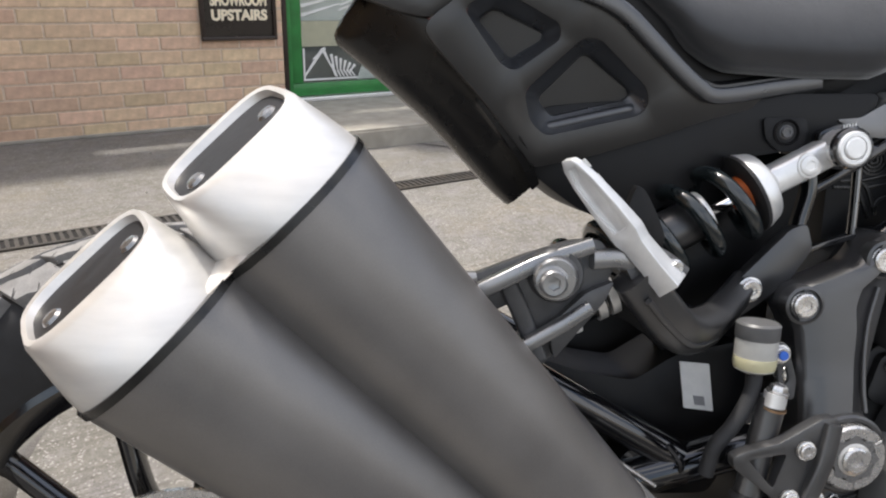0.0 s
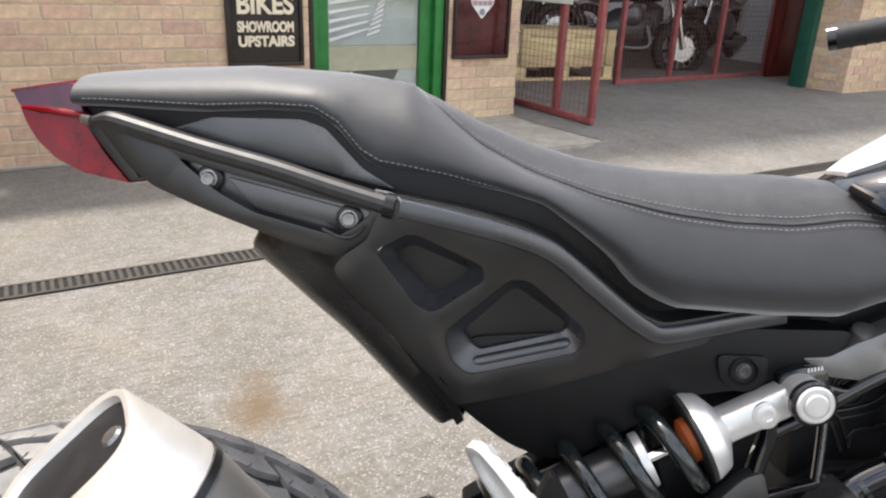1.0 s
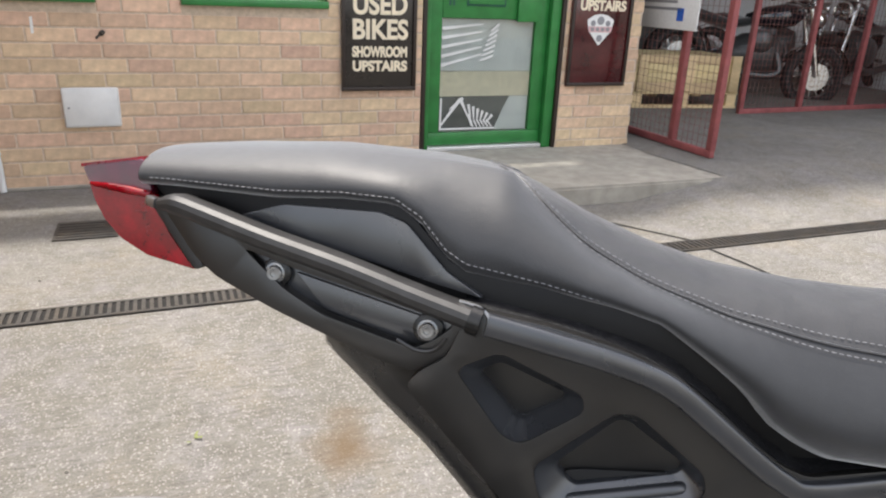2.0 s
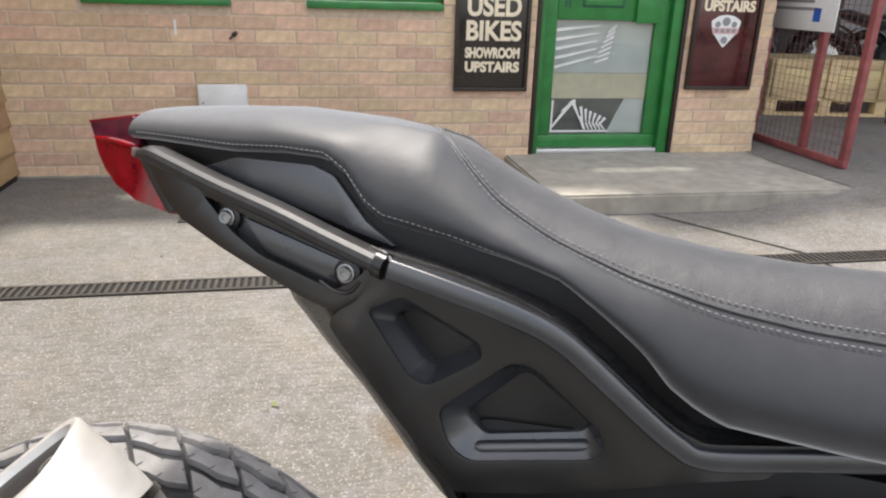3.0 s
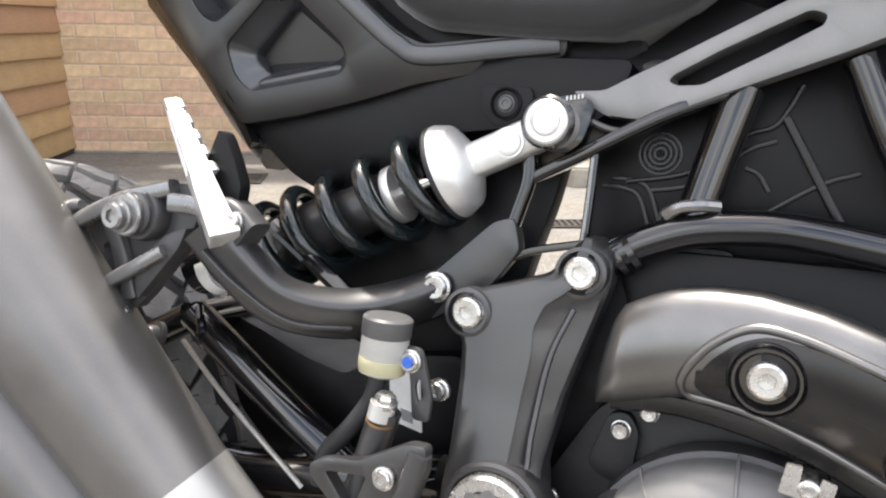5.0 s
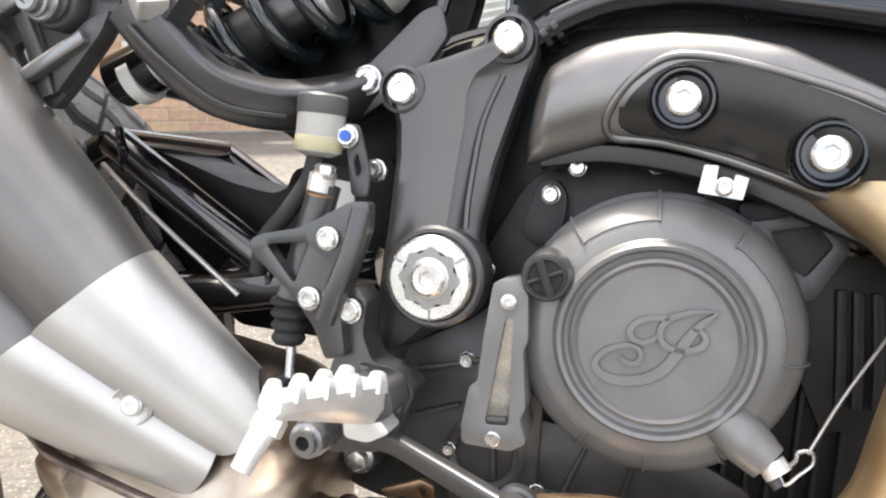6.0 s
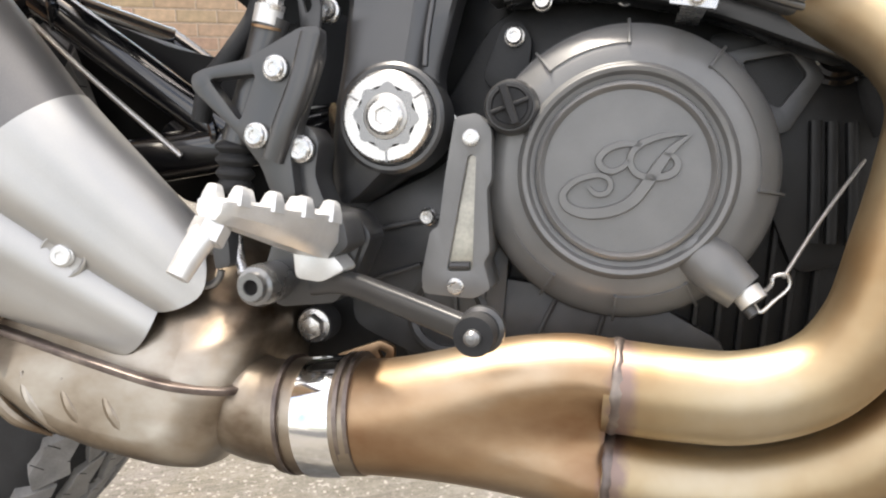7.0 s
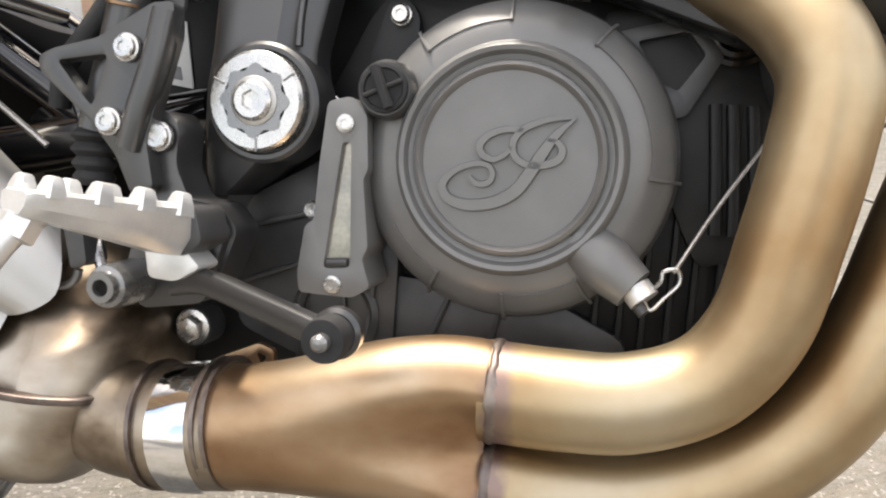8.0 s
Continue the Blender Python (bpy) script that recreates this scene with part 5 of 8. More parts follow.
for z in np.concatenate([np.linspace(0.346, 0.54, 24), np.linspace(0.548, 0.629, 16)]):
    z = float(z)
    xl, xr = float(np.interp(z, FP_Z, FP_L)), float(np.interp(z, FP_Z, FP_R))
    w = xr - xl
    ridge = xl + w * float(np.interp(z, [0.36, 0.44, 0.50, 0.59, 0.63], [0.75, 0.70, 0.66, 0.62, 0.5]))
    e = min(0.007, w * 0.2)
    rings.append([plate_y(x, y, z) for x, y in ((xl, -0.085), (xl, -0.1195), (xl + e * 0.4, -0.1245), (xl + e, -0.1275), ((xl + ridge) / 2, -0.1300), (ridge, -0.1290), (ridge + 0.002, -0.1270), ((ridge + xr) / 2, -0.1205), (xr - e * 0.4, -0.1150), (xr, -0.1110), (xr, -0.085))])
fplate = part("frame_plate", loft(rings), "matt", bike, "satin black folded frame plate", 28)
part("plate_rib", bent(box_bar([(0.036, -0.121, 0.575), (0.024, -0.123, 0.535), (0.020, -0.124, 0.48), (0.021, -0.125, 0.452)], 0.006, 0.004), plate_y), "matt", fplate)
for at, y in (((-0.045, 0.559), -0.107), ((0.038, 0.603), -0.100)):
    part("bolt_collar", lathe([(0.0195, -0.012), (0.0195, 0.003), (0.0165, 0.004), (0.0160, -0.003), (0.004, -0.003)], (at[0], y, at[1])), "matt", fplate)
    bolt((at[0], y, at[1]), 0.0125, fplate, "steel", h=0.007, flange=1.05)
PV = (0.0, -0.128, 0.412)
part("pivot_boss", lathe([(0.042, -0.03), (0.041, 0.001), (0.0385, 0.003), (0.0355, 0.003), (0.034, 0.0)], PV, segs=40), "matt", fplate)
ring_bm = lathe([(0.0335, 0.0), (0.0335, 0.010), (0.0315, 0.0125), (0.0225, 0.0125), (0.0205, 0.006), (0.0205, 0.0)], PV, segs=48)
part("pivot_ring", ring_bm, "steel", fplate, "notched bright pivot nut")
star = []
for i in range(48):
    a = 2 * math.pi * i / 48
    k = 0.0228 + 0.0022 * math.cos(8 * a)
    star.append((PV[0] + k * math.cos(a), PV[2] + k * math.sin(a)))
part("nut_star", plate(star, PV[1] - 0.0131, PV[1] - 0.0100, r=0, bevel=0), "gun", fplate, "grey eight-lobed recess")
for deg in (35, 155, 275):
    c, s = math.cos(radians(deg)), math.sin(radians(deg))
    part("ring_slot", box_bar([(PV[0] + 0.0245 * c, PV[1] - 0.0120, PV[2] + 0.0245 * s), (PV[0] + 0.0328 * c, PV[1] - 0.0120, PV[2] + 0.0328 * s)], 0.0024, 0.0016), "gun", fplate)
part("pivot_well", lathe([(0.0165, 0.010), (0.0165, 0.0138), (0.0150, 0.0148), (0.0085, 0.0148)], PV, segs=36), "shield", fplate)
bolt((PV[0], PV[1] - 0.0095, PV[2]), 0.0140, fplate, "steel", h=0.009, flange=1.05)

# engine block and gearbox
engine = new("engine")
engine.parent = bike
eb = [(-0.055, 0.36), (0.0, 0.38), (0.03, 0.44), (0.06, 0.50), (0.12, 0.525), (0.30, 0.51), (0.37, 0.46), (0.38, 0.30), (0.34, 0.24), (0.24, 0.215), (0.02, 0.195), (-0.05, 0.192), (-0.098, 0.205), (-0.102, 0.26), (-0.068, 0.30)]
part("crankcase", plate(eb, -0.062, 0.12, r=0.02, bevel=0.008), "cast_dark", engine, "black crankcase")
gb = [(-0.03, 0.345), (0.025, 0.375), (0.06, 0.41), (0.09, 0.40), (0.09, 0.235), (0.02, 0.225), (-0.035, 0.245), (-0.04, 0.30)]
part("gearbox_side", plate(gb, -0.082, -0.05, r=0.012, bevel=0.005), "casting", engine)
for x0, z0, x1, z1 in ((-0.02, 0.325, 0.05, 0.345), (-0.03, 0.28, 0.02, 0.30), (0.055, 0.24, 0.05, 0.28), (0.07, 0.235, 0.074, 0.30)):
    part("case_rib", box_bar([(x0, -0.084, z0), (x1, -0.084, z1)], 0.006, 0.004), "casting", engine)
part("sump", plate([(-0.01, 0.285), (0.08, 0.295), (0.20, 0.290), (0.26, 0.262), (0.25, 0.215), (0.12, 0.196), (0.02, 0.198)], -0.076, -0.05, r=0.012, bevel=0.005), "casting", engine, "dark ribbed sump casting")
for x0, z0, x1, z1 in ((0.10, 0.205, 0.13, 0.285), (0.15, 0.205, 0.17, 0.285), (0.03, 0.24, 0.25, 0.228)):
    part("case_rib", box_bar([(x0, -0.077, z0), (x1, -0.077, z1)], 0.006, 0.004), "casting", engine)
part("case_scallop", lathe([(0.030, -0.004), (0.034, 0.003), (0.030, 0.006), (0.026, 0.003), (0.026, -0.004)], (0.045, -0.083, 0.262)), "casting", engine)
for i, x in enumerate((0.235, 0.252, 0.268, 0.285, 0.30, 0.316)):
    part("cooling_rib", box_bar([(x, -0.066, 0.225), (x, -0.066, 0.32 + 0.012 * i)], 0.010, 0.005), "cast_dark", engine)
cyl = part("cylinder", plate([(0.22, 0.49), (0.31, 0.50), (0.375, 0.43), (0.36, 0.34), (0.30, 0.32), (0.27, 0.38)], -0.075, 0.05, r=0.01, bevel=0.005), "cast_dark", engine, "black finned cylinder")
part("cylinder_plate", plate([(0.228, 0.4745), (0.2814, 0.4883), (0.3014, 0.4614), (0.2817, 0.4223), (0.272, 0.420), (0.252, 0.440)], -0.083, -0.07, [[(0.2454, 0.4700), (0.2775, 0.4775), (0.2900, 0.4629), (0.2741, 0.4381), (0.262, 0.4435)]], r=0.003), "casting", cyl, "dark cast five-sided frame")
part("plate_ring", lathe([(0.024, 0.0), (0.024, 0.004), (0.021, 0.005), (0.018, 0.003), (0.015, 0.004), (0.012, 0.003), (0.009, 0.001), (0.002, 0.001)], (0.3085, -0.078, 0.4800), segs=32), "gloss", cyl, "dark round plug")
part("coolant_elbow", tube([(0.338, -0.070, 0.475), (0.345, -0.070, 0.45), (0.355, -0.070, 0.43)], 0.018, 16), "rubber", engine)
for x0, x1 in ((0.2994, 0.3050), (0.3105, 0.3165), (0.3233, 0.3300)):
    part("cylinder_fin", box_bar([(x0, -0.079, 0.4315), (x1, -0.079, 0.3790), (x1 + 0.003, -0.079, 0.345)], 0.008, 0.008), "cast_dark", cyl)

# clutch cover
CX, CZ, CY = 0.1715, 0.385, -0.128
clutch = part("clutch_cover", lathe([(0.1045, -0.05), (0.1045, -0.0195), (0.1030, -0.0160), (0.0955, -0.0065), (0.0885, -0.0010), (0.0830, 0.0022), (0.0745, 0.0035), (0.0732, 0.0050), (0.0722, 0.0105), (0.0700, 0.0128), (0.0672, 0.0120), (0.0650, 0.0078), (0.0618, 0.0068), (0.0604, 0.0108), (0.0580, 0.0125), (0.0560, 0.0105), (0.0550, 0.0085), (0.0, 0.0085)], (CX, CY, CZ), segs=96), "cover", engine, "charcoal round clutch cover with raised rings")
part("cover_flange", lathe([(0.1085, -0.058), (0.1085, -0.036), (0.1045, -0.034)], (CX, CY, CZ), segs=64), "casting", clutch)


def on_cover(deg, r, lift=0.0):
    """A point on the cover's outer slope."""
    h = float(np.interp(r, [0.0745, 0.083, 0.0885, 0.0955, 0.103, 0.1045, 0.110], [0.0035, 0.0022, -0.001, -0.0065, -0.016, -0.0195, -0.03])) + lift
    a = radians(deg)
    return (CX + r * math.cos(a), CY - h, CZ + r * math.sin(a))


def cover_pad(deg0, deg1, tail0, tail1):
    """A raised pad on the cover's slope: an arc step that turns outwards at its ends."""
    rows = []
    for deg in np.linspace(deg0, deg1, 16):
        d = float(deg)
        rows.append([Vector(on_cover(d, r, l)) for r, l in ((0.0870, -0.0004), (0.0878, 0.0013), (0.0925, 0.0013), (0.0985, 0.0010), (0.1030, 0.0010), (0.1048, -0.004))])
    part("cover_pad", loft(rows, closed=False, cap=False), "cover", clutch)
    for d, on in ((deg0, tail0), (deg1, tail1)):
        if on:
            part("cover_tab", box_bar([on_cover(d, 0.0865, 0.001), on_cover(d, 0.096, 0.001), on_cover(d, 0.1050, 0.0), on_cover(d, 0.1085, -0.002)], 0.0035, 0.0022), "cover", clutch)


cover_pad(94, 131, True, True)
cover_pad(-4, 57, True, True)
cover_pad(-89, -57, True, True)
cover_pad(212, 241, False, True)
# raised scroll emblem
def scroll(pts, w):
    path = smooth_path([(CX + x, CY - 0.0088, CZ + z) for x, z in pts], 10)
    n = len(path)
    wid = np.interp(np.linspace(0, 1, n), np.linspace(0, 1, len(w)), w)
    rings = []
    for (q, t, u, v), k in zip(frames_along(path), wid):
        side = Vector((-t.z, 0, t.x)).normalized()
        rings.append([q + side * k * 1.15, q + side * k * 0.9 + Vector((0, -0.0032, 0)), q - side * k * 0.9 + Vector((0, -0.0032, 0)), q - side * k * 1.15])
    return loft(rings)


emblem = part("emblem", scroll([(-0.0235, -0.0125), (-0.0185, -0.0165), (-0.0115, -0.0155), (-0.0090, -0.0100), (-0.0120, -0.0050), (-0.0200, -0.0040), (-0.0320, -0.0085), (-0.0395, -0.0160), (-0.0400, -0.0225), (-0.0350, -0.0280), (-0.0230, -0.0305), (-0.0070, -0.0275), (0.0060, -0.0195), (0.0150, -0.0060), (0.0215, 0.0060), (0.0290, 0.0175), (0.0395, 0.0275)],
                             [0.0012, 0.0019, 0.0020, 0.0018, 0.0017, 0.0018, 0.0020, 0.0024, 0.0028, 0.0032, 0.0036, 0.0038, 0.0040, 0.0040, 0.0036, 0.0026, 0.0006]), "cover", clutch, "raised scroll emblem")
part("emblem_loop", scroll([(0.0395, 0.0275), (0.0270, 0.0265), (0.0180, 0.0240), (0.0080, 0.0190), (0.0025, 0.0115), (0.0035, 0.0030), (0.0100, -0.0020), (0.0200, -0.0025), (0.0300, 0.0010), (0.0330, 0.0070), (0.0300, 0.0120), (0.0235, 0.0135)], [0.0006, 0.0016, 0.0020, 0.0022, 0.0022, 0.0022, 0.0022, 0.0024, 0.0026, 0.0024, 0.0018, 0.0012]), "cover", emblem)
part("emblem_loop", scroll([(0.0080, 0.0185), (-0.0040, 0.0180), (-0.0140, 0.0135), (-0.0185, 0.0070), (-0.0160, 0.0015), (-0.0090, -0.0005), (-0.0020, 0.0030), (0.0015, 0.0080)], [0.0016, 0.0020, 0.0022, 0.0024, 0.0023, 0.0020, 0.0017, 0.0012]), "cover", emblem)

# dipstick, sight-glass plate and screws
dip = (0.090, -0.145, 0.424)
part("oil_cap_seat", lathe([(0.021, -0.05), (0.0190, -0.004), (0.0168, 0.0)], (dip[0], -0.143, dip[2])), "casting", engine)
cap = part("oil_filler_cap", lathe([(0.0145, -0.02), (0.0158, -0.003), (0.0152, 0.001), (0.0130, 0.0015), (0.0120, 0.0002), (0.0, 0.0002)], dip, segs=36), "rubber", engine, "round black oil filler cap")
part("cap_grip", box_bar([(dip[0] - 0.0055, dip[1] - 0.004, dip[2] + 0.0125), (dip[0] + 0.0055, dip[1] - 0.004, dip[2] - 0.0125)], 0.012, 0.0055), "rubber", cap)
part("cap_rib", box_bar([(dip[0] - 0.0125, dip[1] - 0.0008, dip[2] - 0.0055), (dip[0] + 0.0125, dip[1] - 0.0008, dip[2] + 0.0055)], 0.004, 0.003), "rubber", cap)
sp = [(0.050, 0.415), (0.066, 0.419), (0.077, 0.409), (0.080, 0.372), (0.077, 0.366), (0.083, 0.320), (0.079, 0.313), (0.086, 0.294), (0.074, 0.286), (0.036, 0.286), (0.034, 0.300), (0.038, 0.332), (0.044, 0.336), (0.046, 0.372)]
slot = [(0.0615, 0.389), (0.0675, 0.389), (0.0715, 0.306), (0.0525, 0.304)]
sg = part("sight_glass_plate", plate(sp, -0.136, -0.09, [slot], r=0.004, bevel=0.0022), "cover", engine, "charcoal plate over the oil sight glass")
part("sight_glass", plate([(0.0605, 0.391), (0.0685, 0.391), (0.0725, 0.304), (0.0515, 0.302)], -0.1315, -0.12, r=0.002, bevel=0), "sight", sg, "oil sight glass")
part("sight_edge", tube([(0.0545, -0.134, 0.308), (0.069, -0.134, 0.3095)], 0.003, 8), "casting", sg)
for x, z in ((0.063, 0.401), (0.060, 0.294)):
    bolt((x, -0.136, z), 0.0062, sg, "steel", h=0.0025, flange=1.0)
part("bolt_ear", plate([(0.068, 0.494), (0.082, 0.498), (0.093, 0.484), (0.09, 0.44), (0.07, 0.44), (0.055, 0.45)], -0.072, -0.04, r=0.008, bevel=0.004), "cast_dark", engine)
for x, y, z, r in ((0.079, -0.075, 0.484, 0.0068), (0.032, -0.080, 0.417, 0.0062), (0.023, -0.084, 0.339, 0.0062), (0.160, -0.085, 0.513, 0.006), (0.015, -0.090, 0.262, 0.005), (0.092, -0.088, 0.238, 0.006), (0.10, -0.09, 0.507, 0.0062)):
    bolt((x, y, z), r, engine, "steel", h=0.006, flange=1.15)
tabp = part("bracket_tab", plate([(0.190, 0.513), (0.199, 0.513), (0.1985, 0.502), (0.209, 0.500), (0.2105, 0.508), (0.219, 0.506), (0.2165, 0.491), (0.1875, 0.494)], -0.148, -0.1455, r=0.001, bevel=0), "steel", engine, "bright notched bracket")
bolt((0.204, -0.148, 0.499), 0.0055, tabp, "steel", h=0.004)
part("tab_stem", block((0.196, -0.146, 0.493), (0.212, -0.09, 0.497)), "steel", tabp)
# cover nose with a wire clip and its cable
part("cover_nose", tube([(0.222, -0.120, 0.336), (0.240, -0.130, 0.322), (0.255, -0.135, 0.311)], [0.0185, 0.018, 0.0145], 24), "cover", clutch)
clip = part("wire_clip", tube([(0.262, -0.138, 0.304), (0.266, -0.142, 0.300), (0.273, -0.142, 0.308), (0.281, -0.142, 0.318), (0.279, -0.142, 0.326), (0.271, -0.142, 0.324), (0.270, -0.142, 0.318), (0.263, -0.14, 0.309)], 0.0014, 8, 4), "steel", engine, "bent wire clip on the oil drain")
part("clip_plug", tube([(0.256, -0.136, 0.312), (0.262, -0.139, 0.305)], 0.0098, 18), "alu", clip)
part("clip_bead", tube([(0.259, -0.138, 0.301), (0.263, -0.14, 0.297)], 0.0045, 12), "casting", clip)
part("lanyard", tube([(0.277, -0.142, 0.324), (0.300, -0.120, 0.362), (0.328, -0.10, 0.405)], 0.0014, 8), "cable", engine, "thin twisted steel lanyard")

# cast frame rail over the engine
def rail_y(x, y, z):
    return (x, y + float(np.interp(x, [0.05, 0.12, 0.30, 0.42], [0.010, 0.0, -0.035, -0.055])), z)
RT_X = [0.060, 0.0625, 0.066, 0.072, 0.085, 0.103, 0.130, 0.161, 0.20, 0.236, 0.296, 0.37, 0.40]
RT_Z = [0.535, 0.556, 0.572, 0.584, 0.5925, 0.601, 0.607, 0.609, 0.605, 0.596, 0.568, 0.525, 0.500]
RB_X = [0.060, 0.075, 0.09, 0.13, 0.165, 0.209, 0.265, 0.297, 0.34, 0.385, 0.40]
RB_Z = [0.506, 0.510, 0.516, 0.530, 0.527, 0.515, 0.494, 0.487, 0.470, 0.455, 0.452]


def rail_face(x, z):
    """The outer face of the cast rail: it bulges between its upper and lower edges."""
    zt, zb = float(np.interp(x, RT_X, RT_Z)), float(np.interp(x, RB_X, RB_Z))
    t = max(0.0, min(1.0, (z - zb) / (zt - zb)))
    end = min(1.0, max(0.0, (x - 0.060) / 0.014)) ** 0.5
    lean = min(1.0, max(0.0, (x - 0.13) / 0.10))
    return rail_y(x, -0.100 - (0.006 + 0.014 * end) * math.sin(math.pi * t) ** 0.55 - 0.016 * lean * (t - 0.5), z)[1]


rings = []
for x in np.concatenate([np.linspace(0.060, 0.075, 7), np.linspace(0.080, 0.40, 36)]):
    x = float(x)
    zt, zb = float(np.interp(x, RT_X, RT_Z)), float(np.interp(x, RB_X, RB_Z))
    ring = [(x, rail_face(x, zb + (zt - zb) * t), zb + (zt - zb) * t) for t in (0, 0.01, 0.03, 0.07, 0.13, 0.22, 0.35, 0.5, 0.65, 0.78, 0.87, 0.93, 0.97, 0.99, 1)]
    rings.append(ring + [(x, -0.05, zt - 0.004), (x, -0.05, zb + 0.004)])
frail = part("frame_rail", loft(rings), "frame_gun", bike, "gunmetal cast frame rail", 60)
fr2 = [(0.127, 0.5405), (0.135, 0.560), (0.152, 0.578), (0.170, 0.586), (0.201, 0.5835), (0.235, 0.574), (0.268, 0.562), (0.298, 0.549), (0.388, 0.503), (0.380, 0.462), (0.34, 0.477), (0.297, 0.494), (0.25, 0.509), (0.209, 0.522), (0.165, 0.531), (0.138, 0.533)]
inset = rounded(fr2, 0.008)
rings = []
for k in (1.0, 0.985, 0.9, 0.7, 0.45, 0.2, 0.0):
    ring = []
    for px_, pz_ in inset:
        cz_ = float(np.interp(px_, [0.12, 0.2, 0.3, 0.39], [0.552, 0.553, 0.520, 0.482]))
        x, z = px_, cz_ + (pz_ - cz_) * k
        ring.append((x, rail_face(x, z) - (0.0012 if k < 0.99 else -0.002), z))
    rings.append(ring)
part("rail_inset", loft(rings, cap=False), "gloss_inset", frail, "dark satin pocket round the bolts", 60)
rib = [(0.388, 0.455), (0.34, 0.4735), (0.297, 0.4905), (0.25, 0.5055), (0.209, 0.5185), (0.167, 0.528), (0.143, 0.530), (0.126, 0.531), (0.1195, 0.540), (0.124, 0.555), (0.138, 0.574), (0.160, 0.588), (0.187, 0.588), (0.224, 0.5795), (0.268, 0.566), (0.300, 0.552), (0.392, 0.506)]
part("rail_rib", tube([(x, rail_face(x, z) + 0.0012, z) for x, z in rib], 0.0036, 12), "frame_gun", frail, "raised cast rib")
for x, z in ((0.172, 0.558), (0.265, 0.525)):
    y = rail_face(x, z) - 0.0060
    part("bolt_well", lathe([(0.0245, -0.012), (0.0245, -0.001), (0.0228, 0.0015), (0.0222, 0.0005), (0.0208, 0.0030), (0.0190, 0.0030), (0.0172, 0.0), (0.0162, -0.0045), (0.004, -0.0045)], (x, y, z), segs=36), "gloss", frail)
    bolt((x, y + 0.003, z), 0.0122, frail, "steel", h=0.007, flange=1.0)
part("rail_under", box_bar([(0.072, -0.08, 0.512), (0.13, -0.085, 0.519), (0.21, -0.09, 0.508), (0.30, -0.11, 0.475), (0.385, -0.13, 0.445)], 0.03, 0.018), "plastic", bike, "dark loom under the rail")

# subframe tubes
part("frame_tube", tube([(0.050, -0.064, 0.6115), (0.0724, -0.062, 0.6275), (0.107, -0.060, 0.6425), (0.146, -0.058, 0.6495), (0.181, -0.058, 0.6510), (0.24, -0.058, 0.645), (0.36, -0.06, 0.630)], 0.0135, 18), "gloss", bike, "gloss black frame tube")
for k in (0.0, 0.008):
    part("tube_collar", tube([(0.058 + k, -0.063, 0.613 + k * 0.8), (0.062 + k, -0.063, 0.616 + k * 0.8)], 0.0155, 18), "gloss", bike)
part("frame_tube", tube([(0.107, -0.052, 0.648), (0.116, -0.049, 0.695), (0.128, -0.046, 0.752)], 0.0150, 20), "gloss", bike, "gloss black frame tube")
part("weld_bead", tube([(0.088, -0.066, 0.652), (0.098, -0.070, 0.6595), (0.112, -0.070, 0.6625), (0.124, -0.062, 0.663)], 0.0048, 8), "gun", bike)
part("frame_tube", tube([(0.30, -0.06, 0.645), (0.24, -0.055, 0.70), (0.20, -0.05, 0.775)], 0.012, 16), "gloss", bike, "gloss black frame tube")
truss = part("bracket_truss", box_bar([(-0.022, -0.06, 0.668), (0.0124, -0.06, 0.6886), (0.0516, -0.058, 0.7128), (0.085, -0.056, 0.7315), (0.13, -0.05, 0.752)], 0.016, 0.011), "gloss", bike, "gloss black bracket with an open window")
part("truss_bar", box_bar([(-0.0253, -0.062, 0.694), (-0.0225, -0.062, 0.668), (-0.0290, -0.062, 0.638), (-0.0385, -0.064, 0.592)], 0.015, 0.011), "gloss", truss)
part("truss_bar", box_bar([(0.0281, -0.060, 0.693), (0.0285, -0.060, 0.655), (0.0280, -0.060, 0.620)], 0.009, 0.007), "gloss", truss)
part("truss_bar", box_bar([(0.0275, -0.0645, 0.690), (0.0278, -0.0645, 0.655), (0.0274, -0.0645, 0.624)], 0.003, 0.003), "gun", truss, "thin gunmetal edge bar")
part("truss_bar", box_bar([(-0.036, -0.062, 0.598), (-0.0126, -0.062, 0.610), (0.030, -0.06, 0.622)], 0.012, 0.007), "gloss", truss)
part("truss_bar", box_bar([(0.010, -0.062, 0.722), (0.0392, -0.062, 0.7125), (0.060, -0.060, 0.7145)], 0.007, 0.006), "gloss", truss)
part("truss_web", plate([(-0.026, 0.700), (0.010, 0.722), (0.040, 0.712), (0.052, 0.712), (0.012, 0.687), (-0.022, 0.667)], -0.052, -0.045, r=0.004, bevel=0.001), "web", truss, "brownish steel web")
# airbox cover with raised contours, behind the tubes
ab = [(0.0225, 0.690), (0.022, 0.745), (0.13, 0.76), (0.20, 0.79), (0.40, 0.80), (0.40, 0.63), (0.06, 0.62), (0.0205, 0.604)]
airbox = part("airbox", plate(ab, -0.020, 0.08, r=0.006, bevel=0.004), "deep", bike, "black airbox with contour lines")


def contour(pts, w=0.004, h=0.004):
    part("contour_line", box_bar([(x, -0.0205, z) for x, z in pts], w, h), "plastic", airbox)


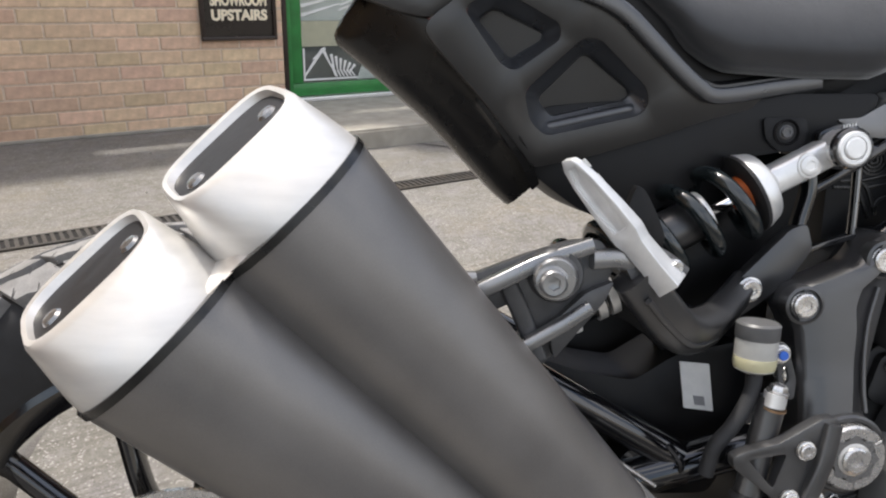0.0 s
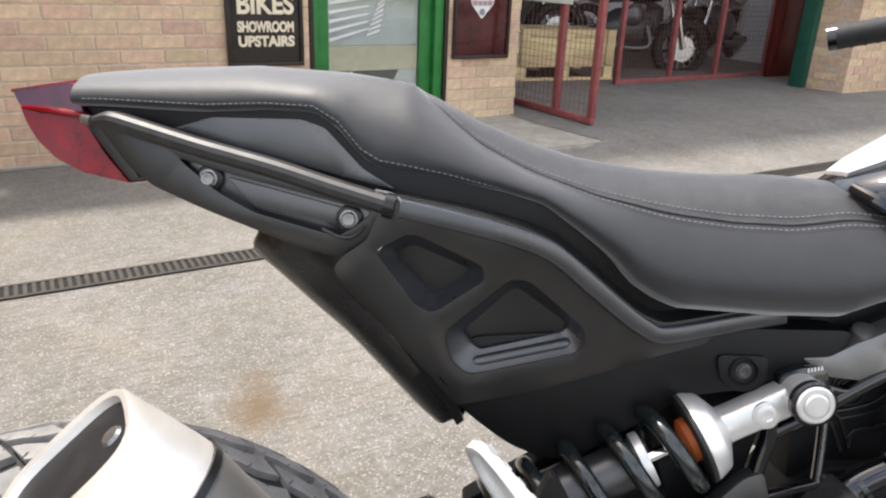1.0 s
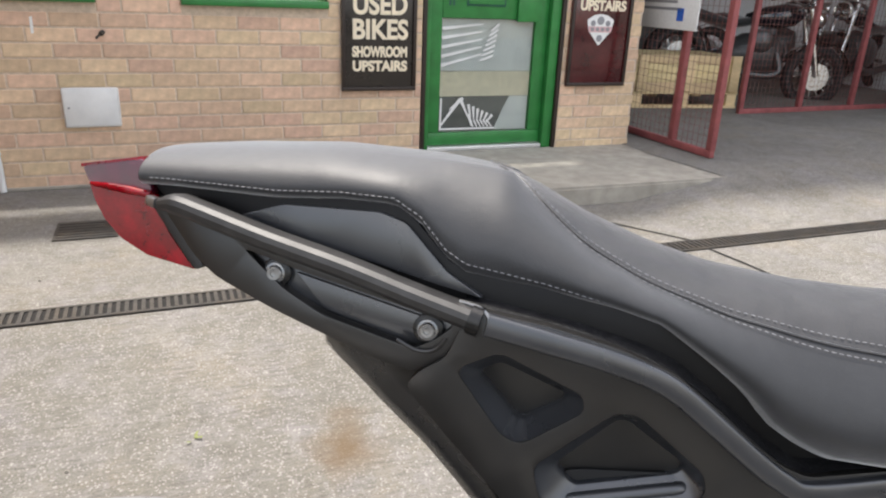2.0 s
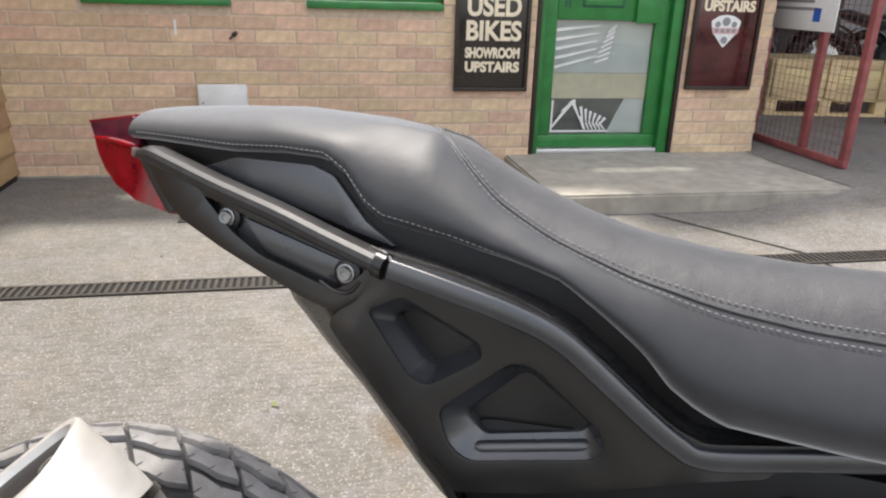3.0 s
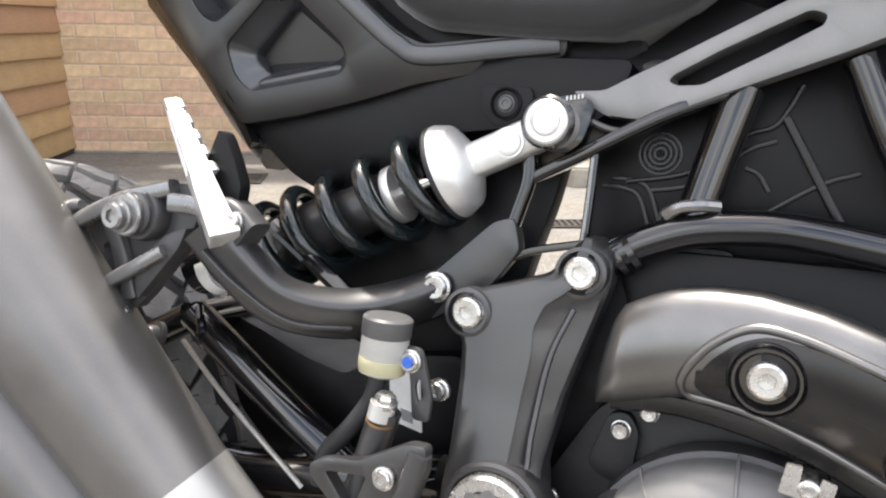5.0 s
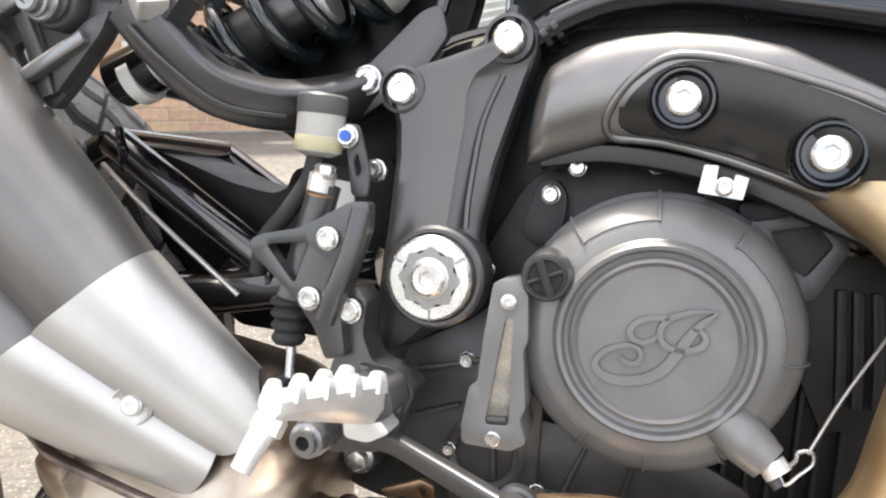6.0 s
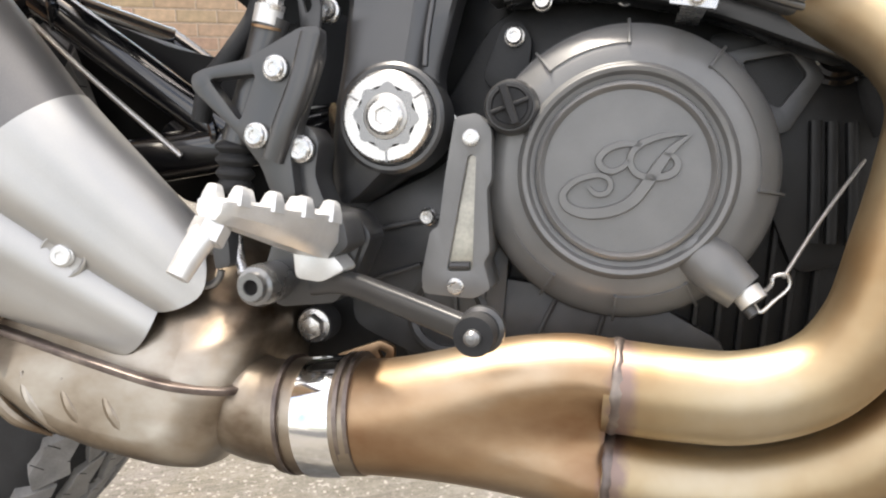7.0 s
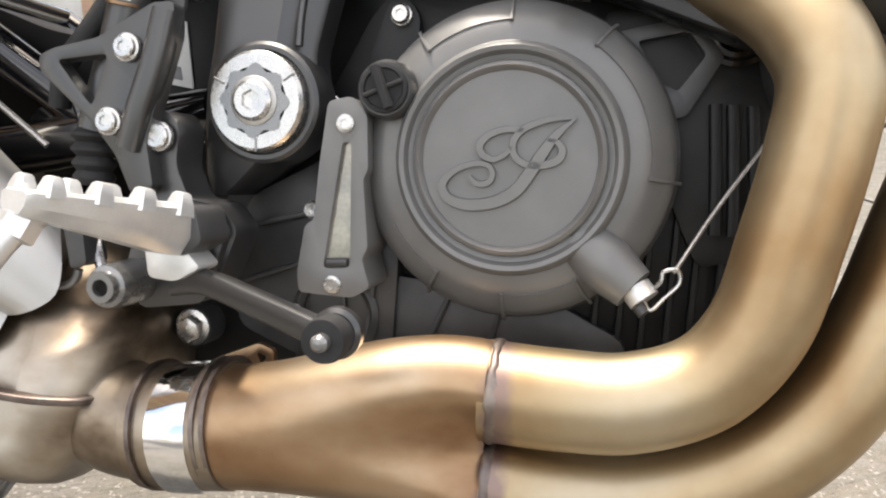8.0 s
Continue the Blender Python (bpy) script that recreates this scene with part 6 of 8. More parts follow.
for d in (0.0, 0.007):
    contour([(0.0291 + d, 0.6695 + d), (0.0475 + d, 0.6690 + d), (0.0600 + d, 0.6625 + d), (0.0717 + d, 0.6360 + d)], 0.003)
contour([(0.0480, 0.6740), (0.0515, 0.6755), (0.0740, 0.6800), (0.0961, 0.6869), (0.1106, 0.6985), (0.1345, 0.7200), (0.1521, 0.7272), (0.1608, 0.7410), (0.168, 0.760)], 0.006)
contour([(0.0660, 0.6690), (0.0961, 0.6760), (0.1140, 0.6880), (0.1360, 0.7080), (0.1560, 0.7170)], 0.003)
contour([(0.1600, 0.7350), (0.1740, 0.7130), (0.2041, 0.6650), (0.220, 0.640)], 0.007, 0.007)
contour([(0.1368, 0.6946), (0.1470, 0.6905), (0.1561, 0.6780)], 0.003)
contour([(0.1380, 0.6510), (0.1456, 0.6530), (0.1882, 0.6858), (0.215, 0.698)], 0.004)
contour([(0.079, 0.640), (0.081, 0.655), (0.100, 0.662), (0.120, 0.668)], 0.003)
for k in (0.0045, 0.0085, 0.0125, 0.0165):
    part("contour_ring", lathe([(k - 0.0008, 0.0), (k - 0.0008, 0.0016), (k + 0.0008, 0.0016), (k + 0.0008, 0.0)], (0.072, -0.020, 0.700)), "plastic", airbox)

# grey side trim with its slot, tank and far handlebar grip
tr = [(0.003, 0.741), (0.028, 0.743), (0.052, 0.757), (0.070, 0.766), (0.153, 0.812), (0.20, 0.822), (0.30, 0.872), (0.34, 0.905), (0.38, 0.890), (0.34, 0.845), (0.192, 0.776), (0.125, 0.748), (0.064, 0.722), (0.030, 0.724)]
trs = [(0.0757, 0.7521), (0.0789, 0.7567), (0.1082, 0.7742), (0.1406, 0.7911), (0.1647, 0.8032), (0.1748, 0.7998), (0.1740, 0.7930), (0.1431, 0.7745), (0.1000, 0.7500), (0.0821, 0.7489)]
trim = part("side_trim", bent(plate(tr, -0.058, -0.030, [trs], r=0.004, bevel=0.0065), lambda x, y, z: (x, y - 0.12 * max(0, x - 0.05), z)), "frame_silver", bike, "grey slotted side trim")
part("trim_knob", lathe([(0.014, -0.01), (0.013, 0.004), (0.009, 0.006)], (0.066, -0.045, 0.762), (0, -0.5, 1)), "frame_silver", trim)

part("tank_skirt", plate([(0.01, 0.765), (0.05, 0.785), (0.11, 0.832), (0.16, 0.850), (0.42, 0.88), (0.42, 0.74), (0.10, 0.735), (0.02, 0.738)], -0.018, 0.05, r=0.008, bevel=0.004), "deep", bike, "black plastic skirt under the tank")
TKX = [0.030, 0.06, 0.10, 0.16, 0.24, 0.34, 0.44, 0.52, 0.56]
rings = []
for x in TKX:
    top = float(np.interp(x, TKX, [0.898, 0.915, 0.938, 0.968, 1.0, 1.03, 1.035, 1.01, 0.97]))
    bot = float(np.interp(x, TKX, [0.874, 0.858, 0.826, 0.806, 0.80, 0.82, 0.85, 0.88, 0.92]))
    wid = float(np.interp(x, TKX, [0.030, 0.058, 0.076, 0.105, 0.14, 0.15, 0.145, 0.11, 0.05]))
    ring = []
    for i in range(28):
        a = 2 * math.pi * i / 28
        ca, sa = math.cos(a), math.sin(a)
        ring.append((x, wid * math.copysign(abs(ca) ** 0.85, ca), (top + bot) / 2 + (top - bot) / 2 * math.copysign(abs(sa) ** 1.0, sa)))
    rings.append(ring)
tank = part("fuel_tank", loft(rings), "tank", bike, "gloss black fuel tank", 60)
part("tank_pad", loft([[(x, y * w, float(np.interp(x, TKX, [0.898, 0.915, 0.938, 0.968, 1.0, 1.03, 1.035, 1.01, 0.97])) + 0.003 - 0.10 * (y * w) ** 2 / 0.02 * 0.1) for y in (-1, -0.5, 0, 0.5, 1)] + [(x, 0, 0.88)] for x, w in ((0.045, 0.02), (0.07, 0.035), (0.12, 0.045), (0.2, 0.05), (0.3, 0.05))]), "alu", tank, "pale grey pad on the tank")
part("tank_seam", tube([(0.038, -0.040, 0.897), (0.052, -0.058, 0.886), (0.074, -0.072, 0.871), (0.100, -0.083, 0.853), (0.118, -0.092, 0.842), (0.160, -0.106, 0.836), (0.24, -0.135, 0.838)], [0.005, 0.006, 0.006, 0.006, 0.005, 0.005, 0.005], 10), "gloss", tank, "black rubber seam round the tank")
bars = new("handlebar")
bars.parent = bike
G0, G1 = Vector((0.245, 0.40, 1.092)), Vector((0.36, 0.33, 1.115))
part("grip", tube([G0, G0.lerp(G1, 0.5), G1], 0.0175, 18), "rubber", bars, "ribbed black rubber grip")
for i in range(7):
    q = G0.lerp(G1, 0.12 + 0.12 * i)
    d = (G1 - G0).normalized()
    part("grip_rib", tube([q, q + d * 0.004], 0.0185, 18), "rubber", bars)
part("bar_end", tube([G0 - (G1 - G0).normalized() * 0.012, G0], 0.0185, 18), "gloss", bars)
part("bar", tube([G1, (0.46, 0.24, 1.13), (0.53, 0.08, 1.10), (0.53, -0.08, 1.10), (0.46, -0.26, 1.13), (0.36, -0.36, 1.115)], 0.011, 14), "gloss", bars)

# ---- exhaust ----
exhaust = new("exhaust")
exhaust.parent = bike
MA = Vector((0.669, 0.169, -0.722)).normalized()
MD = Vector((-0.66, -0.23, -0.72))
MD = (MD - MA * MD.dot(MA)).normalized()
MN = MA.cross(MD)
MN = -MN if MN.y > 0 else MN
M_TIP, M_END = Vector((-0.523, -0.249, 0.669)), Vector((-0.261, -0.180, 0.374))


def peanut(center, r, gap, n=64, waist=0.5, scallop=0.0):
    """Twin-lobed section across the muffler: two rounds with a soft valley between them."""
    out = []
    reach = r + gap / 2
    for i in range(n):
        a = 2 * math.pi * i / n
        u = math.cos(a) * reach
        du = abs(u) - gap / 2
        h = math.sqrt(max(0.0, r * r - du * du))
        if du < 0:
            low = r * waist
            h = math.sqrt(h * h + low * low * (1 - (1 + du / (gap / 2)) ** 2) ** 2)
        v = h if math.sin(a) >= 0 else -h
        if abs(math.sin(a)) < 1e-6:
            v = 0
        out.append(center + MD * (u + gap / 2) + MN * v - MA * scallop * (max(du, 0.0) / r) ** 2 - MA * scallop * 0.30 * (min(du, 0.0) / r) ** 2)
    return out


def lobes_at(s, extra=0.0):
    """The section s of the way from the tips (0) to the sleeve's end (1)."""
    c = M_TIP.lerp(M_END, s)
    r = 0.0685 + (0.050 - 0.0685) * s + extra
    g = 0.128 + (0.094 - 0.128) * s
    return c, r, g


rings = []
for s in np.linspace(0.0, 1.02, 16):
    c, r, g = lobes_at(float(s))
    rings.append(peanut(c, r, g))
part("sleeve", loft(rings), "sleeve", exhaust, "matt black twin-lobed muffler sleeve", 60)
c, r, g = lobes_at(0.0)
part("seam_band", loft([peanut(c - MA * 0.003, r + 0.0012, g), peanut(c + MA * 0.003, r + 0.0012, g)]), "plastic", exhaust)

# brushed end caps, each cut slantwise so that its mouth looks outwards
def mouth(center, r, k, back, slant, n=28, sq=0.75, thin=1.0):
    out = []
    for i in range(n):
        a = 2 * math.pi * i / n
        ca, sa = math.cos(a), math.sin(a)
        u, v = r * k * math.copysign(abs(ca) ** sq, ca), r * k * thin * math.copysign(abs(sa) ** sq, sa)
        out.append(center + MD * u + MN * v - MA * (back - slant * v))
    return out


for j in (0, 1):
    c, r, g = lobes_at(0.0)
    cc = c + MD * g * j
    lobe_r = r * 0.985
    sl = 0.30
    rr = [mouth(cc, lobe_r, 1.0, 0.0027, 0.0, sq=1.0), mouth(cc, lobe_r, 0.975, 0.0144, 0.03, sq=0.95, thin=0.99), mouth(cc, lobe_r, 0.925, 0.0306, 0.10, sq=0.86, thin=0.95), mouth(cc, lobe_r, 0.865, 0.0477, 0.20, sq=0.74, thin=0.88), mouth(cc, lobe_r, 0.825, 0.0600, sl, sq=0.62, thin=0.82),
          mouth(cc, lobe_r, 0.790, 0.0634, sl, sq=0.56, thin=0.78), mouth(cc, lobe_r, 0.735, 0.0630, sl, sq=0.52, thin=0.70), mouth(cc, lobe_r, 0.715, 0.0540, sl, sq=0.50, thin=0.68)]
    endcap = part("end_cap", loft(rr, cap=False), "cap_steel", exhaust, "brushed steel end cap", 50)
    part("mouth", loft([mouth(cc, lobe_r, 0.722, 0.0575, sl, sq=0.50, thin=0.69), mouth(cc, lobe_r, 0.715, 0.0545, sl, sq=0.50, thin=0.68)]), "hole", endcap, "dark mouth of the tailpipe")
    for sgn in (-1, 1):
        q = cc + MD * (lobe_r * 0.50 * sgn) + MN * 0.002 - MA * 0.0560
        part("mouth_rivet", lathe([(0.0080, -0.003), (0.0078, 0.001), (0.006, 0.003), (0.0, 0.004)], q, -MA + MN * 0.3), "gun", endcap)
c, r, g = lobes_at(0.0)
mid = c + MD * (g / 2)
part("cap_web", loft([peanut(c + MD * g * 0.26 - MA * h, r * k, g * 0.48, waist=0.75) for h, k in ((0.002, 0.66), (0.007, 0.60), (0.0105, 0.45))]), "cap_steel", exhaust)

# lower satin shield, one shell that ends in two rounded tongues
def shield_at(s):
    return M_END + MA * (-0.004 + 0.172 * s) - MD * 0.024 * s, 0.0512 - 0.019 * s, 0.094 - 0.034 * s


rings = []
for s in np.linspace(0, 1, 20):
    c, r, g = shield_at(float(s))
    rings.append(peanut(c, r, g, waist=0.80, scallop=0.042 * float(s) ** 3))
c, r, g = shield_at(1.0)
rings.append(peanut(c - MA * 0.001, r - 0.0025, g, waist=0.80, scallop=0.042))
rings.append(peanut(c - MA * 0.020, r - 0.006, g, waist=0.80, scallop=0.02))
shield = part("heat_shield", loft(rings), "shield", exhaust, "satin steel heat shield", 60)
c, r, g = shield_at(0.52)
mb = c + MD * (g / 2) + MN * math.sqrt(max(0.0, r * r - g * g / 4) + (0.80 * r) ** 2)
mb = mb + MN * 0.0035
part("shield_dimple", lathe([(0.0175, -0.012), (0.0165, 0.0004), (0.0152, 0.0012), (0.0138, 0.0), (0.0125, -0.0008), (0.002, -0.0008)], mb, MN, 32), "shield", shield)
bolt(tuple(mb + MN * 0.0005), 0.0074, shield, "alu", axis=tuple(MN), h=0.004, flange=1.1)

# stainless collector box
bx = [(-0.330, 0.228), (-0.322, 0.208), (-0.297, 0.182), (-0.240, 0.156), (-0.200, 0.146), (-0.132, 0.141), (-0.105, 0.143), (-0.092, 0.160), (-0.084, 0.190), (-0.077, 0.258), (-0.10, 0.285), (-0.14, 0.310), (-0.25, 0.325), (-0.325, 0.285)]
rings = []
cx0 = (sum(p[0] for p in bx) / len(bx), sum(p[1] for p in bx) / len(bx))
outl = rounded(bx, 0.018, 4)
for y, k in ((-0.207, 0.62), (-0.204, 0.78), (-0.196, 0.90), (-0.182, 0.97), (-0.165, 1.0), (-0.05, 1.0), (-0.02, 0.9), (0.0, 0.6)):
    rings.append([(cx0[0] + (x - cx0[0]) * k, y, cx0[1] + (z - cx0[1]) * k) for x, z in outl])
box_ob = part("collector_box", bent(loft(rings), lambda x, y, z: (x, y + (max(0.0, min(0.075, (z - 0.228) * 1.1)) if y < -0.1 else 0.0), z)), "box", exhaust, "heat-stained stainless collector box", 60)
part("box_seam", box_bar([(-0.325, -0.184, 0.240), (-0.298, -0.198, 0.237), (-0.244, -0.209, 0.233), (-0.181, -0.212, 0.223), (-0.127, -0.209, 0.214), (-0.094, -0.194, 0.210), (-0.084, -0.180, 0.209)], 0.010, 0.0055), "weld", box_ob, "grey weld flange")
for x in (-0.285, -0.250, -0.215, -0.180):
    part("box_rib", tube([(x, -0.2030, 0.205), (x + 0.010, -0.2040, 0.186), (x + 0.026, -0.1975, 0.166), (x + 0.045, -0.182, 0.150)], [0.0015, 0.0055, 0.0055, 0.0015], 10), "box", box_ob)
part("box_outlet", tube([(-0.12, -0.145, 0.196), (-0.08, -0.155, 0.188), (-0.045, -0.158, 0.189)], [0.040, 0.0385, 0.0395], 28), "box", exhaust, "browned outlet cone")

# clamp, collector and the two header pipes
part("joint_sleeve", tube([(-0.050, -0.158, 0.188), (-0.03, -0.160, 0.191), (0.008, -0.161, 0.197)], 0.0425, 36), "box", exhaust)
part("clamp", tube([(-0.029, -0.159, 0.190), (-0.018, -0.160, 0.192), (-0.006, -0.160, 0.194)], 0.0442, 36, 2), "chrome", exhaust, "polished steel band clamp")
for s in (-0.045, -0.001, 0.006):
    part("sleeve_ring", tube([(s - 0.0015, -0.160, 0.1875 + 0.17 * (s + 0.058)), (s + 0.0015, -0.160, 0.188 + 0.17 * (s + 0.058))], 0.0440, 36), "weld", exhaust)
rings = []
for s in np.linspace(0, 1, 22):
    s = float(s)
    x = 0.002 + 0.1725 * s
    e = s * s * (3 - 2 * s)
    gap = 0.062 * e
    r = 0.041 + (0.0312 - 0.041) * e
    waist = 1 - 0.55 * max(0.0, (s - 0.3) / 0.7) ** 2.4
    cz = 0.196 + 0.016 * e + 0.006 * math.sin(math.pi * s)
    ring = []
    for i in range(56):
        a = 2 * math.pi * i / 56
        u = math.sin(a) * (r + gap / 2)
        du = abs(u) - gap / 2
        h = math.sqrt(max(0.0, r * r - du * du)) if du > 0 else r * (waist + (1 - waist) * (abs(u) / max(gap / 2, 1e-6)) ** 2)
        ring.append((x, -0.161 + 0.0035 * e + math.copysign(h, math.cos(a)) - 0.0025 * e * u / 0.03, cz + u))
    rings.append(ring)
part("collector_pipe", loft(rings), "pipe", exhaust, "bronze-tinted merging collector pipe", 60)
upper = [(0.172, -0.160, 0.243), (0.215, -0.162, 0.2435), (0.258, -0.164, 0.248), (0.298, -0.166, 0.267), (0.322, -0.167, 0.302), (0.333, -0.166, 0.350), (0.342, -0.163, 0.400), (0.3445, -0.159, 0.440), (0.331, -0.148, 0.470), (0.308, -0.130, 0.494), (0.280, -0.104, 0.512), (0.25, -0.075, 0.520)]
part("header_pipe", tube(upper, [0.0312, 0.0305, 0.0292] + [0.0275] * 8, 36), "pipe_gold", exhaust, "pale gold header pipe", 60)
lower = [(0.172, -0.155, 0.181), (0.215, -0.152, 0.178), (0.27, -0.150, 0.184), (0.325, -0.148, 0.208), (0.368, -0.144, 0.25), (0.395, -0.138, 0.305), (0.415, -0.13, 0.37), (0.44, -0.11, 0.43), (0.48, -0.06, 0.47)]
part("header_pipe", tube(lower, [0.0312, 0.0305] + [0.029] * 7, 36), "pipe_gold", exhaust, "gold header pipe with weld bead", 60)
random.seed(5)
for cz, cy, r in ((0.243, -0.160, 0.0312), (0.181, -0.155, 0.0312)):
    rings = []
    for a in np.linspace(0, 2 * math.pi, 49)[:-1]:
        w, lift, dx = random.uniform(0.0024, 0.0040), random.uniform(0.0007, 0.0015), random.uniform(-0.0008, 0.0008)
        ring = []
        for k, o in ((-1.0, -0.001), (-0.7, 0.6), (0.0, 1.0), (0.7, 0.6), (1.0, -0.001)):
            rr = r + o * lift
            ring.append((0.178 + dx + k * w, cy + rr * math.cos(a), cz + rr * math.sin(a)))
        rings.append(ring)
    part("weld_bead", loft(rings, wrap=True), "weld", exhaust, "grey-purple weld bead")
part("pipe_bracket", plate([(-0.035, 0.226), (0.000, 0.242), (0.012, 0.238), (0.012, 0.222), (-0.02, 0.218)], -0.118, -0.112, [[(-0.002, 0.235), (0.007, 0.233), (0.003, 0.226)]], r=0.003, bevel=0.001), "pipe", exhaust, "gold-tinted bracket")

# ---- rear brake and rider's peg ----
brake = new("rear_brake_assembly")
brake.parent = bike
heel = [(-0.138, 0.431), (-0.128, 0.436), (-0.095, 0.444), (-0.056, 0.467), (-0.041, 0.468), (-0.040, 0.448), (-0.052, 0.404), (-0.058, 0.380), (-0.052, 0.350), (-0.068, 0.345), (-0.080, 0.370), (-0.10, 0.392), (-0.137, 0.421)]
heel_hole = [(-0.124, 0.4285), (-0.087, 0.434), (-0.098, 0.400)]
hp = part("heel_guard", plate(heel, -0.172, -0.160, [heel_hole], r=0.004, bevel=0.003), "matt", brake, "satin black heel guard with a triangular opening")
part("guard_spine", box_bar([(-0.046, -0.170, 0.462), (-0.052, -0.172, 0.43), (-0.062, -0.172, 0.40), (-0.070, -0.170, 0.375)], 0.016, 0.016), "matt", hp)
for x, z in ((-0.071, 0.438), (-0.083, 0.391)):
    bolt((x, -0.175, z), 0.0075, hp, "steel", h=0.005, flange=1.2)
link = part("peg_hanger", plate([(-0.060, 0.398), (-0.052, 0.402), (-0.042, 0.392), (-0.044, 0.366), (-0.034, 0.345), (-0.012, 0.343), (0.002, 0.327), (-0.008, 0.298), (-0.022, 0.276), (-0.066, 0.268), (-0.082, 0.284), (-0.070, 0.33), (-0.062, 0.36)], -0.160, -0.128, r=0.006, bevel=0.004), "matt", brake, "satin black peg hanger")
bolt((-0.053, -0.166, 0.384), 0.0085, link, "steel", h=0.005, flange=1.15)
part("hanger_face", plate([(-0.044, 0.345), (-0.014, 0.341), (-0.002, 0.326), (-0.010, 0.300), (-0.022, 0.284), (-0.040, 0.290), (-0.035, 0.32)], -0.168, -0.158, r=0.005, bevel=0.004), "matt", link)
bolt((-0.020, -0.178, 0.330), 0.0055, link, "steel", h=0.008)
# the peg: a bar with a row of teeth, its feeler below
peg = new("foot_peg")
peg.parent = brake
A0, A1 = Vector((-0.023, -0.192, 0.330)), Vector((-0.047, -0.292, 0.347))
ahead_v = (A1 - A0).normalized()
side_v = ahead_v.cross(Vector((0, 0, 1))).normalized()
up_v = side_v.cross(ahead_v)
PEG_CUT = ((-1.0, -0.35), (-0.62, -1.0), (0.62, -1.0), (1.0, -0.35), (1.0, 0.55), (0.8, 0.75), (-0.8, 0.75), (-1.0, 0.55))
rings = []
for s, w, h in ((0.0, 0.0165, 0.0175), (0.10, 0.0175, 0.018), (0.5, 0.0145, 0.013), (0.88, 0.0115, 0.0085), (0.97, 0.0110, 0.008), (1.0, 0.0090, 0.0065)):
    rings.append([A0.lerp(A1, s) + side_v * (w * c) + up_v * (h * d) for c, d in PEG_CUT])
pegbar = loft(rings)
for i in range(4):
    for s in (-1, 1):
        at = 0.12 + 0.255 * i + (0.03 if s > 0 else -0.02)
        w = 0.0170 - 0.0060 * at
        z = 1.0 - 0.28 * at
        q = A0.lerp(A1, at) + side_v * (w - 0.0045) * s + up_v * (0.012 - 0.005 * at)
        loft([[q + ahead_v * (0.0078 * z * k * ca) + side_v * (0.0060 * z * k * sa) + up_v * (h * z) for ca, sa in ((-1, -0.5), (-0.6, -1), (0.6, -1), (1, -0.5), (1, 0.5), (0.6, 1), (-0.6, 1), (-1, 0.5))] for k, h in ((1.2, -0.006), (1.05, 0.001), (0.72, 0.0075), (0.45, 0.0088))], pegbar)
part("tread", pegbar, "alu", peg, "bare aluminium toothed peg")
part("feeler", tube([A1 + Vector((0.0, 0.016, -0.006)), A1 + Vector((-0.004, 0.000, -0.018)), A1 + Vector((-0.010, -0.012, -0.038))], [0.0085, 0.0080, 0.0066], 14), "alu", peg, "peg feeler pin")
part("feeler_nut", lathe([(0.0105, -0.005), (0.0105, 0.005), (0.0085, 0.006)], A1 + Vector((-0.0025, 0.005, -0.014)), (-0.2, -0.4, -0.8), 6), "alu", peg)
part("peg_foot", plate([(-0.042, 0.322), (-0.020, 0.322), (-0.003, 0.306), (-0.020, 0.296), (-0.038, 0.297)], -0.196, -0.172, r=0.004, bevel=0.002), "alu", peg)
part("peg_clevis", plate([(-0.034, 0.345), (-0.006, 0.343), (0.000, 0.322), (-0.014, 0.312), (-0.034, 0.318)], -0.200, -0.166, r=0.005, bevel=0.003), "casting", peg)
# pedal
part("pedal_pivot", lathe([(0.0150, -0.04), (0.0150, -0.004), (0.0135, 0.002), (0.0105, 0.003), (0.0095, 0.008), (0.0055, 0.008), (0.005, 0.0), (0.0, 0.0)], (-0.070, -0.190, 0.287), segs=36), "gun", brake, "dark steel pivot with a hollow centre")
# near-black disc gives the shallow hollow the shade of a deep bore
part("pivot_bore", lathe([(0.0054, -0.003), (0.0054, 0.0035), (0.0, 0.0035)], (-0.070, -0.190, 0.287), segs=24), "pit", brake, "black disc painting the bore's shaded depth")
lever = part("brake_pedal", box_bar([(-0.034, -0.172, 0.290), (-0.005, -0.185, 0.2955), (0.035, -0.203, 0.291), (0.088, -0.226, 0.283)], 0.012, 0.0155), "matt", brake, "satin black brake pedal")
part("pedal_pad", lathe([(0.0125, -0.018), (0.0128, 0.000), (0.0118, 0.004), (0.0060, 0.0045)], (0.0935, -0.236, 0.282), segs=32), "rubber", lever, "grey worn pedal pad")
part("pad_pin", lathe([(0.0050, 0.0), (0.0048, 0.005), (0.003, 0.007), (0.0, 0.0075)], (0.0935, -0.240, 0.282)), "gun", lever)
part("pedal_end", lathe([(0.0145, -0.010), (0.0145, -0.004), (0.012, -0.002)], (0.095, -0.228, 0.283)), "matt", lever)
bolt((-0.062, -0.10, 0.243), 0.0105, brake, "steel", h=0.010, flange=1.3, hexed=True, recess=False)
part("stud_washer", lathe([(0.0155, -0.02), (0.015, 0.001), (0.013, 0.002)], (-0.062, -0.100, 0.243)), "rubber", brake)
part("push_rod", tube([(-0.108, -0.15, 0.345), (-0.105, -0.155, 0.31), (-0.095, -0.162, 0.290)], 0.004, 10), "steel", brake)
part("clevis", plate([(-0.118, 0.320), (-0.104, 0.322), (-0.100, 0.296), (-0.112, 0.292)], -0.172, -0.150, r=0.003), "casting", brake)
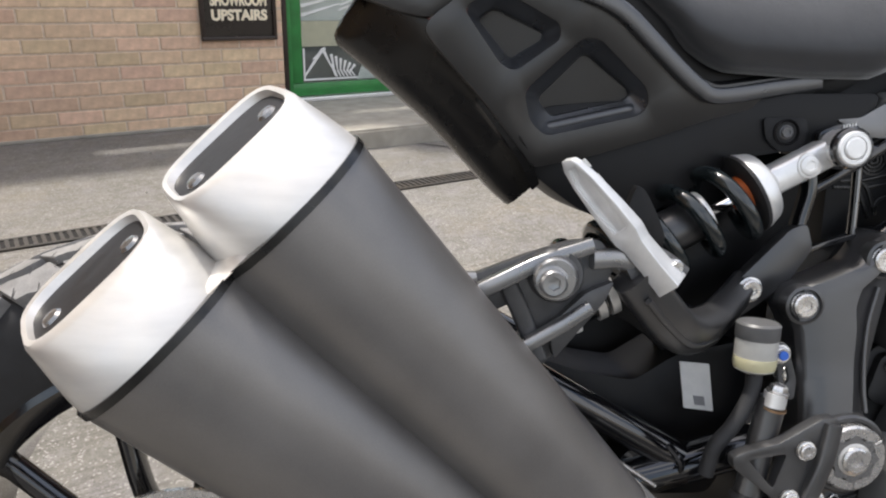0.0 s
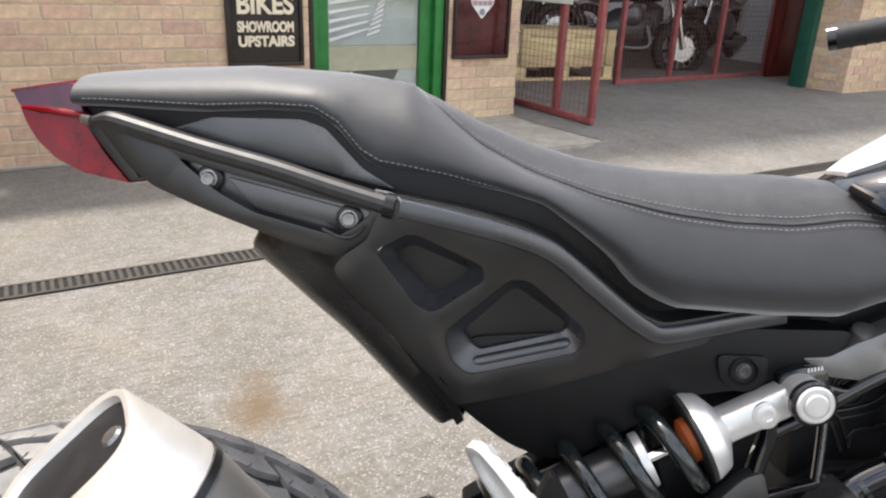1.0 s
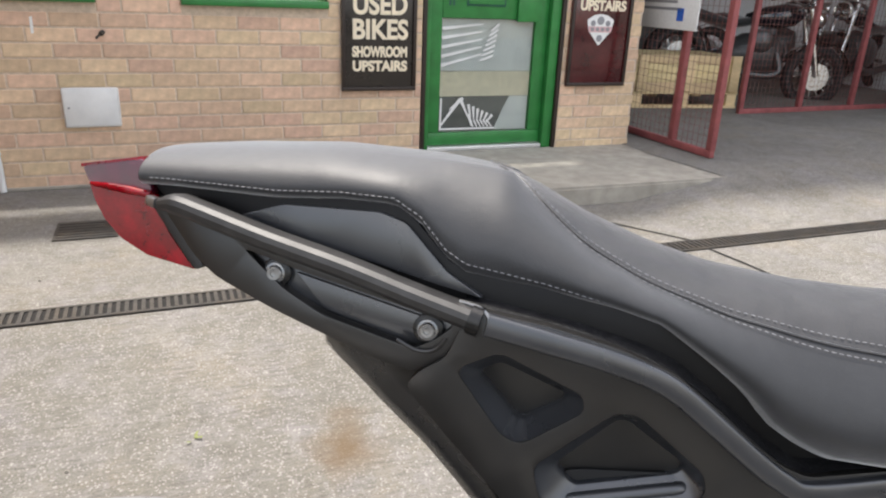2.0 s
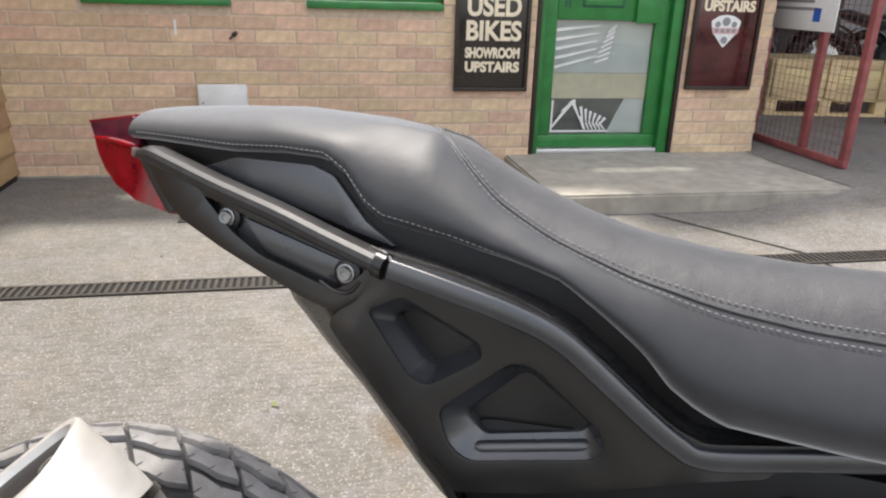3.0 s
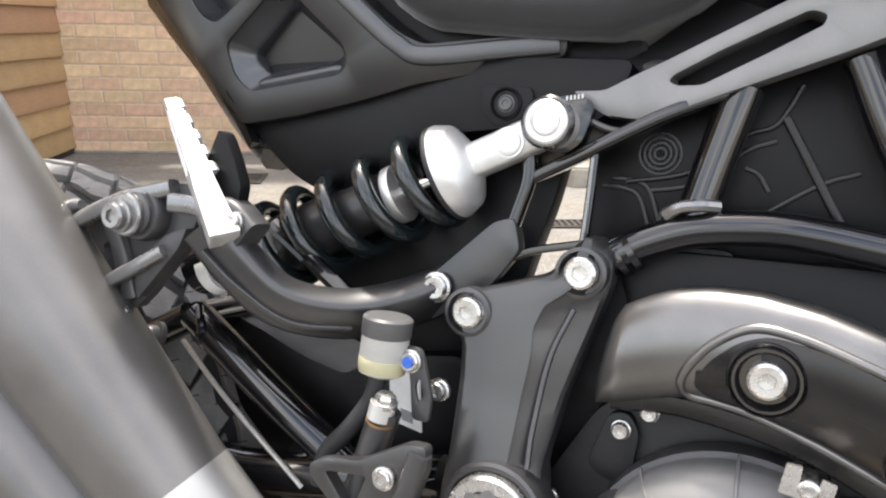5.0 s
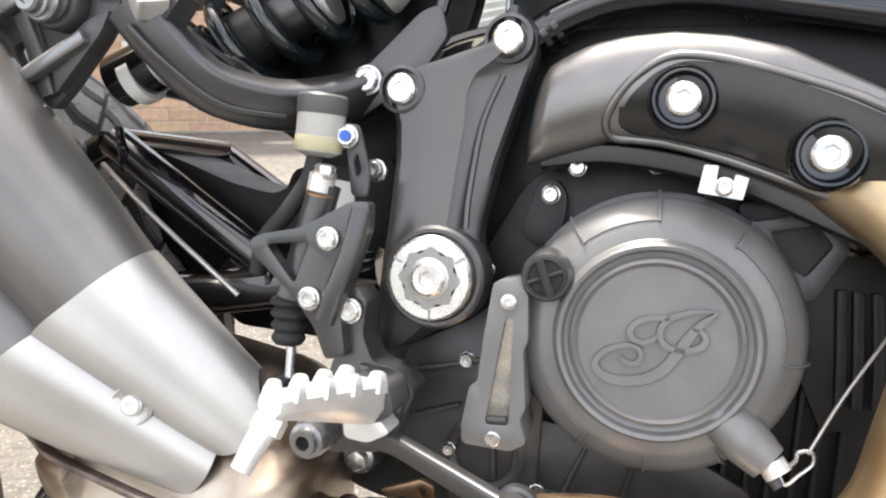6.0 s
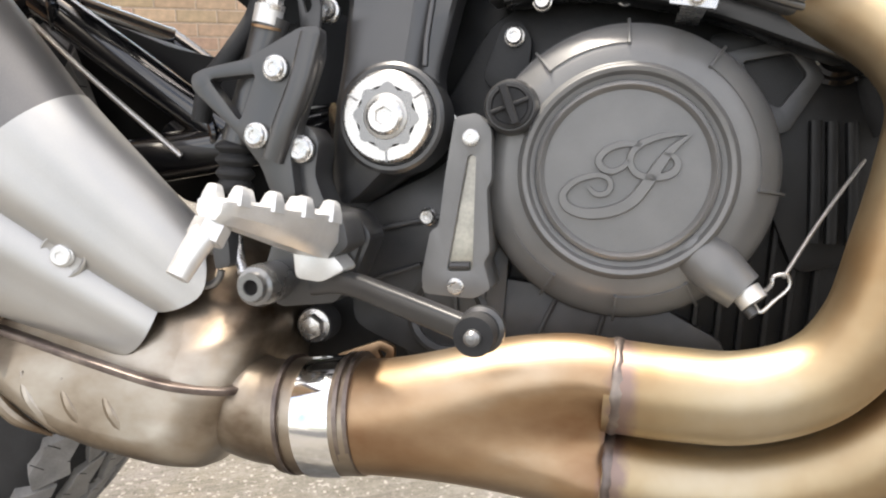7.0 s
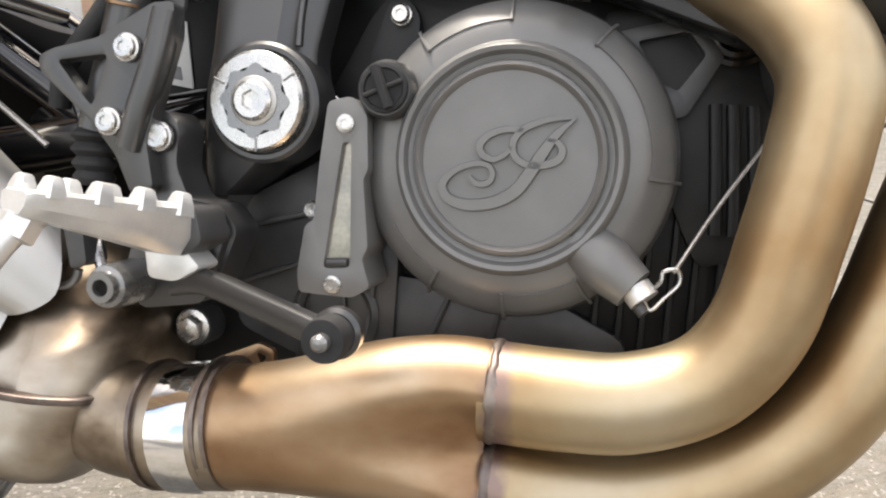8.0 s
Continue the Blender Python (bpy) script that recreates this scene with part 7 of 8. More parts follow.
part("return_spring", tube([(-0.125 + 0.014 * math.cos(a), -0.165, 0.292 + 0.014 * math.sin(a)) for a in np.linspace(2.4, 6.2, 12)], 0.003, 8, 2), "gun", brake)
# master cylinder with its rubber boot, hose and reservoir
part("master_cylinder", tube([(-0.090, -0.145, 0.478), (-0.100, -0.147, 0.430), (-0.110, -0.150, 0.385)], 0.013, 18), "matt", brake, "black master cylinder")
for i in range(4):
    q = Vector((-0.112, -0.150, 0.382)).lerp(Vector((-0.110, -0.152, 0.350)), i / 3.3)
    part("boot_fold", lathe([(0.011, -0.005), (0.0155 - 0.0006 * i, -0.001), (0.0155 - 0.0006 * i, 0.001), (0.011, 0.005)], q, (0, 0, 1), 24), "rubber", brake)
part("banjo", tube([(-0.092, -0.150, 0.472), (-0.090, -0.150, 0.485)], 0.0105, 18), "alu", brake, "bright banjo fitting")
bolt((-0.089, -0.150, 0.485), 0.0085, brake, "steel", axis=(0.15, -0.1, 1), h=0.008, flange=1.2, hexed=True, recess=False)
part("copper_washer", lathe([(0.0115, 0.0), (0.0115, 0.002)], (-0.0915, -0.150, 0.469), (0.15, -0.1, 1)), "pipe", brake)
part("hose", tube([(-0.104, -0.135, 0.505), (-0.108, -0.138, 0.480), (-0.124, -0.142, 0.452), (-0.142, -0.142, 0.428), (-0.148, -0.14, 0.40)], 0.0075, 14), "rubber", brake, "black rubber hose")
res = new("fluid_reservoir")
res.parent = brake
RS = (-0.104, -0.132, 0.503)
part("cup", lathe([(0.010, -0.004), (0.0185, 0.0), (0.0195, 0.006), (0.0195, 0.030)], RS, (0.03, 0, 1), 28), "reservoir", res, "milky plastic reservoir")
part("fluid", lathe([(0.0190, 0.001), (0.0199, 0.006), (0.0199, 0.012), (0.0197, 0.0125)], RS, (0.03, 0, 1), 28), "fluid", res, "yellow brake fluid")
part("lid", lathe([(0.0198, 0.030), (0.0203, 0.031), (0.0203, 0.044), (0.018, 0.046), (0.0, 0.046)], RS, (0.03, 0, 1), 28), "lid", res, "smoky grey lid")
part("reservoir_bracket", plate([(-0.086, 0.528), (-0.072, 0.527), (-0.064, 0.505), (-0.059, 0.490), (-0.060, 0.470), (-0.074, 0.470), (-0.079, 0.50)], -0.130, -0.126, [[(-0.071, 0.505), (-0.066, 0.490), (-0.071, 0.484), (-0.075, 0.498)]], r=0.004, bevel=0.001), "casting", brake, "slotted dark bracket")
bolt((-0.079, -0.133, 0.517), 0.0082, brake, "steel", h=0.005, flange=1.15)
part("bolt_mark", lathe([(0.0045, 0.0), (0.0045, 0.001)], (-0.079, -0.1385, 0.517)), "blue", brake, "blue paint mark")
bolt((-0.062, -0.110, 0.492), 0.008, brake, "steel", h=0.008)

# ---- shop front: signs, door, meter box, pipe ----
def lettering(body, size, mat, at, parent, width=None, bold=0.0, name="lettering"):
    """Flat raised lettering facing -y, centred at its baseline."""
    cu = bpy.data.curves.new(name, "FONT")
    cu.body, cu.size, cu.extrude, cu.offset, cu.align_x = body, size, 0.0012, bold, "CENTER"
    tmp = bpy.data.objects.new(name, cu)
    scene.collection.objects.link(tmp)
    bpy.context.view_layer.update()
    me = bpy.data.meshes.new_from_object(tmp.evaluated_get(bpy.context.evaluated_depsgraph_get()))
    bpy.data.objects.remove(tmp)
    xs_ = [v.co.x for v in me.vertices]
    k = width / (max(xs_) - min(xs_)) if width else 1.0
    me.transform(Matrix.Diagonal((k, 1, 1, 1)))
    me.transform(pose(0, 0, 0, 90, 0, 0))
    me.materials.clear()
    me.materials.append(M[mat])
    ob = new(name, me)
    ob.parent = parent
    ob.location = at
    return ob


def framed_board(name, x0, x1, z0, z1, mat, rim, label, category):
    top = part(name, block((x0, WALL - 0.022, z0), (x1, WALL - 0.002, z1), 0.002), mat)
    tagged(top, label, category)
    w = 0.022
    for lo, hi in (((x0, z0), (x1, z0 + w)), ((x0, z1 - w), (x1, z1)), ((x0, z0 + w), (x0 + w, z1 - w)), ((x1 - w, z0 + w), (x1, z1 - w))):
        part("board_frame", block((lo[0], WALL - 0.032, lo[1]), (hi[0], WALL - 0.021, hi[1]), 0.003), rim, top)
    return top


sign = framed_board("shop_sign", 1.308, 1.756, 0.497, 1.32, "board", "brown", "black framed sign with cream capital letters", "sign")
sx = 1.535
lettering("USED", 0.150, "cream", (sx, WALL - 0.0232, 0.928), sign, 0.320, 0.0048)
lettering("BIKES", 0.150, "cream", (sx, WALL - 0.0232, 0.792), sign, 0.330, 0.0048)
lettering("SHOWROOM", 0.078, "cream", (sx, WALL - 0.0232, 0.692), sign, 0.330, 0.0038)
lettering("UPSTAIRS", 0.078, "cream", (sx, WALL - 0.0232, 0.612), sign, 0.330, 0.0038)

plaque = framed_board("wall_plaque", 2.790, 3.238, 0.510, 1.32, "plaque", "brown", "dark red glazed notice board with a white emblem", "sign")
px_ = 3.005
lettering("UPSTAIRS", 0.085, "cream", (px_ + 0.01, WALL - 0.0232, 0.985), plaque, 0.340, 0.0038)
em = part("emblem", plate([(px_ - 0.10, 0.925), (px_ - 0.05, 0.955), (px_, 0.962), (px_ + 0.05, 0.955), (px_ + 0.10, 0.925), (px_ + 0.085, 0.86), (px_ + 0.03, 0.80), (px_, 0.765), (px_ - 0.03, 0.80), (px_ - 0.085, 0.86)], WALL - 0.0245, WALL - 0.0222, r=0.012, bevel=0), "white", plaque, "white shield emblem")
part("emblem_band", plate([(px_ - 0.092, 0.885), (px_ + 0.092, 0.885), (px_ + 0.082, 0.850), (px_ - 0.082, 0.850)], WALL - 0.0262, WALL - 0.0247, r=0.004, bevel=0), "pink", em)
for dx, dz, r in ((0, 0.922, 0.026), (-0.055, 0.905, 0.018), (0.055, 0.905, 0.018), (0, 0.812, 0.022)):
    part("emblem_dot", lathe([(r, 0.0), (r, 0.0016)], (px_ + dx, WALL - 0.0247, dz), segs=20), "grey_print", em)
for k in range(4):
    part("emblem_bar", block((px_ - 0.07 + 0.038 * k, WALL - 0.0276, 0.858), (px_ - 0.046 + 0.038 * k, WALL - 0.0264, 0.878)), "grey_print", em)

# green door in a dark frame
door = tagged(part("door_1", block((1.862, WALL + 0.055, 0.135), (2.668, WALL + 0.098, 0.215), 0.003), "green"), "green painted door with a glazed lower panel", "door", kind="structure")
part("door_stile", block((1.862, WALL + 0.055, 0.217), (1.945, WALL + 0.098, 2.08), 0.003), "green", door)
part("door_stile", block((2.578, WALL + 0.055, 0.217), (2.668, WALL + 0.098, 2.08), 0.003), "green", door)
part("door_rail", block((1.947, WALL + 0.055, 0.912), (2.576, WALL + 0.098, 1.45), 0.003), "green", door)
part("letter_plate", block((2.10, WALL + 0.048, 0.985), (2.36, WALL + 0.056, 1.055), 0.002), "dark_green", door)
part("letter_flap", block((2.112, WALL + 0.045, 0.996), (2.348, WALL + 0.049, 1.045), 0.001), "green", door)
for k in range(2):
    part("number_bar", block((1.985 + 0.024 * k, WALL + 0.052, 0.985), (1.998 + 0.024 * k, WALL + 0.056, 1.025)), "dark_green", door)
part("door_pad", block((2.44, WALL + 0.030, 0.90), (2.60, WALL + 0.056, 1.14), 0.003), "green", door)
pane = part("pane", block((1.944, WALL + 0.074, 0.214), (2.579, WALL + 0.080, 0.913)), "glass", door, "glass pane with etched decoration")
pane.visible_shadow = False
part("pane_film", block((1.948, WALL + 0.083, 0.44), (2.576, WALL + 0.085, 0.595)), "cream", door, "cream film band")
part("pane_film", block((1.948, WALL + 0.087, 0.597), (2.576, WALL + 0.089, 0.909)), "meter", door, "pale frosted film")
# flat board whose grey stands in for the unlit room
part("pane_back", block((1.948, WALL + 0.092, 0.216), (2.576, WALL + 0.095, 0.911)), "dim", door, "grey board painting the dim interior behind the glass")
random.seed(9)
etch = bmesh.new()
layer = [0]
def streak(x0, z0, x1, z1, w0, w1):
    d = Vector((x1 - x0, 0, z1 - z0)).normalized()
    s = Vector((-d.z, 0, d.x))
    layer[0] += 1
    y = WALL + 0.0735 - 0.00012 * layer[0]
    a, c = Vector((x0, y, z0)), Vector((x1, y, z1))
    v = [etch.verts.new(q) for q in (a - s * w0, a + s * w0, c + s * w1, c - s * w1)]
    etch.faces.new(v)
for k in range(5):
    streak(1.955, 0.63 + 0.055 * k, 2.22, 0.70 + 0.045 * k, 0.010, 0.004)
for k in range(7):
    streak(2.21 + 0.012 * k, 0.66 + 0.03 * k, 2.30 + 0.006 * k, 0.69 + 0.032 * k, 0.006, 0.007)
streak(1.955, 0.235, 2.34, 0.235, 0.006, 0.006)
streak(1.962, 0.235, 1.962, 0.43, 0.006, 0.006)
streak(1.965, 0.26, 2.09, 0.42, 0.006, 0.012)
streak(2.02, 0.36, 2.11, 0.43, 0.003, 0.010)
streak(2.09, 0.43, 2.15, 0.31, 0.012, 0.004)
for k in range(6):
    streak(2.17 + 0.022 * k, 0.30 - 0.006 * k, 2.15 + 0.034 * k, 0.39 - 0.014 * k, 0.004, 0.010)
    streak(2.17 + 0.022 * k, 0.29, 2.19 + 0.026 * k, 0.245, 0.006, 0.004)
streak(2.15, 0.33, 2.18, 0.25, 0.010, 0.006)
part("etching", etch, "meter", door, "pale etched line decoration")
pf = bmesh.new()
v = [pf.verts.new(q) for q in ((2.34, WALL + 0.0865, 0.222), (2.574, WALL + 0.0865, 0.222), (2.574, WALL + 0.0865, 0.438), (2.44, WALL + 0.0865, 0.438), (2.40, WALL + 0.0865, 0.36))]
pf.faces.new(v)
part("pane_film", pf, "meter", door)
jamb = solid("door_frame", [((DOOR_L + 0.004, WALL - 0.004, 0.104), (1.830, WALL + 0.10, 2.15)), ((2.735, WALL - 0.004, 0.104), (DOOR_R - 0.004, WALL + 0.10, 2.15)), ((1.830, WALL - 0.004, 2.10), (2.735, WALL + 0.10, 2.15))], "brown", "dark brown timber door surround", "door frame", bevel=0.002)
part("inner_jamb", block((1.8315, WALL + 0.015, 0.104), (1.860, WALL + 0.10, 2.098), 0.002), "green", jamb)
part("inner_jamb", block((2.670, WALL + 0.015, 0.104), (2.7335, WALL + 0.10, 2.098), 0.002), "green", jamb)
part("threshold", block((1.8615, WALL + 0.02, 0.104), (2.668, WALL + 0.10, 0.130), 0.003), "alu", jamb, "pale worn threshold")

meter = tagged(part("meter_box", block((-0.147, WALL - 0.030, 0.326), (0.122, WALL - 0.001, 0.530), 0.010), "meter"), "off-white plastic meter box on the brick wall", "meter box")
part("box_lid", block((-0.138, WALL - 0.036, 0.335), (0.113, WALL - 0.0305, 0.521), 0.004), "meter", meter)
part("lock", lathe([(0.006, 0), (0.006, 0.003), (0.003, 0.004)], (-0.118, WALL - 0.036, 0.43), segs=14), "grey_print", meter)
pipe = tagged(part("waste_pipe", tube([(-0.475, WALL - 0.022, 0.004), (-0.475, WALL - 0.022, 0.13), (-0.480, WALL - 0.022, 0.215)], 0.017, 14), "meter"), "short white plastic waste pipe at the wall's foot", "pipe")
part("pipe_rim", tube([(-0.480, WALL - 0.022, 0.205), (-0.480, WALL - 0.022, 0.217)], 0.020, 14), "meter", pipe)
part("pipe_clip", block((-0.50, WALL - 0.02, 0.195), (-0.46, WALL - 0.001, 0.205)), "meter", pipe)
plug = tagged(part("wall_bolt", tube([(0.048, WALL - 0.03, 0.775), (0.075, WALL - 0.012, 0.80)], 0.006, 10), "iron"), "rusty iron bolt stub in the brick wall", "bolt")
part("bolt_head", tube([(0.070, WALL - 0.02, 0.795), (0.082, WALL - 0.003, 0.806)], 0.012, 8), "iron", plug)
for x0, z0, z1 in ((-0.235, 0.79, 0.875),):
    bm = bmesh.new()
    pts = [(x0 - 0.007, z0), (x0 + 0.006, z0 + 0.004), (x0 + 0.008, z1), (x0 - 0.005, z1 - 0.005)]
    tagged(part("paint_mark", plate(pts, WALL - 0.0022, WALL + 0.001, r=0.002, bevel=0), "white"), "white paint dash on the bricks", "paint mark")

# ---- workshop opening with its gates ----
solid("wall_return", [((WALL_R - 0.10, WALL + 0.262, 0.104), (WALL_R - 0.006, 7.5, 3.0))], "brown", "dark side wall of the workshop opening", "wall")
# the back wall's grey includes the shade of the deep room
solid("wall_back", [((3.2, 10.6, 0.104), (9.6, 10.8, 3.2))], "dim", "workshop back wall with interior dimness in its grey", "wall")
solid("wall_right", [((8.6, 5.6, 0.104), (8.8, 10.6, 3.2))], "shop_wall", "white painted workshop side wall", "wall")
solid("ceiling", [((3.2, 4.83, 3.0), (9.6, 10.8, 3.15))], "roof", "plain workshop ceiling", "ceiling")


def mesh_gate(length, height, uprights, label, wire=True):
    """A welded steel gate with wire mesh, along +x from the origin."""
    top = part("gate", block((0, -0.02, 0), (length, 0.02, 0.045), 0.003), "oxide")
    tagged(top, label, "gate", "workshop gates")
    part("gate_rail", block((0, -0.02, height - 0.045), (length, 0.02, height), 0.003), "oxide", top)
    for u in uprights:
        part("gate_post", block((u - 0.024, -0.021, 0.0455), (u + 0.024, 0.021, height - 0.0455), 0.003), "oxide", top)
    bm = bmesh.new()
    k = 0.05
    while k < length:
        block((k - 0.0011, 0.002, 0.046), (k + 0.0011, 0.0045, height - 0.046), 0, bm)
        k += 0.05
    k = 0.08
    while k < height - 0.04:
        block((0.02, 0.0046, k - 0.0011), (length - 0.02, 0.0070, k + 0.0011), 0, bm)
        k += 0.05
    part("wire_mesh", bm, "wire", top, "oxide red wire mesh")["kind"] = "stuff"
    return top


g1 = mesh_gate(0.98, 2.05, (0.022, 0.40, 0.958), "open oxide-red steel gate with wire mesh")
g1.matrix_world = Matrix.Translation((3.62, 4.02, 0.112)) @ pose(0, 0, 0, 0, 0, 91)
g2 = mesh_gate(2.3, 2.05, (0.022, 0.75, 1.45, 2.278), "closed oxide-red steel gate with wire mesh")
g2.matrix_world = Matrix.Translation((5.20, 5.52, 0.106)) @ pose(0, 0, 0, 0, 0, 2)
leaf = tagged(part("door_2", block((7.42, 5.48, 0.106), (7.98, 5.54, 2.2), 0.004), "maroon"), "maroon painted workshop door leaf", "door", kind="structure")
part("door_handle", tube([(7.52, 5.455, 1.05), (7.60, 5.45, 1.05)], 0.010, 10), "steel", leaf)
part("door_panel", block((7.50, 5.470, 0.25), (7.90, 5.479, 0.95), 0.003), "maroon", leaf)
solid("door_post", [((7.99, 5.30, 0.10), (8.12, 5.5, 2.4))], "white", "white painted door post", "post", bevel=0.004)
solid("corner_post", [((7.03, 4.80, 0.07), (7.11, 4.95, 3.0))], "dark_green", "dark green painted steel corner post", "post", bevel=0.004)
board2 = tagged(part("notice_board", block((-0.36, -0.012, -0.16), (0.36, 0.0, 0.16), 0.003), "white"), "white notice board hung on the open gate", "sign")
for k in range(3):
    part("print_bar", block((-0.30, -0.0140, 0.05 - 0.045 * k), (0.10 + 0.05 * k, -0.0125, 0.068 - 0.045 * k)), "grey_print", board2)
part("print_square", block((0.16, -0.0140, -0.105), (0.225, -0.0125, -0.025)), "blue", board2)
board2.matrix_world = Matrix.Translation((3.575, 4.66, 1.04)) @ pose(0, 0, 0, 0, 0, -89) @ pose(0, 0, 0, 0, 0, 0)
pillar = solid("pillar_core", [((7.12, 4.42, 0.0), (8.3, 4.9, 3.0))], "mortar", "brick pier beside the workshop opening", "pillar")
alarm = tagged(part("alarm_box", block((7.75, 4.36, 1.12), (8.02, 4.412, 1.40), 0.006), "red_box"), "red plastic call box on the brick pier", "call box")

# wooden crate on a pallet
crate = tagged(part("wooden_crate", block((0.01, 0.01, 0.16), (1.07, 0.69, 0.47)), "pine"), "pale pine crate on a pallet", "crate")
for k in range(4):
    part("crate_plank", block((0.0, -0.002, 0.155 + 0.082 * k), (1.08, 0.009, 0.233 + 0.082 * k), 0.002), "pine", crate)
    part("crate_plank", block((-0.002, 0.011, 0.155 + 0.082 * k), (0.009, 0.70, 0.233 + 0.082 * k), 0.002), "pine", crate)
for x0 in (0.02, 0.50, 0.97):
    part("crate_batten", block((x0, -0.022, 0.155), (x0 + 0.09, -0.003, 0.48), 0.002), "pine", crate)
for x0 in (0.0, 0.48, 0.98):
    part("pallet_block", block((x0, 0.0, 0.025), (x0 + 0.10, 0.10, 0.128), 0.002), "pine", crate)
    part("pallet_block", block((x0, 0.58, 0.025), (x0 + 0.10, 0.68, 0.128), 0.002), "pine", crate)
part("pallet_board", block((-0.01, 0.0, 0.129), (1.09, 0.70, 0.153), 0.002), "pine", crate)
part("pallet_board", block((-0.01, 0.0, 0.0), (1.09, 0.10, 0.024), 0.002), "pine", crate)
crate.matrix_world = Matrix.Translation((4.35, 5.95, 0.106)) @ pose(0, 0, 0, 0, 0, -8)


def shop_bike():
    """A dark motorcycle in the workshop, seen from afar."""
    top = new("parked_motorcycle")
    tagged(top, "dark parked motorcycle with bright forks inside the workshop", "motorcycle", "workshop motorcycles")
    for wx, wr in ((-0.72, 0.31), (0.75, 0.33)):
        w = new("wheel")
        w.parent = top
        w.matrix_local = Matrix.Translation((wx, 0, wr))
        rings_ = [[((wr - 0.055 + 0.055 * math.cos(b_)) * math.cos(a), 0.06 * math.sin(b_), (wr - 0.055 + 0.055 * math.cos(b_)) * math.sin(a)) for b_ in np.linspace(0, 2 * math.pi, 11)[:-1]] for a in np.linspace(0, 2 * math.pi, 41)[:-1]]
        part("tyre", loft(rings_, wrap=True), "rubber", w)
        rings_ = [[((wr - 0.11 + 0.010 * math.cos(b_)) * math.cos(a), 0.035 * math.sin(b_), (wr - 0.11 + 0.010 * math.cos(b_)) * math.sin(a)) for b_ in np.linspace(0, 2 * math.pi, 9)[:-1]] for a in np.linspace(0, 2 * math.pi, 41)[:-1]]
        part("rim", loft(rings_, wrap=True), "gun", w)
        sp_bm = bmesh.new()
        for k in range(16):
            a = 2 * math.pi * k / 16
            tube([(0.03 * math.cos(a), 0.01, 0.03 * math.sin(a)), ((wr - 0.11) * math.cos(a + 0.15), 0, (wr - 0.11) * math.sin(a + 0.15))], 0.003, 5, 1, sp_bm)
        part("spokes", sp_bm, "steel", w)
        part("hub", lathe([(0.03, -0.06), (0.06, -0.055), (0.06, 0.055), (0.03, 0.06)], (0, 0, 0)), "gun", w)
        part("disc", lathe([(0.08, -0.002), (0.14, -0.002), (0.14, 0.002), (0.08, 0.002)], (0, -0.07, 0)), "steel", w)
        arc = [(wx + (wr + 0.03) * math.cos(a), 0, wr + (wr + 0.03) * math.sin(a)) for a in np.linspace(0.3, 2.7, 12)]
        part("fender", box_bar(arc, 0.14, 0.008, 2), "gloss", top)
    for s in (-0.09, 0.09):
        part("fork", tube([(0.75, s, 0.33), (0.62, s, 0.66), (0.50, s, 0.98)], 0.025, 12), "chrome", top)
        part("exhaust_pipe", tube([(0.25, s * 1.5, 0.50), (0.30, s * 1.9, 0.30), (0.0, s * 2.0, 0.24), (-0.75, s * 2.0, 0.28)], 0.042, 14), "matt", top)
        part("swing_arm", tube([(-0.72, s, 0.31), (-0.2, s, 0.38)], 0.025, 10), "gloss", top)
    part("fuel_tank", loft([[(x, w * math.cos(a), z + h * math.sin(a)) for a in np.linspace(0, 2 * math.pi, 19)[:-1]] for x, w, z, h in ((-0.10, 0.05, 0.80, 0.04), (0.05, 0.13, 0.83, 0.10), (0.25, 0.16, 0.87, 0.13), (0.40, 0.12, 0.90, 0.11), (0.48, 0.04, 0.92, 0.04))]), "tank", top)
    part("seat", loft([[(x, w * math.cos(a), z + h * math.sin(a)) for a in np.linspace(0, 2 * math.pi, 19)[:-1]] for x, w, z, h in ((-0.75, 0.06, 0.76, 0.03), (-0.6, 0.12, 0.75, 0.06), (-0.3, 0.15, 0.70, 0.06), (-0.08, 0.10, 0.76, 0.05))]), "leather", top)
    part("engine_block", loft([[(x, w * math.cos(a), z + h * math.sin(a)) for a in np.linspace(0, 2 * math.pi, 17)[:-1]] for x, w, z, h in ((-0.25, 0.12, 0.40, 0.12), (-0.1, 0.2, 0.44, 0.2), (0.15, 0.2, 0.46, 0.24), (0.32, 0.12, 0.46, 0.16))]), "casting", top)
    part("air_cleaner", lathe([(0.11, -0.02), (0.11, 0.02), (0.08, 0.04), (0, 0.045)], (0.05, -0.2, 0.58)), "matt", top)
    part("headlight", lathe([(0.03, -0.14), (0.09, -0.08), (0.10, 0.0), (0.09, 0.02), (0, 0.03)], (0.66, 0, 0.90), (1, 0, 0)), "chrome", top)
    part("handlebar", tube([(0.25, 0.40, 1.05), (0.38, 0.32, 1.10), (0.46, 0.1, 1.02), (0.46, -0.1, 1.02), (0.38, -0.32, 1.10), (0.25, -0.40, 1.05)], 0.013, 10), "chrome", top)
    return top


sb1 = shop_bike()
sb1.matrix_world = Matrix.Translation((6.1, 6.55, 0.106)) @ pose(0, 0, 0, 0, 8, 0) @ pose(0, 0, 0, 0, 0, -24)
copy_thing(sb1, Matrix.Translation((7.75, 7.9, 0.106)) @ pose(0, 0, 0, 0, 0, -60))
copy_thing(sb1, Matrix.Translation((8.0, 6.75, 0.106)) @ pose(0, 0, 0, 0, 0, 200))
copy_thing(sb1, Matrix.Translation((4.4, 7.7, 0.106)) @ pose(0, 0, 0, 0, 0, 20))
copy_thing(sb1, Matrix.Translation((5.6, 8.3, 0.106)) @ pose(0, 0, 0, 0, 0, -35))

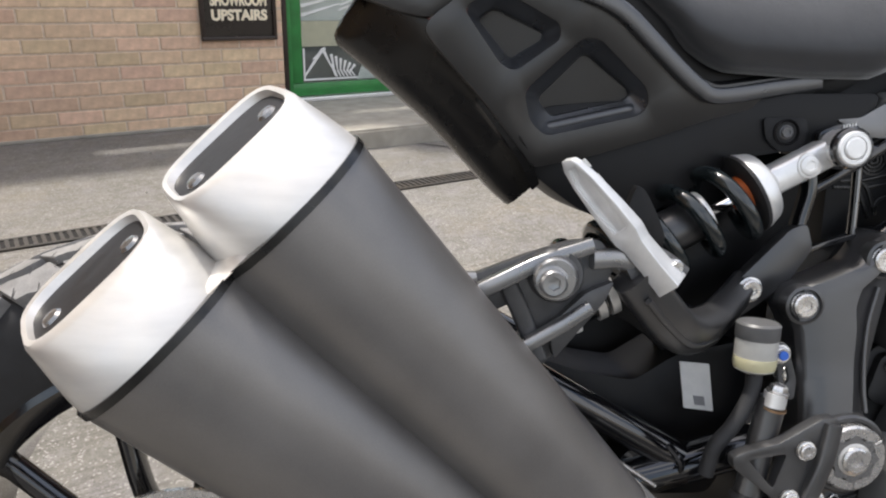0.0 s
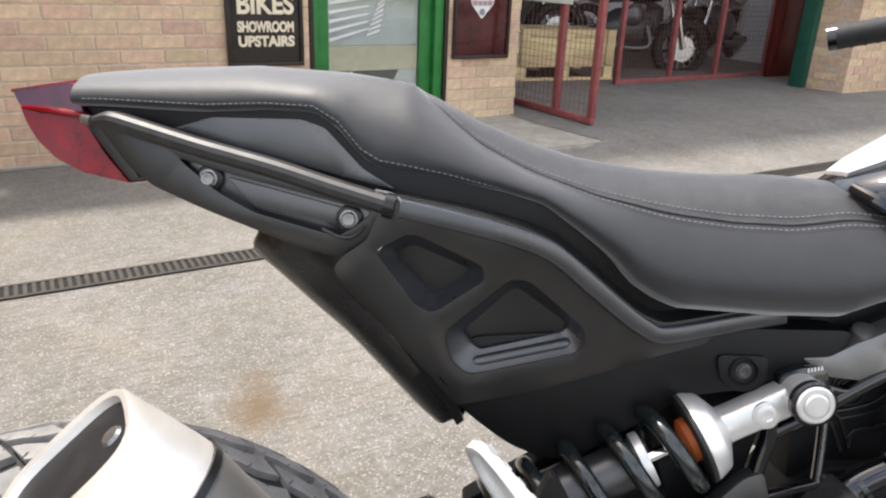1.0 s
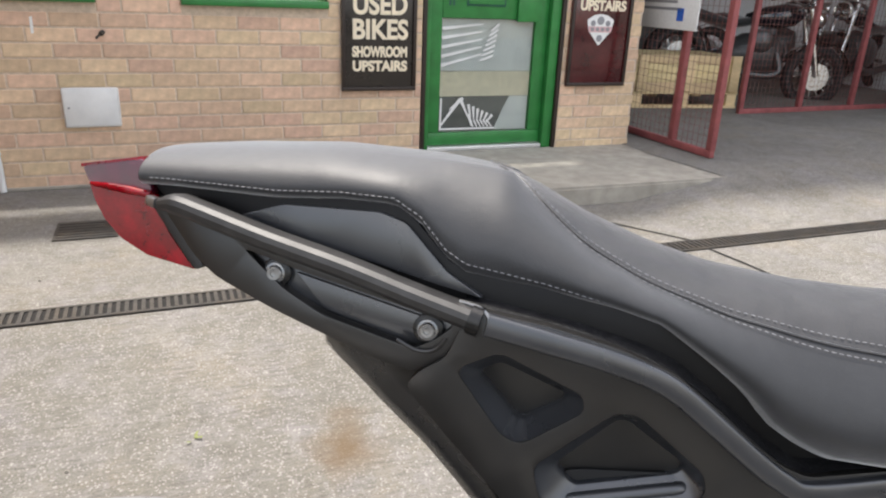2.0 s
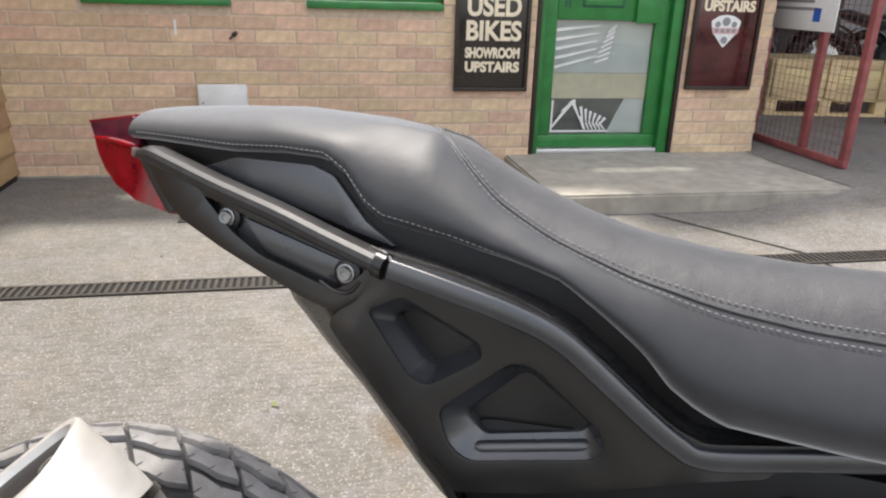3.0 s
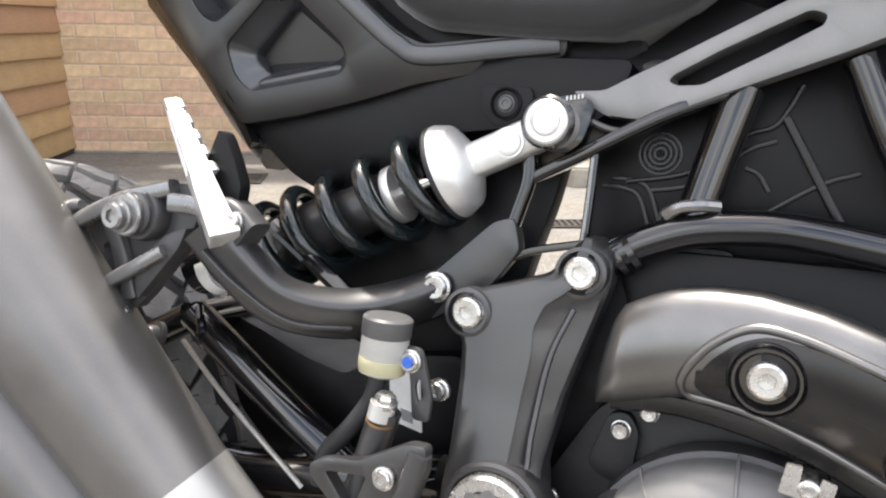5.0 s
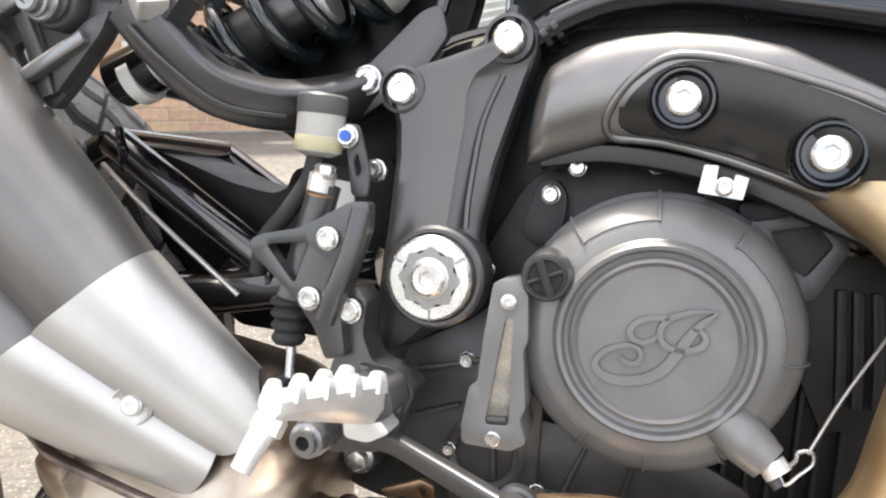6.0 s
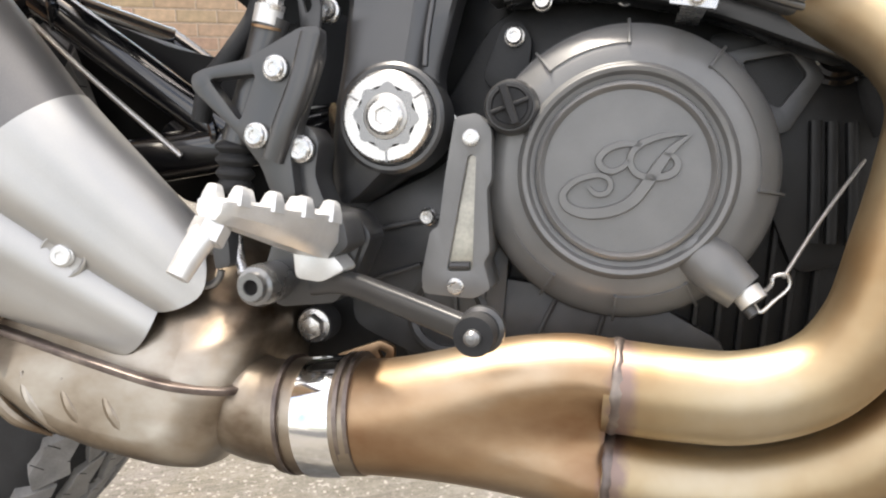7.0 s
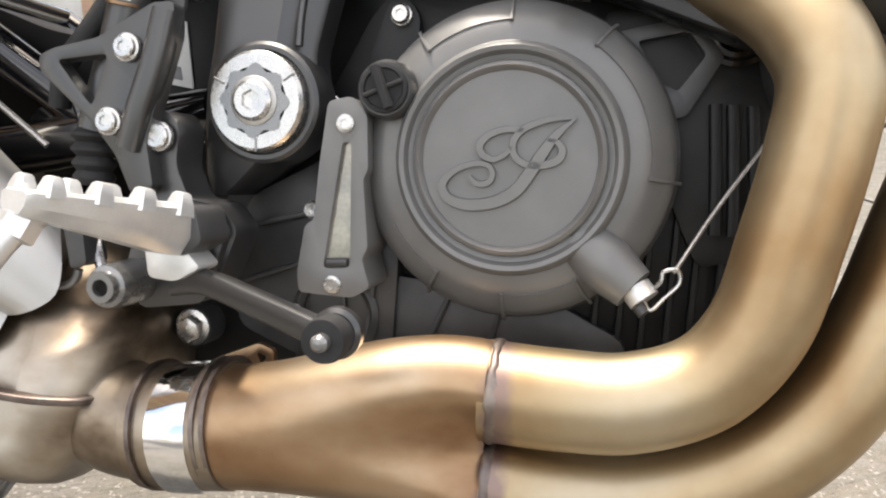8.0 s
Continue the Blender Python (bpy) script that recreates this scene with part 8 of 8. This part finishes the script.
# ---- bricks of the front wall, each its own piece in the seen band, joined above ----
COURSE, LONG, HIGH, DEEP = 0.075, 0.225, 0.065, 0.10


def brick_mesh(length):
    bm = block((0, 0, 0), (length, DEEP, HIGH))
    es = [e for e in bm.edges if all(v.co.y < 0.001 for v in e.verts)]
    bmesh.ops.bevel(bm, geom=es, offset=0.0028, segments=1, affect="EDGES")
    finish(bm, 20)
    me = bpy.data.meshes.new("brick")
    bm.to_mesh(me)
    bm.free()
    me.materials.append(M["brick"])
    return me


random.seed(77)
MESHES = {}


def free_spans(z):
    """Stretches of the front wall that are brick at this height."""
    cuts = [(DOOR_L, DOOR_R)]
    if z + HIGH > 0.945 and z < 2.05:
        cuts += list(WIN)
    spans, x0 = [], -1.165
    for a, c in sorted(cuts):
        spans.append((x0, a))
        x0 = c
    spans.append((x0, WALL_R))
    return spans


rest = bmesh.new()
count = 0
row = 0
z = 0.004
while z < 2.95:
    for x0, x1 in free_spans(z):
        if x1 <= DOOR_L and z > 2.37:
            continue
        x = x0 - (0.1125 if row % 2 else 0.0) - ((x0 + 1.165) % LONG)
        while x < x1:
            a, c = max(x, x0), min(x + LONG - 0.010, x1)
            x += LONG
            if c - a < 0.03:
                continue
            out = random.uniform(-0.0012, 0.0012)
            if z < 1.02 and count < 300:
                key = round(c - a, 3)
                if key not in MESHES:
                    MESHES[key] = brick_mesh(key)
                ob = new("brick", MESHES[key])
                ob.parent = wall_front
                ob.location = (a, WALL + out, z)
                count += 1
            else:
                block((a, WALL + out, z), (c, WALL + out + DEEP, z + HIGH), 0, rest)
    z += COURSE
    row += 1
part("brick_courses", rest, "brick_rest", wall_front)["kind"] = "stuff"

# bricks of the pier
pier = bmesh.new()
row, z = 0, 0.06
while z < 2.95:
    x = 7.115 - (0.1125 if row % 2 else 0)
    while x < 8.3:
        a, c = max(x, 7.115), min(x + LONG - 0.01, 8.3)
        if c - a > 0.03:
            block((a, 4.414 + random.uniform(-0.001, 0.001), z), (c, 4.5, z + HIGH), 0, pier)
        x += LONG
    y = 4.52 + (0.1125 if row % 2 else 0)
    while y < 4.9:
        block((7.113 + random.uniform(-0.001, 0.001), y, z), (7.2, min(y + LONG - 0.01, 4.9), z + HIGH), 0, pier)
        y += LONG
    z += COURSE
    row += 1
part("brick_courses", pier, "brick_rest", pillar)["kind"] = "stuff"
